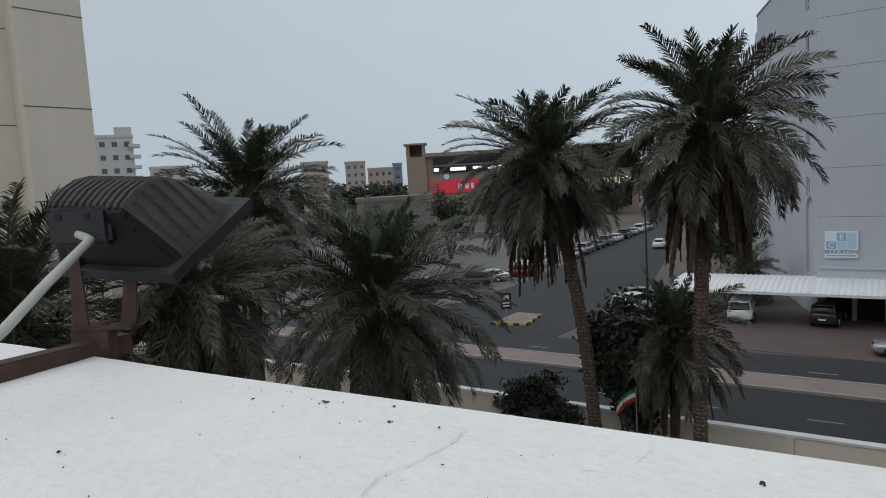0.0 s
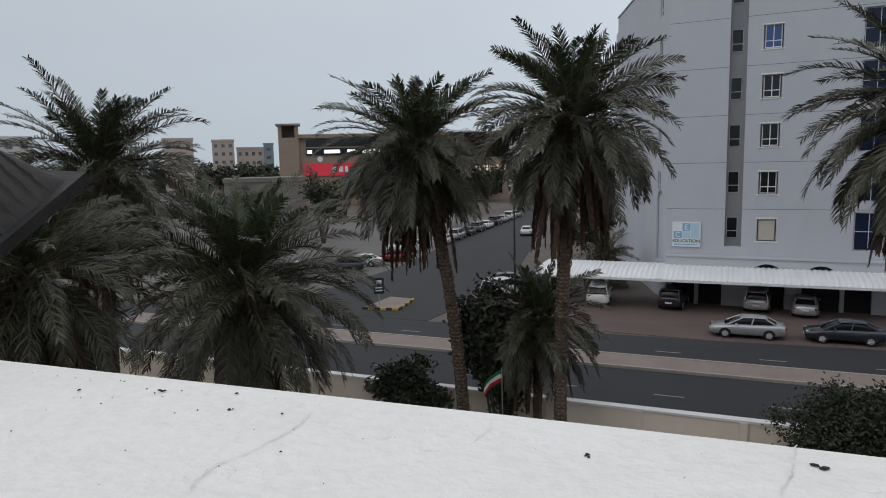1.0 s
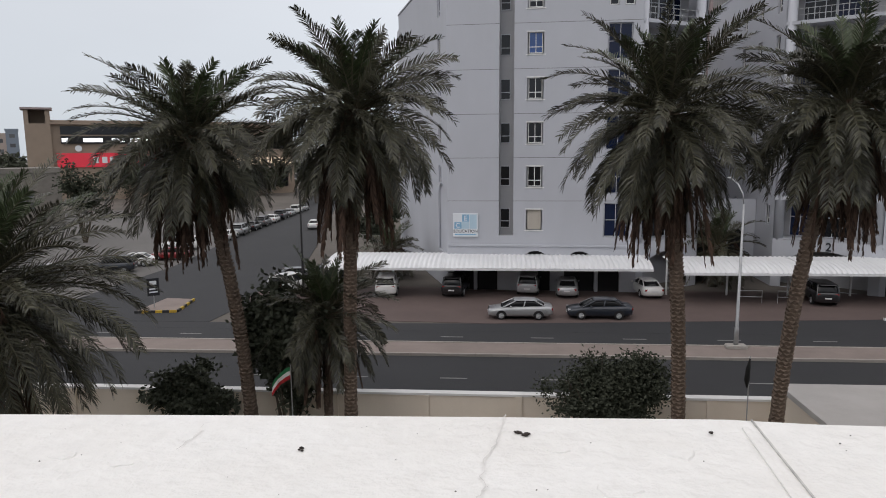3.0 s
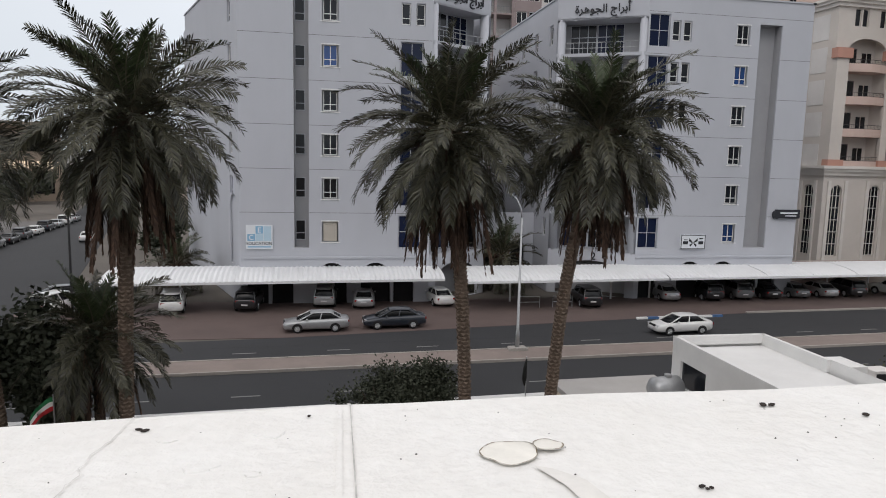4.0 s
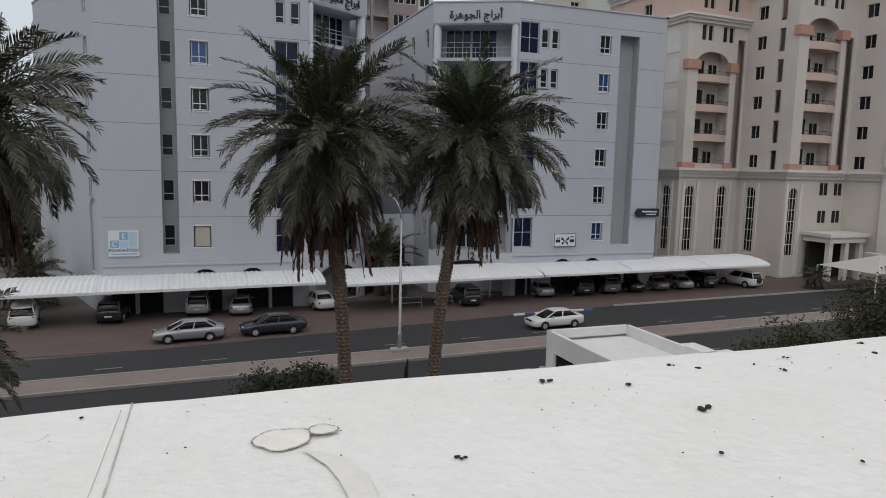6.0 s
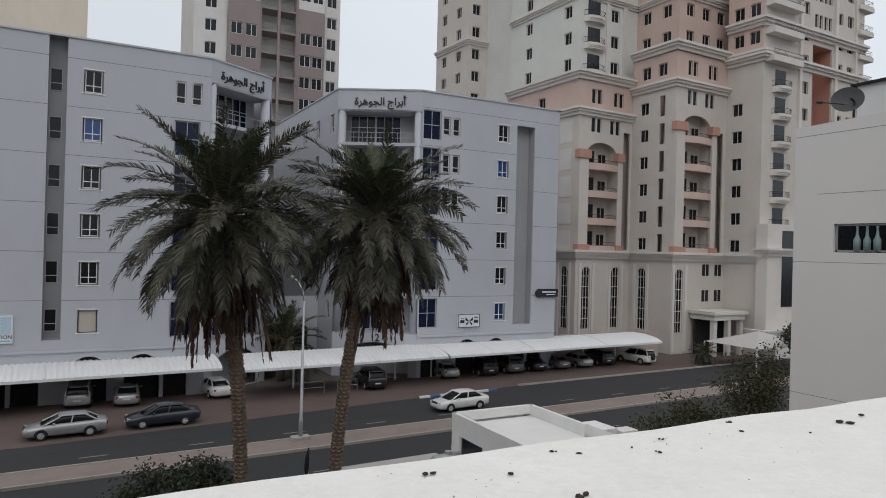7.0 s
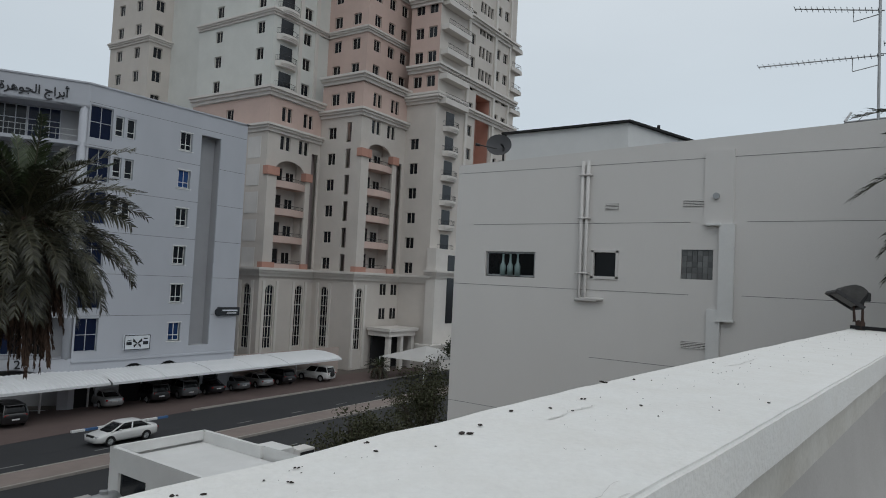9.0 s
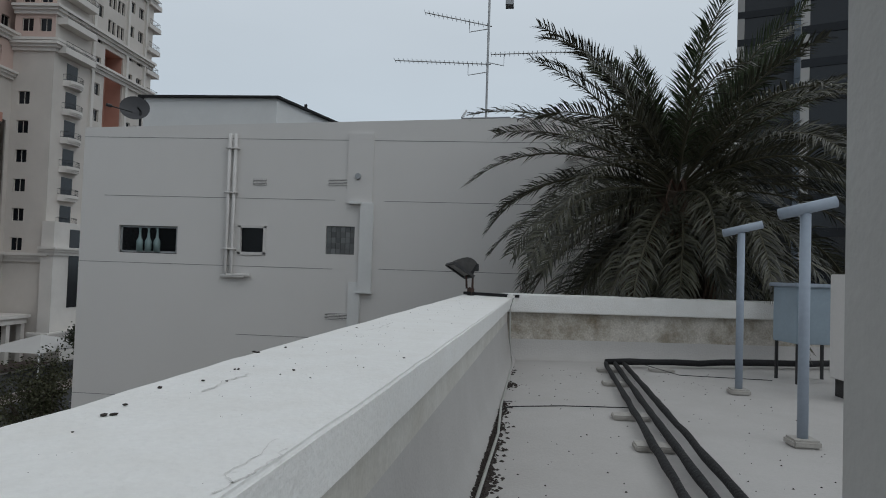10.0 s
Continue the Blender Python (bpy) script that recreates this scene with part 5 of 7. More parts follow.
# ---------------------------------------------------------------- palms
def frond(green, ribs, base, yaw, elev, length, droop, rng, leaf=0.42, n=44, twist=0.0, ahead=(0.6, 1.05), wide=0.021, roll=0.4, sag=0.16):
    """One feather frond: a curved rib with narrow pointed leaflets swept forward on both sides, in a shallow V."""
    p, e = Vector(base), elev
    seg = 14
    pts, dirs = [p.copy()], []
    for i in range(seg):
        d = Vector((math.cos(yaw) * math.cos(e), math.sin(yaw) * math.cos(e), math.sin(e)))
        dirs.append(d)
        p = p + d * (length / seg)
        pts.append(p.copy())
        e = max(e - droop / seg * (0.35 + 1.3 * i / seg), -1.56)
        yaw += twist / seg
    dirs.append(dirs[-1])
    lean_a = rng.gauss(0, roll)
    ribs.tube(pts, [0.034 * (1 - 0.9 * i / seg) + 0.004 for i in range(seg + 1)], 4, False)
    v, f = [], []
    for i in range(n):
        t = 0.13 + 0.87 * (i + rng.random() * 0.6) / n
        k = min(int(t * seg), seg - 1)
        q = pts[k].lerp(pts[k + 1], t * seg - k)
        d = dirs[k]
        side = d.cross(Vector((0, 0, 1)))
        side = side.normalized() if side.length > 0.05 else Vector((math.sin(yaw), -math.cos(yaw), 0))
        up = side.cross(d)
        side, up = side * math.cos(lean_a) + up * math.sin(lean_a), up * math.cos(lean_a) - side * math.sin(lean_a)
        ll = leaf * (0.35 + 0.85 * math.sin(math.pi * min(1, t * 0.8 + 0.16)) ** 0.8)
        for sg in (-1, 1):
            if rng.random() < 0.06:
                continue
            fw = rng.uniform(*ahead) + 0.5 * t
            lk = ll * rng.uniform(0.75, 1.15)
            w = (side * sg + d * fw + up * rng.uniform(0.0, 0.6)).normalized()
            m = q + w * (lk * 0.55)
            tip = q + w * lk + Vector((0, 0, -sag * lk * rng.uniform(0.4, 1.6)))
            hw = d - w * d.dot(w)
            hw = hw.normalized() * wide + up * rng.uniform(-0.006, 0.01)
            b = len(v)
            v += [q - hw * 0.6, q + hw * 0.6, m + hw, tip, m - hw]
            f += [(b, b + 1, b + 2, b + 4), (b + 4, b + 2, b + 3)]
    green.add(v, f)


def palm_meshes(seed, fronds, length, trunk_h, lean, skirt=40, rad=0.27, leaf=0.42, n=44, low=-0.95, high=1.38, wide=0.021):
    rng = random.Random(seed)
    fronds = int(fronds * 1.4)
    tr, gr, yg, rb, dr = Shape(), Shape(), Shape(), Shape(), Shape()
    top = Vector((lean[0], lean[1], trunk_h))
    # trunk: courses of cut leaf bases, each flaring out over the one below
    step, sides = 0.15, 14
    rings = int(trunk_h / step)
    vs, fs = [], []
    for i in range(rings + 1):
        t = i / rings
        c = Vector((lean[0] * t * t, lean[1] * t * t, trunk_h * t))
        r = rad * (1.2 - 0.3 * min(1, t * 6)) * (1 + 0.1 * (t > 0.92))
        for flare, dz in ((0.86, 0.0), (1.1, step * 0.8)):
            for k in range(sides):
                a = 2 * math.pi * (k + 0.5 * (i % 2)) / sides
                odd = 0.05 if k % 2 else -0.05
                vs.append(c + Vector((math.cos(a), math.sin(a), 0)) * r * (flare + (rng.uniform(-0.09, 0.07) if dz else 0.0)) + Vector((0, 0, dz + (odd + rng.uniform(-0.02, 0.02) if dz else 0.0))))
    for i in range(2 * rings + 1):
        for k in range(sides):
            fs.append((i * sides + k, i * sides + (k + 1) % sides, (i + 1) * sides + (k + 1) % sides, (i + 1) * sides + k))
    tr.add(vs, fs)
    # long cut stubs under the crown
    for i in range(46):
        a, z = rng.uniform(0, 6.28), trunk_h - rng.uniform(0.0, 1.5)
        t = z / trunk_h
        c = Vector((lean[0] * t * t, lean[1] * t * t, z))
        o = Vector((math.cos(a), math.sin(a), 0))
        tr.tube([c + o * rad * 0.8, c + o * (rad + 0.12) + Vector((0, 0, 0.18)), c + o * (rad + 0.2) + Vector((0, 0, 0.42))], [0.07, 0.05, 0.035], 5)
    for i in range(fronds):
        t = i / fronds
        el = min(high - (high - low) * t ** 0.9 + rng.gauss(0, 0.13), 1.45)
        yaw = i * 2.39996 + rng.gauss(0, 0.25)
        L = length * rng.uniform(0.82, 1.06) * (0.72 if t < 0.1 else 1.0 - 0.12 * max(0.0, t - 0.7) / 0.3)
        base = top + Vector((math.cos(yaw) * 0.16, math.sin(yaw) * 0.16, 0.3 - 0.6 * t))
        bend = 0.35 + 0.35 * rng.random() + 0.75 * max(0.0, math.cos(el - 0.15)) ** 2
        frond(yg if t < 0.12 else gr, rb, base, yaw, el, L, bend, rng, leaf, n, rng.uniform(-0.5, 0.5), wide=wide, roll=0.5, sag=0.1 + 0.25 * t)
    for i in range(int(skirt * 1.2)):
        yaw = rng.uniform(0, 6.28)
        out = rng.uniform(0.15, 1.0)
        base = top + Vector((math.cos(yaw) * out, math.sin(yaw) * out, -0.35 - 0.8 * out * rng.random()))
        frond(dr, dr, base, yaw, rng.uniform(-1.56, -1.25), length * rng.uniform(0.55, 1.12), rng.uniform(0.05, 0.3), rng, leaf * 0.62, int(n * 0.65), 0.0, (1.6, 3.2), 0.032, 1.2)
    # fruit stalks with spent strands
    for i in range(12):
        yaw = rng.uniform(0, 6.28)
        o = Vector((math.cos(yaw), math.sin(yaw), 0))
        b = top + o * 0.2
        e = b + o * rng.uniform(0.7, 1.1) + Vector((0, 0, -0.3))
        dr.tube([b, b + o * 0.5 + Vector((0, 0, 0.2)), e], [0.03, 0.025, 0.015], 4, False)
        for k in range(14):
            dr.tube([e, e + Vector((rng.gauss(0, 0.1), rng.gauss(0, 0.1), -0.35)), e + Vector((rng.gauss(0, 0.13), rng.gauss(0, 0.13), -rng.uniform(0.5, 0.9)))], 0.007, 3, False)
    return (tr.mesh("trunk", M_BARK), gr.mesh("crown", M_FROND), yg.mesh("young_fronds", M_FRONDY), rb.mesh("frond_ribs", M_RACHIS), dr.mesh("dry_fronds", M_DRY))


def palm(label, x, y, meshes, rz=0.0, scale=1.0):
    p = thing("date_palm", label, "palm tree", pose(x, y, 0, 0, 0, rz), "date palms")
    p.scale = (scale,) * 3
    for me in meshes:
        o = new(me.name, me)
        o.parent = p
    return p


palm("tall date palm with a leaning trunk inside the garden wall", -24.0, -17, palm_meshes(1, 84, 4.2, 12.85, (-2.0, 0.2), 50, 0.28, 0.52, 62))
palm("tall date palm with a straight trunk and full grey-green crown", -19.85, -17, palm_meshes(2, 92, 4.2, 13.75, (0.45, 0.0), 54, 0.27, 0.52, 62))
palm("tall date palm with a brown skirt of dry fronds", -7.2, -17, palm_meshes(3, 92, 4.25, 13.55, (-0.95, 0), 64, 0.28, 0.52, 62))
palm("tall date palm leaning away over the hut", -3.75, -17, palm_meshes(4, 92, 4.15, 13.75, (1.8, 0.3), 60, 0.27, 0.52, 62))
palm("broad bushy date palm close to the house", -29.4, -24.1, palm_meshes(5, 96, 5.0, 8.2, (0.2, 0.0), 24, 0.34, 0.54, 84, wide=0.016))
palm("date palm with upright fronds behind the bushy one", -38.2, -22.5, palm_meshes(6, 84, 4.8, 12.2, (0.3, 0), 34, 0.27, 0.54, 62))
palm("dark date palm close under the parapet", -28.6, -32.0, palm_meshes(7, 70, 3.2, 10.0, (0.2, 0), 60, 0.3, 0.42, 70, wide=0.013))
palm("date palm beside the beige panelled building", -30.0, -35.6, palm_meshes(8, 70, 4.0, 9.8, (0.1, 0), 24, 0.3, 0.5, 76, wide=0.014))
palm("low young date palm by the garden wall", -21.2, -15.6, palm_meshes(9, 60, 3.2, 5.6, (0, 0), 16, 0.2, 0.42, 52))
palm("large date palm beyond the end parapet", 3.6, -46.1, palm_meshes(10, 84, 5.0, 14.5, (0.1, 0), 50, 0.3, 0.56, 92, -0.85, 1.35, 0.014), 40)
YP = palm_meshes(11, 34, 2.2, 1.6, (0, 0), 6, 0.16, 0.36, 28)
for x, y, sc in ((-26.0, 21.5, 1.6), (51.5, 12.2, 0.8), (4.6, 21.5, 2.1)):
    palm("small palm planted by the forecourt", x, y, YP, x * 40 % 360, sc)


# ---------------------------------------------------------------- shrubs and far trees
def shrub(label, x, y, w, d, h, z0, n, seed, mater, leaf=0.13, name="shrub", stems=10, thin=0.0):
    rng = random.Random(seed)
    b = thing(name, label, "tree" if name == "tree" else "shrub", pose(x, y, 0))
    st, lv = Shape(), Shape()
    tips = []
    for i in range(stems):
        a, r = rng.uniform(0, 6.28), rng.uniform(0.15, 0.85)
        tip = Vector((math.cos(a) * w / 2 * r, math.sin(a) * d / 2 * r, h * rng.uniform(0.75, 1.0) * (1 - 0.35 * r * r)))
        mid_p = tip * 0.5 + Vector((rng.uniform(-0.3, 0.3), rng.uniform(-0.3, 0.3), 0.2))
        st.tube([(tip.x * 0.12, tip.y * 0.12, 0), tuple(mid_p), tuple(tip)], [0.07, 0.04, 0.01], 5, False)
        for j in range(5):
            q = mid_p.lerp(tip, rng.random()) + Vector((rng.gauss(0, w * 0.09), rng.gauss(0, d * 0.09), rng.gauss(0, h * 0.06)))
            st.tube([tuple(mid_p.lerp(tip, 0.3)), tuple(q)], [0.02, 0.006], 4, False)
            tips.append(q)
    V, F = [], []
    for i in range(n):
        c = tips[i % len(tips)]
        q = c + Vector((rng.uniform(-1, 1) * rng.random() * w * 0.17, rng.uniform(-1, 1) * rng.random() * d * 0.17, rng.uniform(-1, 1) * rng.random() * h * 0.15))
        if q.z < z0:
            q.z = z0 + rng.random() * 0.4
        u1 = Vector((rng.gauss(0, 1), rng.gauss(0, 1), rng.gauss(0, 0.7))).normalized()
        u2 = u1.cross(Vector((rng.gauss(0, 1), rng.gauss(0, 1), rng.gauss(0, 1)))).normalized()
        L, W = leaf * rng.uniform(0.7, 1.4), leaf * 0.32
        k = len(V)
        V += [q, q + u1 * L * 0.5 + u2 * W, q + u1 * L, q + u1 * L * 0.5 - u2 * W]
        F.append((k, k + 1, k + 2, k + 3))
    lv.add(V, F)
    part("stem", st, M_TWIG, b)
    part("foliage", lv, mater, b)
    return b


shrub("dense dark oleander bush by the garden wall", -22.9, -15.8, 5.2, 2.6, 7.0, 0.5, 15000, 21, M_LEAF, 0.26)
shrub("rounded dark green bush inside the wall", -9.5, -15.7, 5.2, 2.8, 4.4, 0.3, 34000, 22, M_LEAF, 0.14, stems=30)
shrub("low scrub along the garden wall", -27.5, -15.6, 6.0, 2.0, 3.2, 0.3, 9000, 23, M_LEAF, 0.22)
shrub("loose olive-green shrub beyond the hut", 17.5, -15.8, 8.0, 4.0, 4.6, 0.3, 9000, 24, M_OLIVE, 0.17, stems=34)
shrub("tall thin tree over the boundary wall", 25.5, -14.4, 7.0, 5.0, 6.4, 0.3, 6500, 25, M_OLIVE, 0.17, stems=30)
shrub("shrub by the neighbouring house", 20.0, -20.0, 10.0, 4.0, 3.6, 0.2, 9000, 26, M_OLIVE, 0.17, stems=34)
shrub("leafy tree beside the far car park", 58, 4, 6, 5, 6.2, 1.6, 5000, 27, M_LEAFY, 0.3, "tree", 12)
rng = random.Random(5)
for i in range(26):
    t = i / 25
    shrub("distant dark street tree", -205 + 120 * t + rng.uniform(-8, 8), 128 + 66 * (i % 3) * 0.4 + rng.uniform(-8, 12), rng.uniform(14, 20), 12, rng.uniform(9, 14), 3, 700, 60 + i, M_LEAFY, 1.5, "tree", 9)
for i, (x, y, h, w) in enumerate(((-98, 96, 11, 14), (-88, 118, 10, 14), (-74, 104, 9, 11), (-64, 70, 8, 8), (-70, 140, 12, 16), (-33, 52, 7, 7), (-30, 34, 6.5, 6), (-52, 150, 10, 12), (-112, 84, 8, 12), (-62, 112, 9, 10), (-73.5, 43.5, 10.3, 9), (-90, 45, 8.6, 12), (-99, 42, 8.6, 11), (-96, 28, 9.2, 11))):
    shrub("dark street tree by the side road", x, y, w, w * 0.8, h, 2.0, 3500, 90 + i, M_LEAFY, 0.42, "tree", 10)

# ---------------------------------------------------------------- car shelters
def shelter(u0, u1, v0, v1, zf, zb, label):
    """A sheet roof on cantilever posts; ribs run front to back, the front edge bends down."""
    b = thing("car_shelter", label, "car shelter", None, "car shelters")
    n = int((u1 - u0) / 0.4)
    prof = [(v0, zf), (v0 + 0.5, zf + 0.22), (v0 + 1.4, zf + 0.42), (v0 + 2.8, zf + 0.58), (v1, zb)]
    s = Shape(ROAD)
    vs, fs = [], []
    for i in range(n + 1):
        for k in range(2):
            u = u0 + (u1 - u0) * (i + 0.5 * k) / (n + 0.5)
            for v, z in prof:
                vs.append((u, v, z + (0.075 if k else 0.0)))
    m = len(prof)
    for i in range(2 * (n + 1) - 1):
        for j in range(m - 1):
            fs.append((i * m + j, (i + 1) * m + j, (i + 1) * m + j + 1, i * m + j + 1))
    s.add(vs, fs)
    s.add([(x, y, z - 0.03) for x, y, z in vs], [f[::-1] for f in fs])
    part("roof_sheet", s, M_STEELW, b)
    part("front_fascia", Shape(ROAD).box(u0, v0 - 0.05, zf - 0.16, u1, v0, zf + 0.03), M_STEELW, b)
    for i in range(int((u1 - u0) / 5) + 1):
        u = min(u0 + 0.3 + i * 5.0, u1 - 0.2)
        p = Shape(ROAD).tube([(u, v1 - 0.6, 0), (u, v1 - 0.6, zb - 0.25)], 0.09, 8)
        part("post", p, M_STEELW, b)
        part("arm", Shape(ROAD).tube([(u, v1 - 0.6, 1.6), (u, v1 - 2.4, zf + 0.35), (u, v0 + 0.2, zf - 0.02)], 0.05, 6).tube([(u, v1 - 0.6, zb - 0.2), (u, v0 + 0.2, zf + 0.05)], 0.05, 6), M_STEELW, b)
    for i in range(1, int((u1 - u0) / 5)):
        u = u0 + i * 5.0
        part("ridge_strip", Shape(ROAD).tube([(u, v, z + 0.06) for v, z in prof], 0.05, 6), M_STEELW, b)
    return b


shelter(-29.2, -2.0, 13.3, 18.0, 2.62, 3.2, "white corrugated car shelter over parked cars")
shelter(-0.6, 18.2, 11.7, 16.4, 2.62, 3.2, "white corrugated car shelter set forward of its neighbour")
shelter(18.4, 47.0, 11.7, 16.4, 2.62, 3.2, "long white corrugated car shelter at the street end")
# dark back wall of the shelters
setting("forecourt_wall", Shape(ROAD).box(33.5, 16.6, 0, 52, 16.85, 3.3), M_FARP, "grey boundary wall behind the shelter", "wall")


# ---------------------------------------------------------------- cars
def loft(sections, n=18):
    """Skin over cross-sections (x, half width, z low, z high, roundness)."""
    s = Shape()
    vs, fs = [], []
    for x, hw, z0, z1, e in sections:
        c, h = (z0 + z1) / 2, (z1 - z0) / 2
        for k in range(n):
            t = 2 * math.pi * (k + 0.5) / n
            ct, st = math.cos(t), math.sin(t)
            vs.append((x, hw * math.copysign(abs(ct) ** e, ct), c + h * math.copysign(abs(st) ** e, st)))
    for i in range(len(sections) - 1):
        for k in range(n):
            fs.append((i * n + k, (i + 1) * n + k, (i + 1) * n + (k + 1) % n, i * n + (k + 1) % n))
    fs.append(tuple(range(n)))
    fs.append(tuple(range((len(sections) - 1) * n, len(sections) * n))[::-1])
    return s.add(vs, fs)


CARS = {}


def car_master(kind, colour):
    """Meshes of one car, nose towards +x, by kind and paint."""
    if (kind, colour) in CARS:
        return CARS[kind, colour]
    P = PAINT[colour]
    if kind == "sedan":
        L, H, belt, body = 4.75, 1.45, 0.95, [(2.37, 0.55, 0.35, 0.62, 0.5), (2.28, 0.78, 0.24, 0.74, 0.45), (1.9, 0.88, 0.2, 0.82, 0.42), (1.2, 0.9, 0.2, 0.93, 0.42), (0.3, 0.91, 0.2, 0.97, 0.42), (-1.2, 0.91, 0.2, 1.0, 0.42), (-1.9, 0.89, 0.22, 1.03, 0.42), (-2.25, 0.8, 0.28, 1.0, 0.45), (-2.37, 0.62, 0.38, 0.9, 0.5)]
        gl = [(1.3, 0.78), (-1.95, 0.74), (0.3, 0.6), (-1.05, 0.58)]
    else:
        L, H, belt, body = 4.6, 1.78, 1.12, [(2.3, 0.6, 0.4, 0.8, 0.5), (2.2, 0.82, 0.3, 0.98, 0.42), (1.7, 0.92, 0.28, 1.06, 0.4), (1.0, 0.93, 0.28, 1.14, 0.4), (-1.5, 0.93, 0.28, 1.16, 0.4), (-2.1, 0.91, 0.3, 1.16, 0.42), (-2.25, 0.84, 0.36, 1.1, 0.45), (-2.3, 0.7, 0.42, 1.0, 0.5)]
        gl = [(1.1, 0.82), (-2.22, 0.80), (0.35, 0.68), (-1.95, 0.68)]
    parts = [("body", loft(body).mesh("body", P, True), None)]
    (x0, w0), (x1, w1), (x2, w2), (x3, w3) = gl
    z0, z1 = belt - 0.06, H - 0.06
    lo = z0 - 0.3
    g = loft([(x0 + 0.12, w0 * 0.8, lo, z0 + 0.02, 0.55), (x0 * 0.55 + x2 * 0.45, w0 * 0.5 + w2 * 0.5, lo, z0 * 0.45 + z1 * 0.55, 0.5), (x2, w2 + 0.05, lo, z1, 0.5), ((x2 + x3) / 2, w2 + 0.07, lo, z1 + 0.03, 0.5),
              (x3, w3 + 0.05, lo, z1, 0.5), (x1 * 0.5 + x3 * 0.5, w1 * 0.5 + w3 * 0.5, lo, z0 * 0.45 + z1 * 0.55, 0.5), (x1, w1 * 0.85, lo, z0 + 0.04, 0.55)], 20)
    parts.append(("glass", g.mesh("glass", M_CARGL, True), None))
    r = loft([(x2 + 0.16, w2 * 0.8, z1 - 0.05, z1 + 0.01, 0.6), (x2, w2 + 0.02, z1 - 0.06, z1 + 0.05, 0.6), ((x2 + x3) / 2, w2 + 0.03, z1 - 0.05, H + 0.02, 0.6), (x3, w3 + 0.02, z1 - 0.06, z1 + 0.05, 0.6), (x3 - 0.2, w3 * 0.8, z1 - 0.07, z1, 0.6)], 12)
    for sg in (-1, 1):
        for (a, aw, b, bw) in ((x0, w0, x2, w2), (x1, w1, x3, w3), ((x0 + x1) / 2 + 0.1, w0, (x2 + x3) / 2, w2)):
            parts.append(("pillar", Shape().tube([(a, sg * (aw + 0.005), z0), (b, sg * (bw + 0.005), z1)], 0.045, 6).mesh("pillar", P), None))
    parts.append(("roof", r.mesh("roof", P, True), None))
    wr = 0.32 if kind == "sedan" else 0.37
    tyre = Shape().tube([(0, -0.11, 0), (0, -0.08, 0), (0, 0.08, 0), (0, 0.11, 0)], [wr - 0.04, wr, wr, wr - 0.04], 20).mesh("tyre", M_RUBBER)
    rim = Shape().tube([(0, -0.115, 0), (0, -0.10, 0)], wr * 0.62, 14)
    for k in range(5):
        a = 2 * math.pi * k / 5
        rim.tube([(0, -0.12, 0), (math.cos(a) * wr * 0.6, -0.12, math.sin(a) * wr * 0.6)], 0.035, 4)
    rim = rim.mesh("rim", M_CHROME)
    hl = Shape().box(L / 2 - 0.28, -0.15, 0, L / 2 - 0.06, 0.15, 0.13).mesh("headlight", M_LAMPW)
    tl = Shape().box(-L / 2 + 0.02, -0.16, 0, -L / 2 + 0.2, 0.16, 0.16).mesh("tail_light", M_LAMPR)
    pl = Shape().box(-L / 2 - 0.015, -0.25, 0, -L / 2 + 0.05, 0.25, 0.11).mesh("number_plate", M_PLATE)
    pf = Shape().box(L / 2 - 0.05, -0.25, 0, L / 2 + 0.015, 0.25, 0.11).mesh("number_plate", M_PLATE)
    grl = Shape().box(L / 2 - 0.12, -0.42, 0, L / 2 - 0.01, 0.42, 0.16).mesh("grille", M_RUBBER)
    mir = loft([(0.02, 0.02, -0.05, 0.05, 0.8), (0, 0.1, -0.07, 0.07, 0.8), (-0.12, 0.09, -0.06, 0.06, 0.8)], 8).mesh("mirror", P, True)
    arch = Shape()
    for k in range(12):
        a0, a1 = math.pi * k / 12, math.pi * (k + 1) / 12
        arch.add([((wr + 0.07) * math.cos(a0), 0, (wr + 0.07) * math.sin(a0)), ((wr + 0.07) * math.cos(a1), 0, (wr + 0.07) * math.sin(a1)), ((wr - 0.1) * math.cos(a1), 0, (wr - 0.1) * math.sin(a1)), ((wr - 0.1) * math.cos(a0), 0, (wr - 0.1) * math.sin(a0))], [(0, 1, 2, 3)])
    arch = arch.mesh("wheel_arch", M_RUBBER)
    wb = 1.35
    CARS[kind, colour] = (parts, tyre, rim, wr, wb, hl, tl, pl, pf, grl, mir, arch, belt, body)
    return CARS[kind, colour]


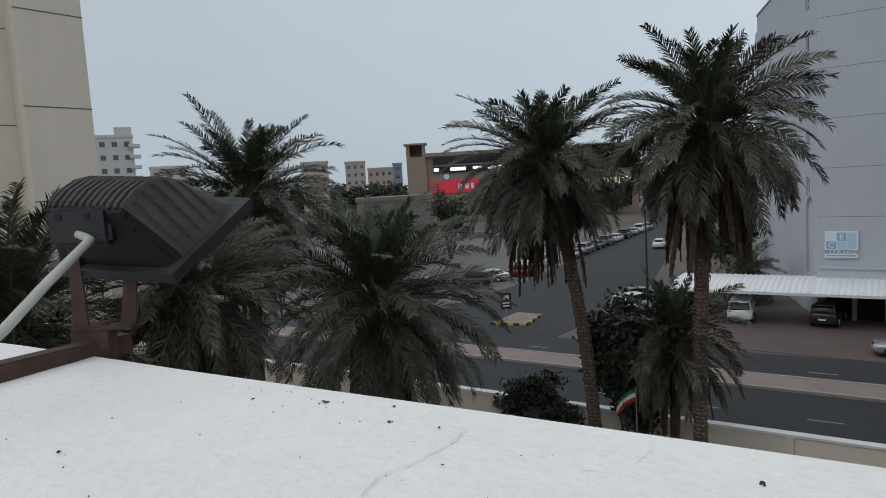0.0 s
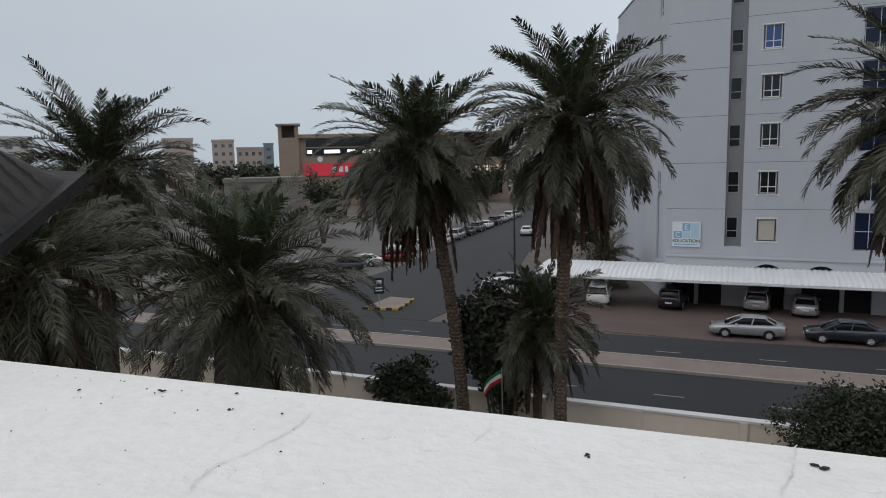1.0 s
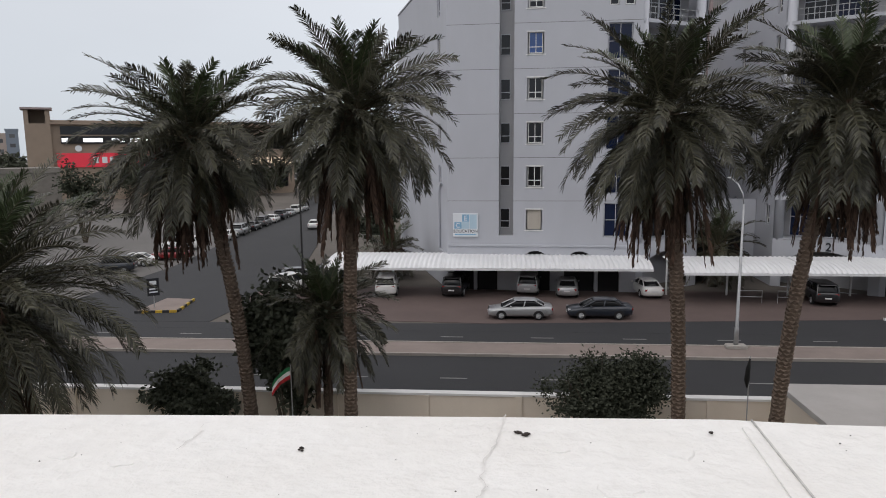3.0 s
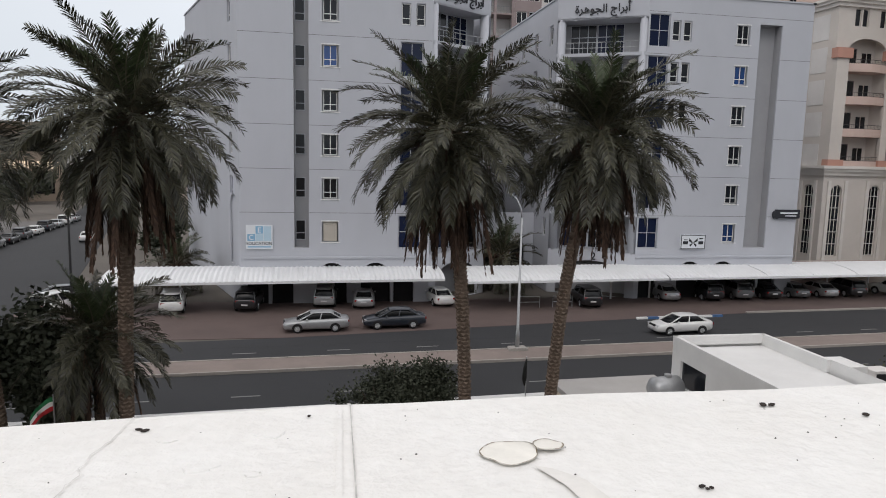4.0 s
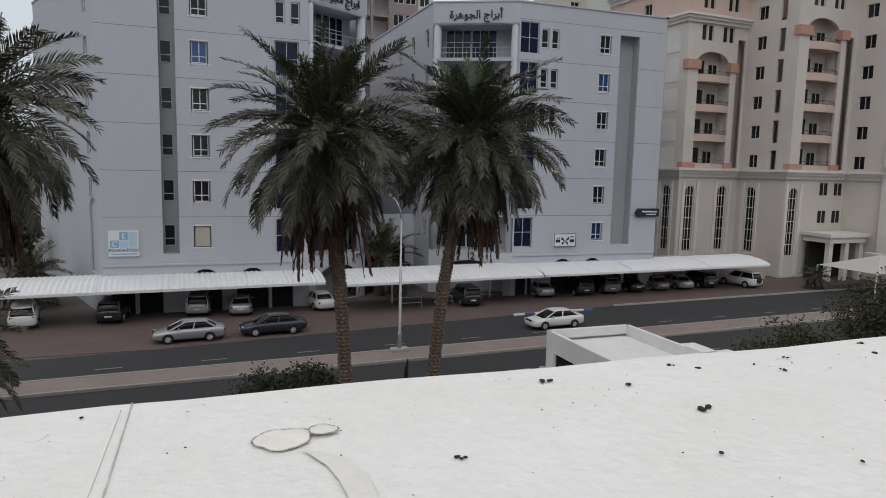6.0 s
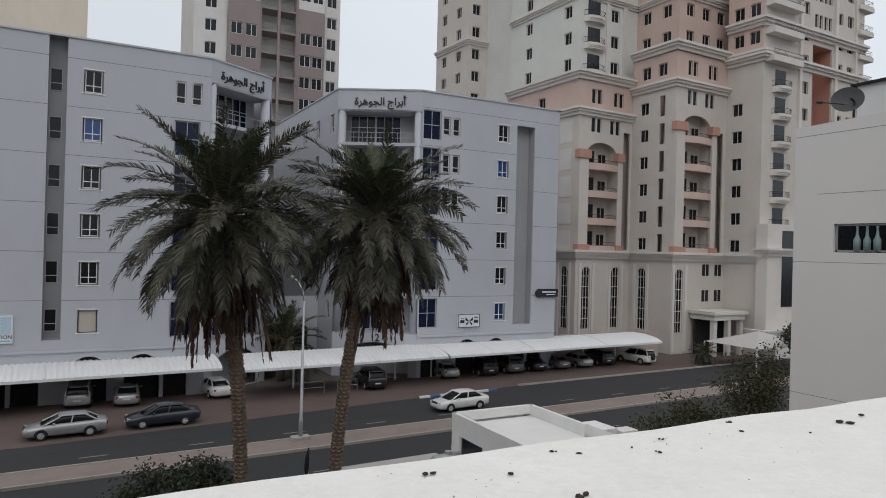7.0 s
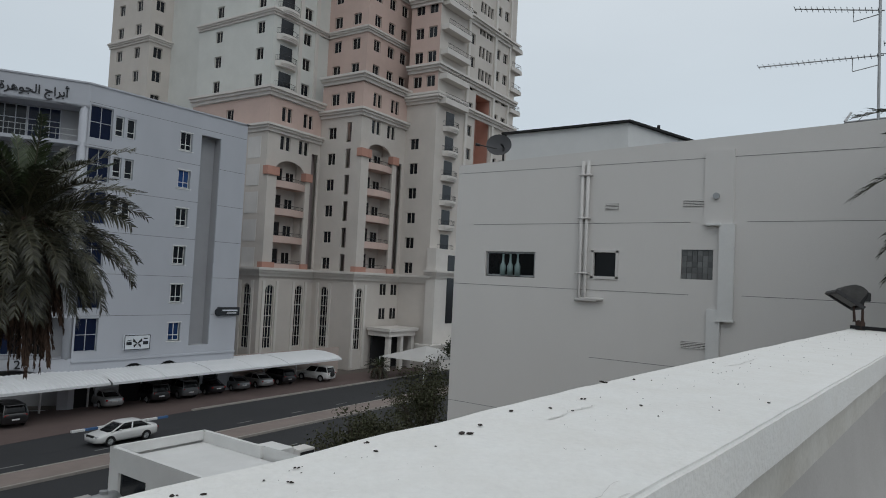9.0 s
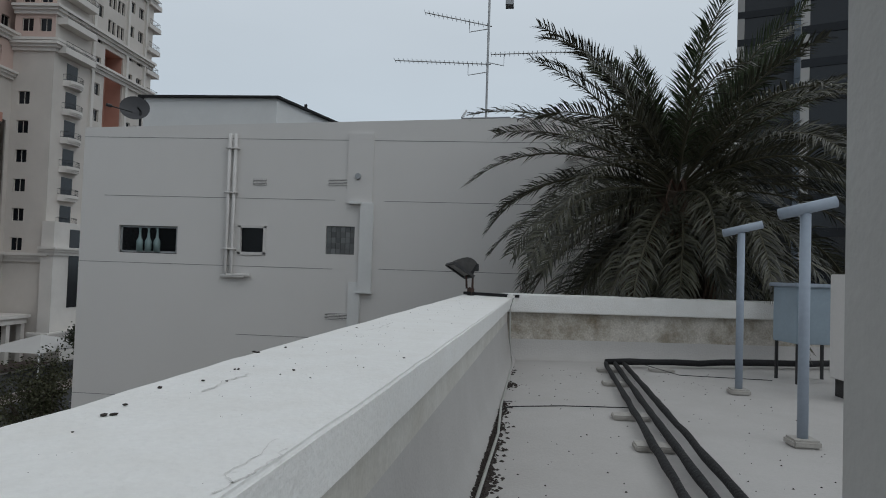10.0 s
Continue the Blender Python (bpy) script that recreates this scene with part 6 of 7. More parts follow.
def car(label, kind, colour, x, y, heading, group="parked cars", spare=False):
    parts, tyre, rim, wr, wb, hl, tl, pl, pf, grl, mir, arch, belt, body = car_master(kind, colour)
    b = thing("car", label, "car", pose(x, y, 0.012, 0, 0, heading), group)
    for n, me, _ in parts:
        o = new(n, me)
        o.parent = b
    hw = 0.9 if kind == "sedan" else 0.92
    for sx in (-1, 1):
        for sy in (-1, 1):
            w = new("wheel")
            w.parent = b
            w.matrix_basis = pose(sx * wb + 0.03, sy * (hw - 0.1), wr, 0, 0, 0 if sy < 0 else 180)
            for n, me in (("tyre", tyre), ("rim", rim)):
                o = new(n, me)
                o.parent = w
            a = new("wheel_arch", arch)
            a.parent = b
            a.matrix_basis = pose(sx * wb + 0.03, sy * (hw + 0.012), wr)
    zl = belt - 0.34
    for sy in (-1, 1):
        for n, me, z, k in (("headlight", hl, zl, 0.58), ("tail_light", tl, belt - 0.24, 0.6)):
            o = new(n, me)
            o.parent = b
            o.matrix_basis = pose(0, sy * k, z)
        o = new("mirror", mir)
        o.parent = b
        o.matrix_basis = pose(0.75, sy * (hw + 0.05), belt + 0.05)
    for n, me, z in (("number_plate", pl, 0.62), ("number_plate", pf, 0.42), ("grille", grl, zl - 0.02)):
        o = new(n, me)
        o.parent = b
        o.matrix_basis = pose(0, 0, z)
    if spare:
        part("spare_wheel", Shape().tube([(-2.3, 0, 0.95), (-2.42, 0, 0.95), (-2.5, 0, 0.95)], [0.36, 0.36, 0.3], 18), M_RUBBER, b)
    return b


SD = math.degrees(SLOPE)
car("silver sedan parked along the forecourt edge", "sedan", "silver", -13.3, 6.95, 180 + SD)
car("black sedan parked along the forecourt edge", "sedan", "navy", -7.5, 7.5, 180 + SD)
# nose-in under the shelters
for lab, k, c, x, y in (("white off-road car parked under the shelter", "suv", "white", -24.9, 14.6), ("black van-like car in the shade of the shelter", "suv", "black", -18.9, 15.1),
                        ("silver off-road car under the shelter", "suv", "silver", -12.6, 16.2), ("silver hatchback under the shelter", "sedan", "silver", -9.3, 15.6),
                        ("white sedan under the shelter", "sedan", "white", -2.7, 15.9), ("black off-road car under the shelter", "suv", "black", 10.6, 14.4),
                        ("silver sedan under the shelter", "sedan", "silver", 19.3, 16.6), ("black off-road car under the long shelter", "suv", "black", 23.6, 16.4),
                        ("dark red car under the long shelter", "suv", "grey", 26.8, 16.6), ("black car under the long shelter", "sedan", "black", 30.0, 16.8),
                        ("grey car under the long shelter", "sedan", "grey", 33.2, 16.9), ("silver car under the long shelter", "sedan", "silver", 36.4, 17.0),
                        ("black off-road car under the long shelter", "suv", "black", 39.6, 17.1)):
    car(lab, k, c, x, y, 90 + (8 if c == "white" else -4))
car("white off-road car with a spare wheel at the forecourt end", "suv", "white", 44.5, 16.0, 100, spare=True)
car("white off-road car with a spare wheel by the side street", "suv", "white", -33.4, 14.2, 68, spare=True)
car("black sedan by the side street", "sedan", "black", -34.4, 18.6, 30)
car("dark sedan turned in by the side street", "sedan", "navy", -31.5, 21.0, 20)
car("white sedan on the far carriageway", "sedan", "white", 14.0, 4.2 - 7.3 * math.tan(math.radians(SD)), 180 + SD, "cars on the road")
rng = random.Random(8)
kinds = ["sedan", "suv"]
cols = ["white", "silver", "black", "grey", "white", "navy", "silver"]
for i in range(9):
    car("car parked along the side street", kinds[i % 2], cols[i % 7], -52.6 - 0.09 * (48 + i * 5.6) + 2.2, 48 + i * 5.6, 97, "cars on the side street")
for lab, k, c, x, y, h in (("dark blue car in the side car park", "suv", "navy", -55.4, 22.0, 195), ("white car in the side car park", "sedan", "white", -55.6, 26.0, 195),
                           ("red car in the side car park", "sedan", "red", -53.6, 30.5, 190), ("white off-road car in the side car park", "suv", "white", -56.5, 38, 190),
                           ("silver car in the side car park", "sedan", "silver", -60.5, 18.5, 200), ("white car driving up the side street", "sedan", "white", -46.5, 62, 100)):
    car(lab, k, c, x, y, h, "cars by the side street")

# ---------------------------------------------------------------- street lamp, signs, island, flags
lamp = thing("street_lamp", "slim grey steel street lamp on a concrete pad in the median", "street lamp")
part("base_pad", Shape().prism([(-0.65, -0.4), (0.65, -0.36), (0.6, 0.36), (-0.6, 0.34)], 0.1, 0.32), M_CONC, lamp, bevel=0.04)
part("pole", Shape().tube([(0, 0, 0.3), (0, 0, 1.4), (0, 0, 1.45), (0, 0, 9.0)], [0.14, 0.13, 0.1, 0.06], 10), M_STEEL, lamp, smooth=True)
part("arm", Shape().tube([(0, 0, 8.9), (-0.05, 0.1, 9.6), (-0.25, 0.5, 10.2), (-0.5, 1.1, 10.5)], 0.045, 8), M_STEEL, lamp, smooth=True)
part("lamp_head", loft([(0.35, 0.05, -0.04, 0.04, 0.7), (0.2, 0.14, -0.06, 0.07, 0.7), (-0.3, 0.13, -0.05, 0.06, 0.7), (-0.4, 0.04, -0.03, 0.03, 0.7)], 10).mesh("lamp_head", M_STEEL, True), M_STEEL, lamp).matrix_basis = pose(-0.55, 1.3, 10.52, 0, 0, 70)
lamp2 = thing("street_lamp", "dark lamp post at the mouth of the side street", "street lamp", pose(-31.8, 12.6, 0))
part("pole", Shape().tube([(0, 0, 0), (0, 0, 9)], [0.12, 0.07], 8), M_BLACKM, lamp2)
isl = setting("traffic_island", Shape().prism([(-43.0, 5.6), (-39.9, 6.2), (-40.6, 10.2), (-43, 10.4)], -0.1, 0.14), M_MEDIAN, "small traffic island with yellow and black kerb", "kerb")
for (a, b) in (((-43.0, 5.6), (-39.9, 6.2)), ((-39.9, 6.2), (-40.6, 10.2))):
    a, b = Vector(a), Vector(b)
    n = 6
    nrm = Vector(((b - a).y, -(b - a).x)).normalized() * 0.16
    for i in range(n):
        p, q = a.lerp(b, i / n), a.lerp(b, (i + 0.98) / n)
        part("kerbstone", Shape().prism([tuple(p + nrm), tuple(q + nrm), tuple(q), tuple(p)], -0.05, 0.2), M_YELP if i % 2 else M_BLKP, isl)
sg = thing("parking_sign", "dark roadside sign board on a post", "sign", pose(-42.2, 7.0, 0.1, 0, 0, 40))
part("post", Shape().tube([(0, 0, 0), (0, 0, 2.2)], 0.04, 6), M_STEEL, sg)
part("board", Shape().box(-0.45, -0.05, 1.0, 0.45, 0.0, 2.4), M_TEXT, sg, bevel=0.01)
part("bar", Shape().box(-0.25, -0.07, 1.9, 0.25, -0.05, 2.2).box(-0.3, -0.07, 1.5, 0.3, -0.05, 1.6).box(-0.3, -0.07, 1.25, 0.3, -0.05, 1.35), M_SIGNP, sg)
for i in range(8):
    u = 13.0 + i * 1.0
    part("kerbstone", Shape(ROAD).box(u, 7.6, 0, u + 0.97, 7.85, 0.16), M_BLUEP if i % 3 == 1 else M_WHITE, median)
setting("forecourt_kerb", Shape(ROAD).box(24, 8.5, -0.1, 88, 8.7, 0.15), M_KERB, "pale kerb along the forecourt", "kerb")


def flag(x, y, z, colours, label, yaw, h=5.2):
    f = thing("flag", label, "flag", pose(x, y, 0, 0, 0, yaw))
    part("pole", Shape().tube([(0, 0, 0), (0, 0, h)], 0.025, 6), M_STEEL, f)
    rows = 14
    for ci, (m, name) in enumerate(colours):
        s = Shape()
        vs, fs = [], []
        for i in range(rows + 1):
            for j in range(4):
                t = (ci + j / 3) / len(colours)
                a = i / rows
                vs.append((-a * 0.75, 0.12 * math.sin(a * 9 + t * 2) * a ** 0.5, h - 0.1 - t * 0.5 - a * a * 0.55 - a * 0.1))
        for i in range(rows):
            for j in range(3):
                fs.append((i * 4 + j, i * 4 + j + 1, (i + 1) * 4 + j + 1, (i + 1) * 4 + j))
        s.add(vs, fs)
        s.add([(x, y + 0.006, z) for x, y, z in vs], [q[::-1] for q in fs])
        part("stripe", s, m, f, name, True)


flag(-22.2, -17.2, 0, ((M_GREEN, "green stripe"), (M_WHITEC, "white stripe"), (M_RED, "red stripe")), "drooping green, white and red flag with black hoist", 10, 4.0)
part("hoist_patch", Shape(pose(-22.2, -17.2, 0, 0, 0, 10)).add([(0.01, -0.03, 3.92), (0.01, -0.03, 3.4), (-0.28, -0.1, 3.42), (-0.28, -0.1, 3.7)], [(0, 1, 2, 3)]), M_BLACKC, bpy.data.objects["flag"])
fl2 = thing("flag", "furled dark flag on a thin pole by the wall", "flag", pose(-4.1, -15.0, 0))
part("pole", Shape().tube([(0, 0, 0), (0, 0, 4.2)], 0.025, 6), M_STEEL, fl2)
part("cloth", Shape().tube([(0, 0, 4.1), (-0.05, 0, 3.7), (-0.07, 0.02, 3.2), (-0.06, 0, 2.9)], [0.03, 0.09, 0.11, 0.03], 8), M_BLACKC, fl2, smooth=True)

# ---------------------------------------------------------------- gatehouse roof and gas tank
hut = thing("gatehouse", "white flat-roofed gatehouse with a low roof parapet", "gatehouse")
HX0, HX1, HY0, HY1, HZ = 2.05, 6.35, -24.5, -16.2, 5.3
part("wall", Shape().wall((HX0, HY1), (0, -1), HY1 - HY0, 0, HZ, [(0.7, 2.6, 3.3, 4.4)], 0.15).wall((HX0, HY0), (1, 0), HX1 - HX0, 0, HZ).wall((HX1, HY0), (0, 1), HY1 - HY0, 0, HZ).wall((HX1, HY1), (-1, 0), HX1 - HX0, 0, HZ), M_WHITE, hut)
part("roof", Shape().box(HX0 + 0.15, HY0, HZ - 0.75, HX1 - 0.15, HY1 - 0.15, HZ - 0.5), M_WHITE, hut)
part("parapet", Shape().box(HX0 - 0.02, HY0, HZ - 0.4, HX0 + 0.16, HY1, HZ).box(HX0, HY1 - 0.16, HZ - 0.4, HX1, HY1 + 0.02, HZ).box(HX1 - 0.16, -20.2, HZ - 0.5, HX1 + 0.02, HY1, HZ), M_WHITE, hut)
w = part("window", Shape().box(HX0 + 0.1, -18.8, 3.3, HX0 + 0.16, -16.9, 4.4), M_STEEL, hut)
part("pane", Shape().box(HX0 + 0.085, -18.75, 3.35, HX0 + 0.1, -16.95, 4.35), M_GLASS, w)
part("side_block", Shape().box(HX1 + 0.02, -20.6, 3.6, HX1 + 1.3, -19.2, 5.1), M_WHITE, hut)
ac = thing("air_conditioner", "white boxed air conditioner with dark grille on the gatehouse", "air conditioner")
part("case", Shape().box(7.7, -20.9, 4.1, 8.6, -20.2, 5.0), M_OFFW, ac, bevel=0.02)
part("grille", Shape().box(7.76, -20.93, 4.2, 8.54, -20.9, 4.9), M_RUBBER, ac)
part("bracket", Shape().box(7.65, -20.8, 0.0, 8.6, -20.3, 4.1), M_OFFW, ac)
tk = thing("gas_tank", "grey horizontal tank with domed ends on saddles", "tank", pose(1.05, -17.6, 3.5, 0, 0, 8) @ Matrix.Diagonal((0.78, 0.78, 0.78, 1)))
part("shell", Shape().tube([(-0.95, 0, 0), (-0.9, 0, 0), (-0.72, 0, 0), (0.72, 0, 0), (0.9, 0, 0), (0.95, 0, 0)], [0.1, 0.42, 0.6, 0.6, 0.42, 0.1], 20), M_STEEL, tk, smooth=True)
part("lid", Shape().tube([(0.1, 0, 0.55), (0.1, 0, 0.72)], 0.2, 14), M_STEEL, tk)
for x in (-0.5, 0.5):
    part("saddle", Shape().box(x - 0.08, -0.5, -1.0, x + 0.08, 0.5, -0.3), M_CONC, tk)
setting("shed_roof", Shape(ROAD).box(-3.2, -19.5, 2.5, 2.0, -13.75, 2.72), M_ROOFP, "flat pale shed roof by the wall", "roof")
setting("shed_wall", Shape(ROAD).box(-3.1, -19.4, 0, 1.9, -13.8, 2.5), M_BEIGE, "beige shed walls below the flat roof", "wall")


# ---------------------------------------------------------------- signs and lettering
def words(body, size, m, mater, parent, name="lettering", depth=0.03, label=""):
    c = bpy.data.curves.new(name, "FONT")
    c.body, c.size, c.extrude, c.align_x = body, size, depth, "CENTER"
    c.offset = 0.012 * size
    ob = bpy.data.objects.new(name, c)
    scene.collection.objects.link(ob)
    bpy.context.view_layer.update()
    me = bpy.data.meshes.new_from_object(ob.evaluated_get(bpy.context.evaluated_depsgraph_get()))
    bpy.data.objects.remove(ob)
    me.materials.clear()
    me.materials.append(mater)
    o = new(name, me)
    o.parent = parent
    o.matrix_basis = m
    if label:
        o["label"] = label
    return o


NAME_AR = "\uFE93\uFEAE\uFEEB\uFEEE\uFEA0\uFEDF\uFE8D \uFE9D\uFE8D\uFEAE\uFE91\uFE83"
angB, angA = math.degrees(math.atan2(-4.05, 7.2)), math.degrees(math.atan2(3.75, 5.9))
words(NAME_AR, 1.0, pose(*along((9.0, 20.5), (7.2, -4.05), 4.1, -0.05), 26.55, 90, 0, angB), M_TEXT, offB, "lettering", 0.06, "dark raised Arabic lettering")
words(NAME_AR, 1.0, pose(*along((-3.5, 16.45), (5.9, 3.75), 3.5, -0.05), 26.55, 90, 0, angA), M_TEXT, offA, "lettering", 0.06, "dark raised Arabic lettering")
words("2", 1.0, pose(*along((9.0, 20.5), (7.2, -4.05), 4.4, -0.04), 3.5, 90, 0, angB), M_TEXT, offB, "numeral", 0.03)

sA = thing("wall_sign", "pale square education sign with blue tiles on the office wall", "sign", pose(-18.15, 16.3, 4.8))
part("panel", Shape().box(-1.1, -0.05, 0, 1.1, 0.14, 2.05), M_SIGNP, sA, bevel=0.015)
part("tile", Shape().box(-0.3, -0.062, 1.32, 0.32, -0.05, 1.95), M_SIGNB, sA)
part("tile", Shape().box(-0.98, -0.062, 0.7, -0.34, -0.05, 1.28), M_SIGNB, sA)
part("tile", Shape().box(0.36, -0.062, 0.7, 0.98, -0.05, 1.95), M_SIGNL, sA)
part("tile", Shape().box(-0.3, -0.062, 0.7, 0.32, -0.05, 1.28), M_SIGNL, sA)
words("E", 0.62, pose(0.01, -0.066, 1.42, 90), M_SIGNP, sA, "letter", 0.004)
words("C", 0.58, pose(-0.66, -0.066, 0.8, 90), M_SIGNP, sA, "letter", 0.004)
words("EDUCATION", 0.37, pose(0, -0.056, 0.36, 90), M_TEXT, sA, "lettering", 0.004)
part("bar", Shape().box(-0.95, -0.06, 0.14, 0.95, -0.05, 0.24), M_SIGNB, sA)

sB = thing("wall_sign", "white shop sign with a dark butterfly shape", "sign", pose(21.95, 16.3, 4.8))
part("panel", Shape().box(-1.25, -0.08, 0, 1.25, 0.14, 1.35), M_SIGNP, sB, bevel=0.02)
part("border", Shape().box(-1.25, -0.1, 0, 1.25, -0.08, 0.06).box(-1.25, -0.1, 1.29, 1.25, -0.08, 1.35).box(-1.25, -0.1, 0.06, -1.19, -0.08, 1.29).box(1.19, -0.1, 0.06, 1.25, -0.08, 1.29), M_TEXT, sB)
bf = Shape()
for sx in (-1, 1):
    bf.add([(0, -0.1, 0.62), (sx * 0.42, -0.1, 1.05), (sx * 0.46, -0.1, 0.75), (sx * 0.12, -0.1, 0.6)], [(0, 1, 2, 3)])
    bf.add([(0, -0.1, 0.58), (sx * 0.14, -0.1, 0.56), (sx * 0.38, -0.1, 0.4), (sx * 0.3, -0.1, 0.18)], [(0, 1, 2, 3)])
part("emblem", bf, M_TEXT, sB)
for x0, x1, z0, z1 in ((-1.05, -0.55, 0.45, 0.75), (-0.95, -0.6, 0.85, 0.92), (0.55, 1.05, 0.45, 0.75), (0.6, 1.0, 0.95, 1.05)):
    part("bar", Shape().box(x0, -0.1, z0, x1, -0.08, z1), M_TEXT, sB)
sC = thing("wall_sign", "dark projecting shop sign with pale script bars", "sign", pose(31.8, 16.3, 7.65))
part("panel", Shape().prism([(-1.3, -0.1), (1.3, -0.1), (1.3, 0.14), (-1.3, 0.14)], 0.15, 1.0).tube([(-1.2, -0.12, 0.5), (-1.2, 0.1, 0.5)], 0.42, 14), M_TEXT, sC)
part("bar", Shape().box(-0.9, -0.12, 0.6, 1.0, -0.1, 0.75), M_SIGNP, sC)
part("bar", Shape().box(-0.3, -0.12, 0.35, 0.9, -0.1, 0.45), M_SIGNP, sC)


# ---------------------------------------------------------------- floodlights on the parapet
def floodlight(shift, label, metal, bar_end, size=1.0):
    """A ribbed floodlight whose glass looks down towards the street, on a U-bracket and a flat steel arm."""
    root = Matrix.Translation((-15.03, -40.975, 12.01))
    T = Matrix.Translation(shift) @ root @ Matrix.Scale(size, 4) @ root.inverted()
    fl = thing("floodlight", label, "floodlight", None, "parapet floodlights")
    R, A, U = Vector((0.815, 0.577, 0.0)), Vector((-0.579, 0.815, 0.0)), Vector((0, 0, 1))
    e1 = R * 0.35 - A * 0.085 - U * 0.026
    e2 = R * 0.14 + A * 0.21 + U * 0.165
    nrm = e1.cross(e2).normalized()
    if nrm.z < 0:
        nrm = -nrm
    o = Vector((-15.085, -40.985, 12.285)) - R * 0.062
    offs = [(0, 0.0), (0.03, 0.05), (0.07, 0.12), (0.12, 0.165), (0.2, 0.182), (0.34, 0.192), (0.5, 0.19), (0.66, 0.17), (0.8, 0.13), (0.9, 0.085), (0.97, 0.03), (1.0, 0.0)]

    def depth_at(q):
        for (a, x), (b, y) in zip(offs, offs[1:]):
            if q <= b:
                return x + (y - x) * (q - a) / (b - a)
        return 0.0
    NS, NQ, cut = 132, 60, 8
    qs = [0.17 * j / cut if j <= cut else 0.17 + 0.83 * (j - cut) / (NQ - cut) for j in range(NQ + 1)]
    vs = []
    for i in range(NS + 1):
        s = i / NS
        end = min(1.0, s / 0.05, (1 - s) / 0.3)
        env = end ** (0.5 if s < 0.5 else 0.85)
        for q in qs:
            d = depth_at(q) * env
            # narrow cooling grooves across the top and down the sloping end
            if 0.07 < s < 0.68 and 0.16 < q < 0.94 and (s * 17.0) % 1.0 < 0.34:
                d -= 0.011
            if s >= 0.72 and 0.1 < q < 0.8 and ((q * 8.0 + s * 1.5) % 1.0) < 0.3:
                d -= 0.011 * min(1.0, (1 - s) / 0.06)
            vs.append(T @ (o + e1 * s + e2 * q + nrm * d))
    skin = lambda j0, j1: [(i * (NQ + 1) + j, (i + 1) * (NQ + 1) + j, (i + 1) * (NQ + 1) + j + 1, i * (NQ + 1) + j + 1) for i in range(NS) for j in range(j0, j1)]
    # dust on the upper housing; the upright back has its shade painted in
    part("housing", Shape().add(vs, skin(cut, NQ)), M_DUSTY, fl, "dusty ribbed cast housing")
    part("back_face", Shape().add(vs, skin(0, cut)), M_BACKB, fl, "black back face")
    u1, u2 = e1.normalized(), e2.normalized()
    rim = Shape()
    B = Matrix((u1, u2, nrm)).transposed().to_4x4()
    B = Matrix.Scale(size, 4) @ B
    B.translation = T @ o
    rim = Shape(B)
    a, b = e1.length, e2.length
    for x0, y0, x1, y1 in ((-0.02, -0.02, a + 0.02, 0.012), (-0.02, b - 0.012, a + 0.02, b + 0.02), (-0.02, 0.012, 0.012, b - 0.012), (a - 0.012, 0.012, a + 0.02, b - 0.012)):
        rim.box(x0, y0, -0.028, x1, y1, 0.008)
    part("rim", rim, metal, fl, bevel=0.004)
    part("glass", Shape(B).box(0.0, 0.0, -0.016, a, b, -0.008), M_CARGL, fl)
    # gear box at the back with two screws
    c = o + e1 * 0.40 + e2 * 0.06 + nrm * 0.125
    gb = part("junction_box", Shape(T @ Matrix.Translation(c) @ Matrix((R, A, U)).transposed().to_4x4()).box(-0.09, -0.03, -0.045, 0.075, 0.03, 0.06), metal, fl, bevel=0.012)
    for x in (-0.055, 0.02):
        part("screw", Shape(T @ Matrix.Translation(c) @ Matrix((R, A, U)).transposed().to_4x4()).tube([(x, -0.036, 0.035), (x, -0.028, 0.035)], 0.009, 8), M_RUBBER, gb)
    T = T @ Matrix.Translation((-0.018, -0.012, 0))
    for p0, p1 in (((-15.05, -41.0, 12.34), (-15.05, -41.0, 12.112)), ((-14.93, -40.90, 12.33), (-14.955, -40.915, 12.112))):
        leg = Shape(T)
        d = Vector((0.815, 0.577, 0)) * 0.021
        w = Vector((-0.579, 0.815, 0)) * 0.005
        P0, P1 = Vector(p0), Vector(p1)
        leg.add([P1 - d - w, P1 + d - w, P1 + d + w, P1 - d + w, P0 - d * 0.7 - w, P0 + d * 0.7 - w, P0 + d * 0.7 + w, P0 - d * 0.7 + w], [(3, 2, 1, 0), (4, 5, 6, 7), (0, 1, 5, 4), (1, 2, 6, 5), (2, 3, 7, 6), (3, 0, 4, 7)])
        part("bracket_leg", leg, M_RUST, fl)
    fr = T @ Matrix.Translation((-15.005, -40.96, 12.1)) @ pose(0, 0, 0, 0, 0, 35.3)
    part("bracket_plate", Shape(fr).box(-0.085, -0.02, 0.0, 0.085, 0.02, 0.012).tube([(0, 0, 0.012), (0, 0, 0.022)], 0.014, 6), M_RUST, fl)
    part("foot", Shape(T @ Matrix.Translation((-15.03, -40.975, 12.0)) @ pose(0, 0, 0, 0, 0, 35.3)).box(-0.06, -0.025, 0.01, 0.05, 0.025, 0.1), M_RUST, fl, bevel=0.004)
    s0, s1 = T @ Vector((-15.04, -40.93, 12.04)), Vector(bar_end)
    d = (s1 - s0).normalized()
    s0 = s0 - d * 0.05 * size
    w = Vector((-d.y, d.x, 0)) * 0.03
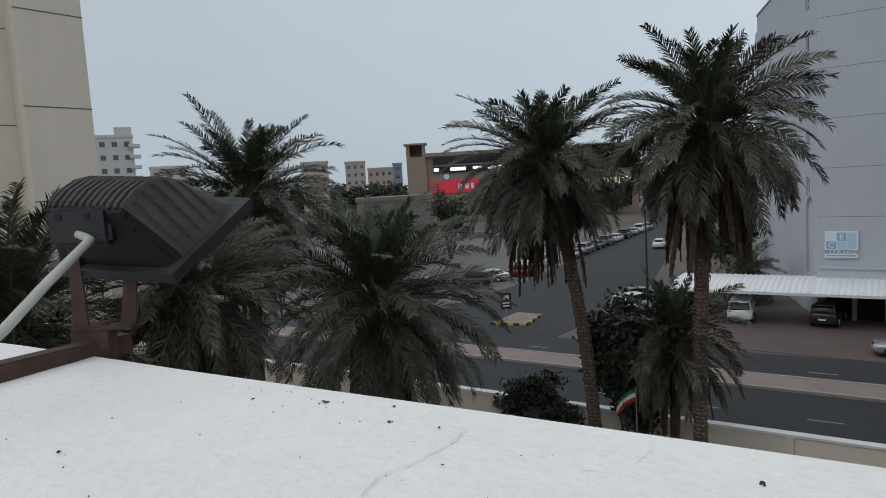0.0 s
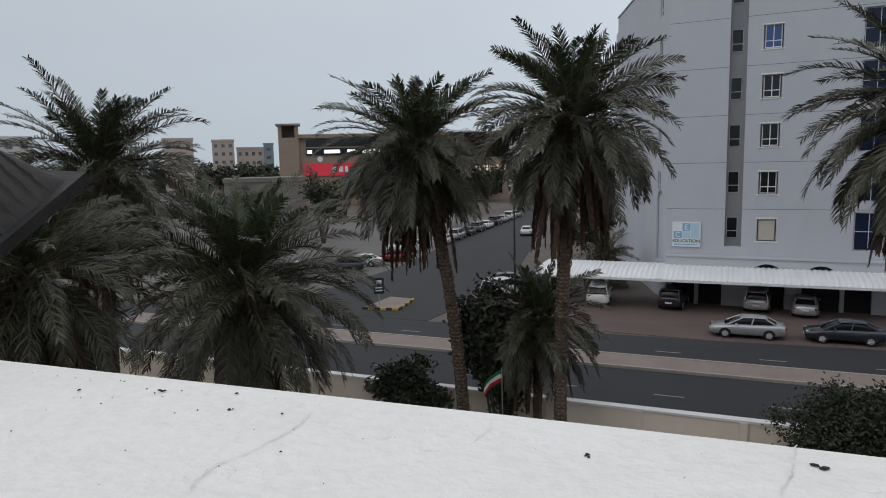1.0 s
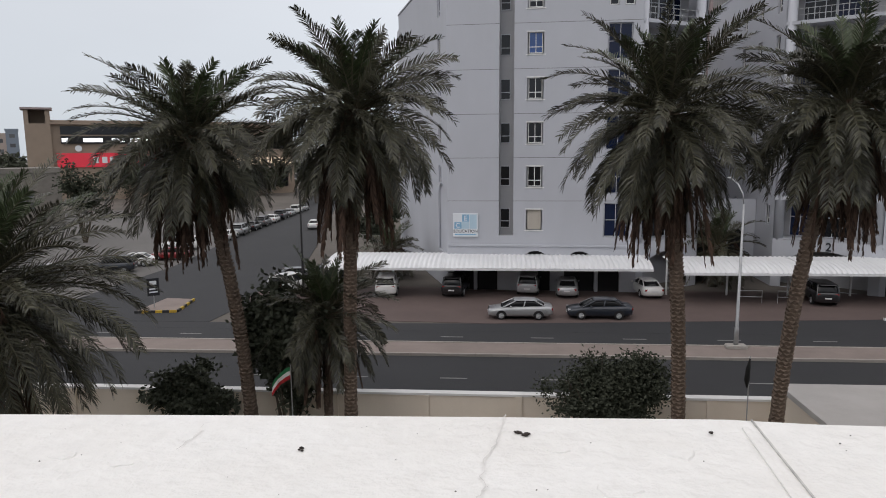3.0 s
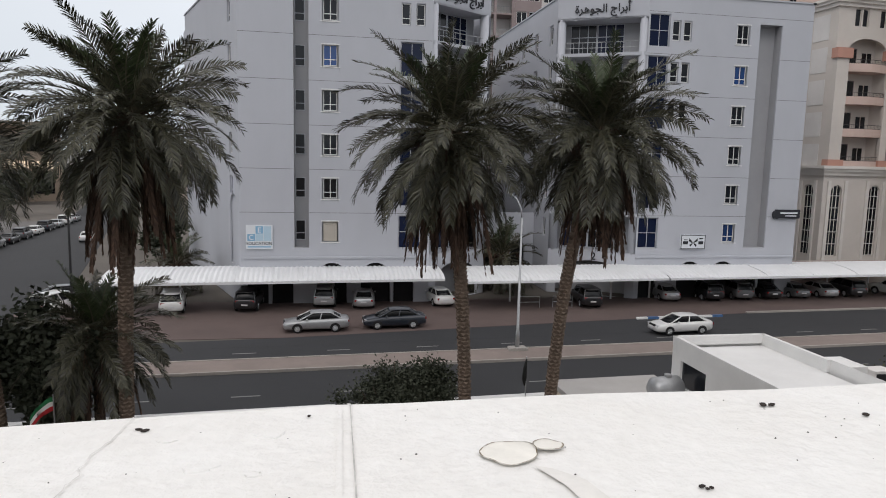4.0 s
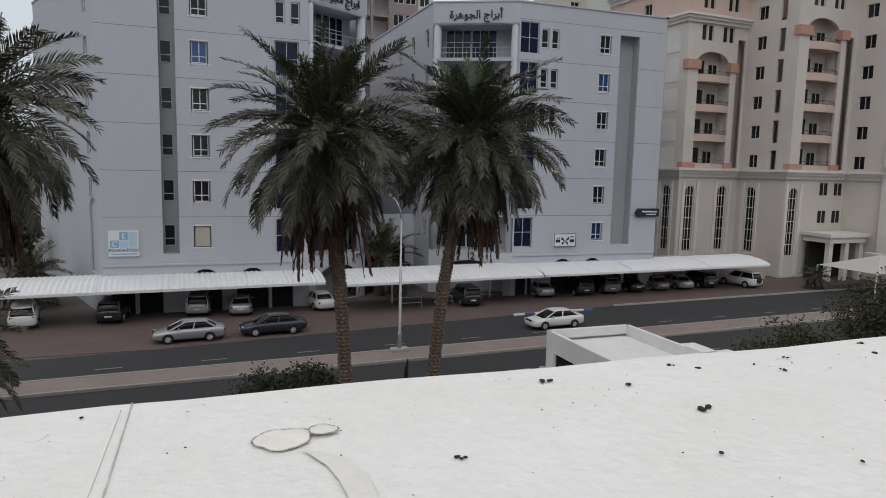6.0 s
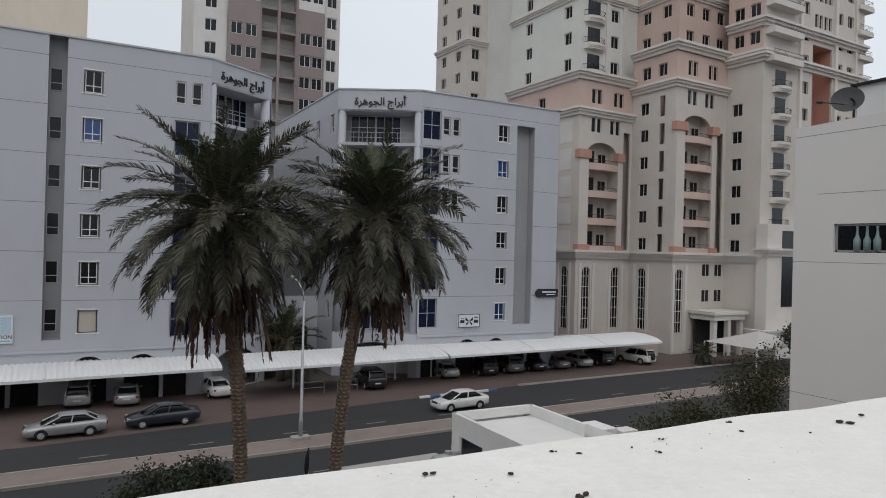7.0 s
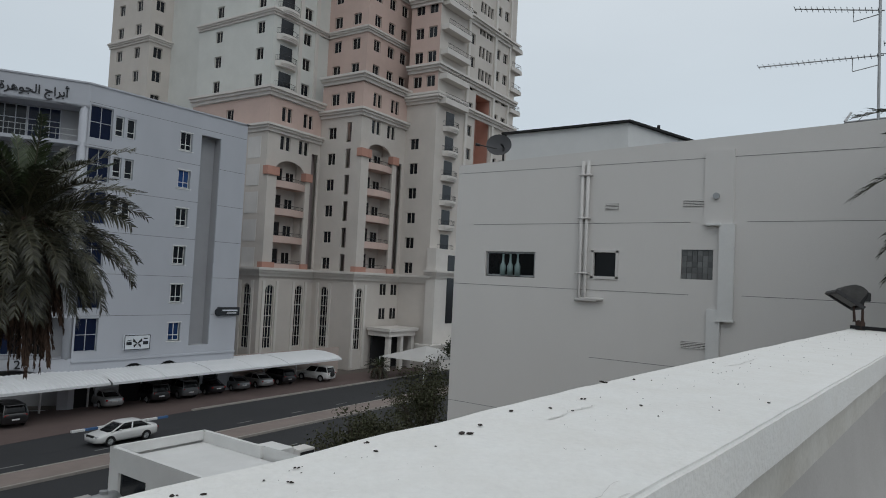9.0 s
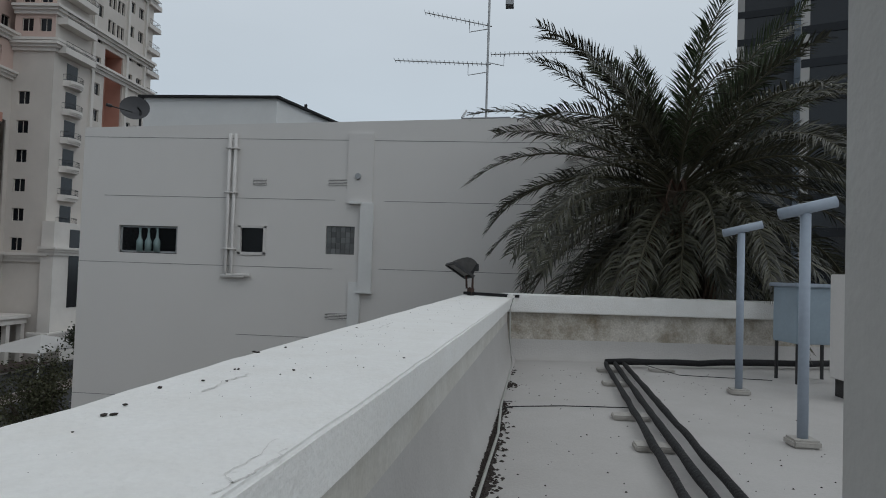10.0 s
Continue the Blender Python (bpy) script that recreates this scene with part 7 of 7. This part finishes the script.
    arm = Shape().add([s0 - w - U * 0.028, s0 + w - U * 0.028, s1 + w - U * 0.028, s1 - w - U * 0.028, s0 - w + U * 0.028, s0 + w + U * 0.028, s1 + w + U * 0.028, s1 - w + U * 0.028],
                      [(3, 2, 1, 0), (4, 5, 6, 7), (0, 1, 5, 4), (1, 2, 6, 5), (2, 3, 7, 6), (3, 0, 4, 7)])
    part("arm", arm, M_RUST if shift[0] < 0 else M_LAGG, fl, bevel=0.004)
    return fl


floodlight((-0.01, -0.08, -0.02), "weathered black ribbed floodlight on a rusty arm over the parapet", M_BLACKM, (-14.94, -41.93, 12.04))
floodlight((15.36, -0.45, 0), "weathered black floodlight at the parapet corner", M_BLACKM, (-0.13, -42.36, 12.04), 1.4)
cb = thing("lamp_cable", "pale grey flexible conduit running to the floodlight", "cable")
part("conduit", Shape(pose(-0.01, -0.08, -0.03)).tube([(-14.965, -41.045, 12.385), (-14.93, -41.03, 12.368), (-14.756, -41.217, 12.297), (-14.6, -41.38, 12.23), (-14.5, -41.6, 12.12), (-14.45, -41.9, 11.9), (-14.45, -41.95, 11.3), (-14.45, -42.0, 10.96)], 0.0115, 10), M_CABLE, cb, smooth=True)


# ---------------------------------------------------------------- crumbs, cracks and stains on the parapet cap
def crumb(seed, r):
    rng = random.Random(seed)
    bm = bmesh.new()
    for k in range(rng.randint(2, 4)):
        g = bmesh.ops.create_icosphere(bm, subdivisions=1, radius=r * rng.uniform(0.45, 1.0))
        off = Vector((rng.gauss(0, r * 0.8), rng.gauss(0, r * 0.7), r * 0.2))
        for v in g["verts"]:
            v.co = Vector((v.co.x * rng.uniform(0.7, 1.2), v.co.y, v.co.z * 0.55)) + off
    me = bpy.data.meshes.new("debris")
    bm.to_mesh(me)
    bm.free()
    me.materials.append(M_DEBRIS)
    return me


CRUMBS = [crumb(i, 0.008) for i in range(6)]
spots = [(-14.135, -41.082), (-13.992, -41.045), (-13.941, -41.110), (-13.855, -41.091), (-13.757, -41.215), (-13.340, -41.064), (-13.044, -40.983), (-12.787, -40.954),
         (-14.373, -41.490), (-14.296, -41.132), (-14.139, -41.096), (-12.245, -41.282), (-11.951, -41.000), (-11.799, -41.066), (-11.620, -40.984), (-11.594, -41.013),
         (-11.430, -41.024), (-11.402, -41.075), (-11.746, -41.224), (-11.858, -41.383), (-11.022, -40.948), (-11.053, -41.038), (-11.677, -41.475), (-11.317, -41.001),
         (-10.715, -41.080), (-10.571, -41.048), (-10.267, -41.000), (-10.108, -41.090), (-10.090, -41.150), (-9.810, -41.075), (-9.250, -40.945), (-9.012, -41.010),
         (-9.746, -41.295), (-9.231, -41.687), (-10.901, -41.112), (-7.658, -41.078)]
rng = random.Random(3)
for i, (x, y) in enumerate(spots):
    o = tagged(new("debris", CRUMBS[i % 6]), "small dark crumb of grit on the white parapet", "debris", "crumbs on the parapet")
    sc = rng.uniform(0.75, 1.1) * (0.5 if x < -12.5 else 0.8 if x < -11 else 1.1)
    o.matrix_basis = pose(x, y, PZ + 0.002, 0, 0, rng.uniform(0, 360)) @ Matrix.Diagonal((sc * (1.0 if i % 3 else 1.6), sc, sc, 1))
gr = Shape()
for i in range(420):
    x = rng.uniform(-16, -0.8) if i % 3 else rng.uniform(-14.5, -11)
    t = rng.random() ** 1.4
    yo = -40.885 - 0.029 * (x + 12.75) if x > -12.75 else -40.885 + 0.086 * (x + 12.75)
    r = rng.uniform(0.0008, 0.0022) * (1.0 if x < -10 else 2.2)
    y = yo - 0.05 - 0.62 * t
    gr.add([(x - r, y, PZ), (x, y - r, PZ), (x + r * 1.3, y, PZ), (x, y + r, PZ), (x, y, PZ + r)], [(0, 1, 4), (1, 2, 4), (2, 3, 4), (3, 0, 4)])
tagged(part("grit", gr, M_DEBRIS), "scattered fine dark grit on the parapet", "grit", "", "stuff")


def crack(pts, w, seed, name="crack", m=M_JOINT, sub=6):
    """A thin wandering crack flush with the parapet's top."""
    rng = random.Random(seed)
    fine = []
    for p, q in zip(pts, pts[1:]):
        for k in range(sub):
            t = k / sub
            fine.append((p[0] + (q[0] - p[0]) * t + rng.gauss(0, w * 1.6), p[1] + (q[1] - p[1]) * t + rng.gauss(0, w * 1.6)))
    fine.append(pts[-1])
    s = Shape()
    for p, q in zip(fine, fine[1:]):
        d = (Vector(q) - Vector(p))
        n = Vector((-d.y, d.x)).normalized() * w * rng.uniform(0.4, 1.1)
        s.add([(p[0] - n.x, p[1] - n.y, PZ + 0.0035), (q[0] - n.x, q[1] - n.y, PZ + 0.0035), (q[0] + n.x, q[1] + n.y, PZ + 0.0035), (p[0] + n.x, p[1] + n.y, PZ + 0.0035)], [(0, 1, 2, 3)])
    return part(name, s, m, cap)


M_CRK = mat("pale_crack", (0.74, 0.725, 0.70), 0.9, 0.2, 20.0)
crack([(-13.79, -41.36), (-13.813, -41.30), (-13.797, -41.223), (-13.79, -41.143), (-13.804, -41.072)], 0.0012, 1, m=M_CRK)
crack([(-13.076, -40.92), (-13.079, -40.997), (-13.094, -41.073), (-13.092, -41.136), (-13.10, -41.2)], 0.0011, 2, m=M_CRK)
crack([(-11.27, -41.647), (-11.162, -41.66), (-11.052, -41.669), (-10.929, -41.673)], 0.003, 3, m=M_CRK)
crack([(-11.2, -41.655), (-11.15, -41.61), (-11.02, -41.63), (-10.85, -41.62)], 0.0022, 9, m=M_CRK)
crack([(-13.508, -41.0), (-13.50, -41.04), (-13.506, -41.083)], 0.0011, 7, m=M_CRK)
crack([(-7.9, -41.2), (-7.4, -41.24), (-7.0, -41.24)], 0.006, 8, m=M_CRK)
crack([(-10.3, -41.16), (-10.05, -41.15), (-9.9, -41.17)], 0.004, 10, m=M_CRK)
# joint across the cap by the kink: a fine open line and a low mortar ridge beside it
part("joint_strip", Shape().prism([(-12.716, -40.9), (-12.7145, -40.9), (-12.723, -41.57), (-12.726, -41.57)], PZ - 0.01, PZ + 0.0025), mat("joint_grey", (0.62, 0.61, 0.585), 0.9, 0.3, 30.0), cap)
part("joint_strip", Shape().prism([(-12.738, -40.93), (-12.730, -40.93), (-12.746, -41.57), (-12.757, -41.57)], PZ - 0.01, PZ + 0.0025), M_PAREIN, cap)
# flaked paint patches with a slightly raised rim
rng = random.Random(61)
for cx, cy, r in ((-12.846, -41.021, 0.022), (-12.937, -41.128, 0.026), (-13.0, -41.03, 0.014), (-12.86, -41.16, 0.012), (-13.65, -41.11, 0.02), (-13.56, -41.125, 0.016)):
    ring = [(cx + r * rng.uniform(0.6, 1.3) * math.cos(k * 0.524) * 1.2, cy + r * rng.uniform(0.6, 1.2) * math.sin(k * 0.524)) for k in range(12)]
    fl = Shape().add([(*p, PZ - 0.004) for p in ring] + [(cx + (p[0] - cx) * 0.8, cy + (p[1] - cy) * 0.8, PZ + 0.002 + rng.uniform(0, 0.001)) for p in ring],
                     [(k, (k + 1) % 12, 12 + (k + 1) % 12, 12 + k) for k in range(12)] + [tuple(range(12, 24))])
    part("paint_flake", fl, M_PAREIN, cap)


def ring_stain(cx, cy, a, b, rot, seed, lift=0.0):
    rng = random.Random(seed)
    s, f = Shape(), Shape()
    n = 40
    pts = []
    for k in range(n):
        t = 2 * math.pi * k / n
        w = 1 + 0.06 * math.sin(3 * t + seed) + 0.04 * math.sin(5 * t)
        pts.append((cx + w * (a * math.cos(t) * math.cos(rot) - b * math.sin(t) * math.sin(rot)), cy + w * (a * math.cos(t) * math.sin(rot) + b * math.sin(t) * math.cos(rot))))
    for k in range(n):
        p, q = Vector(pts[k]), Vector(pts[(k + 1) % n])
        c = Vector((cx, cy))
        g = 0.0014 * rng.uniform(0.4, 1.5)
        ip, iq = p + (c - p).normalized() * g, q + (c - q).normalized() * g
        s.add([(*p, PZ + 0.0045 + lift), (*q, PZ + 0.0045 + lift), (*iq, PZ + 0.0045 + lift), (*ip, PZ + 0.0045 + lift)], [(0, 1, 2, 3)])
    f.add([(*p, PZ + 0.0035 + lift) for p in pts], [tuple(range(n))])
    part("stain_edge", s, mat("rust_line", (0.20, 0.15, 0.09), 0.9, 0.2, 30.0), cap)
    part("stain", f, mat("cream_patch", (0.79, 0.77, 0.71), 0.8, 0.1, 20.0), cap)


ring_stain(-12.484, -41.140, 0.046, 0.040, 0.35, 1)
ring_stain(-12.419, -41.125, 0.024, 0.020, -0.2, 2, 0.002)
# pale brown run below the rings
tl = Shape().add([(x, y, PZ + 0.0032) for x, y in ((-12.462, -41.186), (-12.436, -41.2), (-12.402, -41.238), (-12.388, -41.3), (-12.39, -41.37), (-12.425, -41.375), (-12.428, -41.3), (-12.436, -41.25))], [tuple(range(8))[::-1]])
part("stain", tl, mat("faint_brown_run", (0.757, 0.742, 0.705), 0.8, 0.12, 25.0), cap)

# ---------------------------------------------------------------- roof clutter
SHIFT = pose(0.03, -0.056, -0.05)
pipes = thing("insulated_pipes", "three black lagged pipes lying across the roof on blocks", "pipe", SHIFT)
for k, (dx, dy) in enumerate(((0.0, 0.0), (0.17, -0.2), (0.34, -0.4))):
    p0 = (-0.75 + dx * 0.3, -43.8 - k * 0.16, 11.03)
    s = Shape()
    pts = []
    rng = random.Random(40 + k)
    for i in range(26):
        t = i / 25
        pts.append((p0[0] + (-8.6 - p0[0]) * t, p0[1] + (-43.3 - k * 0.2 - p0[1]) * t + rng.gauss(0, 0.004), 11.02 + rng.gauss(0, 0.003)))
    s.tube(pts, [0.036 * rng.uniform(0.9, 1.15) for _ in pts], 10)
    part("pipe", s, M_LAGG, pipes, smooth=True)
s = Shape()
rng = random.Random(50)
pts = [(-0.75 + 0.115 * i, -43.8 - 0.42 * i, 11.05 + rng.gauss(0, 0.008)) for i in range(13)]
s.tube(pts, [0.05 * rng.uniform(0.9, 1.2) for _ in pts], 10)
part("pipe", s, M_LAGG, pipes, smooth=True)
for x, y in ((-0.9, -44.75), (-1.2, -43.85), (-4.9, -43.55), (-6.2, -43.55), (-2.6, -43.75)):
    tagged(part("concrete_block", Shape().box(x - 0.11, y - 0.2, FZ, x + 0.11, y + 0.2, FZ + 0.055), M_CONC, bevel=0.012), "small concrete block under the black pipes", "concrete block", "pipe blocks")

for x, y, h in ((-5.714, -45.012, 2.25), (-2.83, -45.366, 2.25)):
    t = thing("pipe_stand", "pale blue steel post with a cross tube on a footing", "post", pose(x, y, FZ), "pipe stands")
    part("foot", Shape().box(-0.13, -0.13, 0, 0.13, 0.13, 0.08), M_CONC, t, bevel=0.02)
    part("post", Shape().tube([(0, 0, 0.08), (0, 0, h - 0.02)], 0.05, 12), M_BLUEPOST, t, smooth=True)
    part("cross_tube", Shape().tube([(0.02, 0.24, h - 0.03), (-0.05, -0.26, h + 0.1)], 0.055, 14), M_BLUEPOST, t, smooth=True)
    # black disc paints the shaded hollow of the open tube
    part("tube_mouth_shade", Shape().tube([(-0.05, -0.262, h + 0.1), (-0.051, -0.268, h + 0.102)], 0.043, 12), M_RUBBER, t)
tk = thing("water_cooler_box", "pale blue sheet-metal box on thin legs by the end parapet", "metal box", pose(-1.25, -46.97, FZ, 0, 0, 8))
part("box", Shape().box(-0.35, -0.42, 0.62, 0.35, 0.42, 1.5), M_TANK, tk, bevel=0.01)
part("lid", Shape().box(-0.4, -0.47, 1.5, 0.4, 0.47, 1.56), M_BLUEPOST, tk, bevel=0.01)
for sx in (-0.3, 0.3):
    for sy in (-0.38, 0.38):
        part("leg", Shape().box(sx - 0.02, sy - 0.02, 0, sx + 0.02, sy + 0.02, 0.62), M_BLACKM, tk)
cu = thing("condenser_unit", "tall condenser unit with pale casing edge and dark coil", "air conditioner", pose(-2.87, -47.22, FZ, 0, 0, 4))
part("casing", Shape().box(-0.4, -0.5, 0.25, 0.4, 0.5, 1.7), M_OFFW, cu, bevel=0.015)
part("coil", Shape().box(-0.42, -0.44, 0.3, -0.39, 0.35, 1.64), M_RUBBER, cu)
for k in range(16):
    part("fin", Shape().box(-0.432, -0.44, 0.34 + k * 0.08, -0.42, 0.35, 0.36 + k * 0.08), M_BLACKM, cu)
for sy in (-0.4, 0.4):
    part("foot", Shape().box(-0.35, sy - 0.04, 0, 0.35, sy + 0.04, 0.25), M_BLACKM, cu)
rc = thing("roof_cable", "pale conduit dropping from the floodlight and crossing the roof", "cable", SHIFT)
part("conduit", Shape().tube([(-0.5, -42.2, 12.06), (-0.6, -42.15, 11.9), (-0.62, -42.16, 11.3), (-0.9, -42.2, 10.97), (-2.5, -42.15, 10.96), (-4.6, -42.07, 10.96), (-6.0, -42.06, 10.96), (-7.9, -41.95, 10.96), (-10.5, -42.0, 10.96)], 0.014, 8), M_CABLE, rc, smooth=True)
rc2 = thing("roof_cable", "thin dark wire sagging from the parapet across the roof", "cable", SHIFT)
part("wire", Shape().tube([(-5.6, -41.78, 11.35), (-5.3, -41.85, 11.05), (-4.9, -42.0, 10.955), (-4.6, -42.2, 10.95), (-4.4, -42.8, 10.95), (-4.3, -43.6, 10.95)], 0.006, 6).tube([(-0.95, -44.4, 11.05), (-1.3, -44.9, 10.95), (-1.4, -46.3, 10.95)], 0.006, 6), M_RUBBER, rc2, smooth=True)
# dark moss and grit along the conduit
ms = Shape()
rng = random.Random(77)
for i in range(1500):
    t = rng.random()
    x = -4.2 - 4.6 * t if i % 5 else rng.choice((-1.6, -3.0)) + rng.gauss(0, 0.16)
    yc = -42.115 + 0.03 * (-x - 4.6) if i % 5 else -42.2
    y = yc + rng.gauss(0, 0.055) + 0.03 * math.sin(x * 7)
    r = rng.uniform(0.006, 0.028)
    a = rng.uniform(0, 3)
    ms.add([(x + r * math.cos(a + k * 1.571) * (1.3 if k % 2 else 0.8), y + r * math.sin(a + k * 1.571), FZ + 0.001) for k in range(4)] + [(x, y, FZ + 0.006 + r * 0.35)], [(0, 1, 4), (1, 2, 4), (2, 3, 4), (3, 0, 4)])
for i in range(260):
    x, y = rng.uniform(-9.5, -0.8), rng.uniform(-45.5, -41.9)
    r = rng.uniform(0.004, 0.012)
    ms.add([(x - r, y, FZ + 0.001), (x, y - r, FZ + 0.001), (x + r, y, FZ + 0.001), (x, y + r, FZ + 0.001), (x, y, FZ + r)], [(0, 1, 4), (1, 2, 4), (2, 3, 4), (3, 0, 4)])
edge = []
x = -4.3
while x > -9.6:
    w0 = 0.03 + 0.035 * abs(noise.noise((x * 3.1, 0, 0))) + rng.uniform(0, 0.03)
    w1 = 0.03 + 0.05 * abs(noise.noise((x * 2.7, 5, 0))) + rng.uniform(0, 0.03)
    yc = -42.115 + 0.03 * (-x - 4.6)
    edge.append(((x, yc + w0, FZ + 0.003), (x, yc - w1, FZ + 0.003)))
    x -= 0.035
for (a, b), (c, d) in zip(edge, edge[1:]):
    ms.add([a, b, d, c], [(0, 1, 2, 3)])
tagged(part("moss", ms, M_DEBRIS), "dark mossy grit gathered along the conduit on the roof", "moss", "", "stuff")
# trolley frames under the shelter
for x in (5.0, 8.0):
    tr = thing("barrier_frame", "pale steel tube barrier frame standing on the forecourt", "barrier", pose(x, 13.2, 0.012), "barrier frames")
    part("frame", Shape().tube([(-0.9, 0, 0), (-0.9, 0, 1.0), (0.9, 0, 1.0), (0.9, 0, 0)], 0.03, 6).tube([(-0.9, 0, 0.5), (0.9, 0, 0.5)], 0.025, 6), M_STEEL, tr)
# tent-like canopy beyond the shelters
cn = thing("shade_canopy", "pale fabric shade canopy on white posts", "canopy", pose(57.5, 9.5, 0))
part("fabric", Shape().add([(-5, -3.5, 2.6), (5, -3.5, 2.6), (5, 3.5, 2.6), (-5, 3.5, 2.6), (0, 0, 4.0)], [(0, 1, 4), (1, 2, 4), (2, 3, 4), (3, 0, 4)]), M_FARW, cn)
for sx in (-5, 5):
    for sy in (-3.5, 3.5):
        part("post", Shape().tube([(sx, sy, 0), (sx, sy, 2.6)], 0.08, 8), M_WHITE, cn)
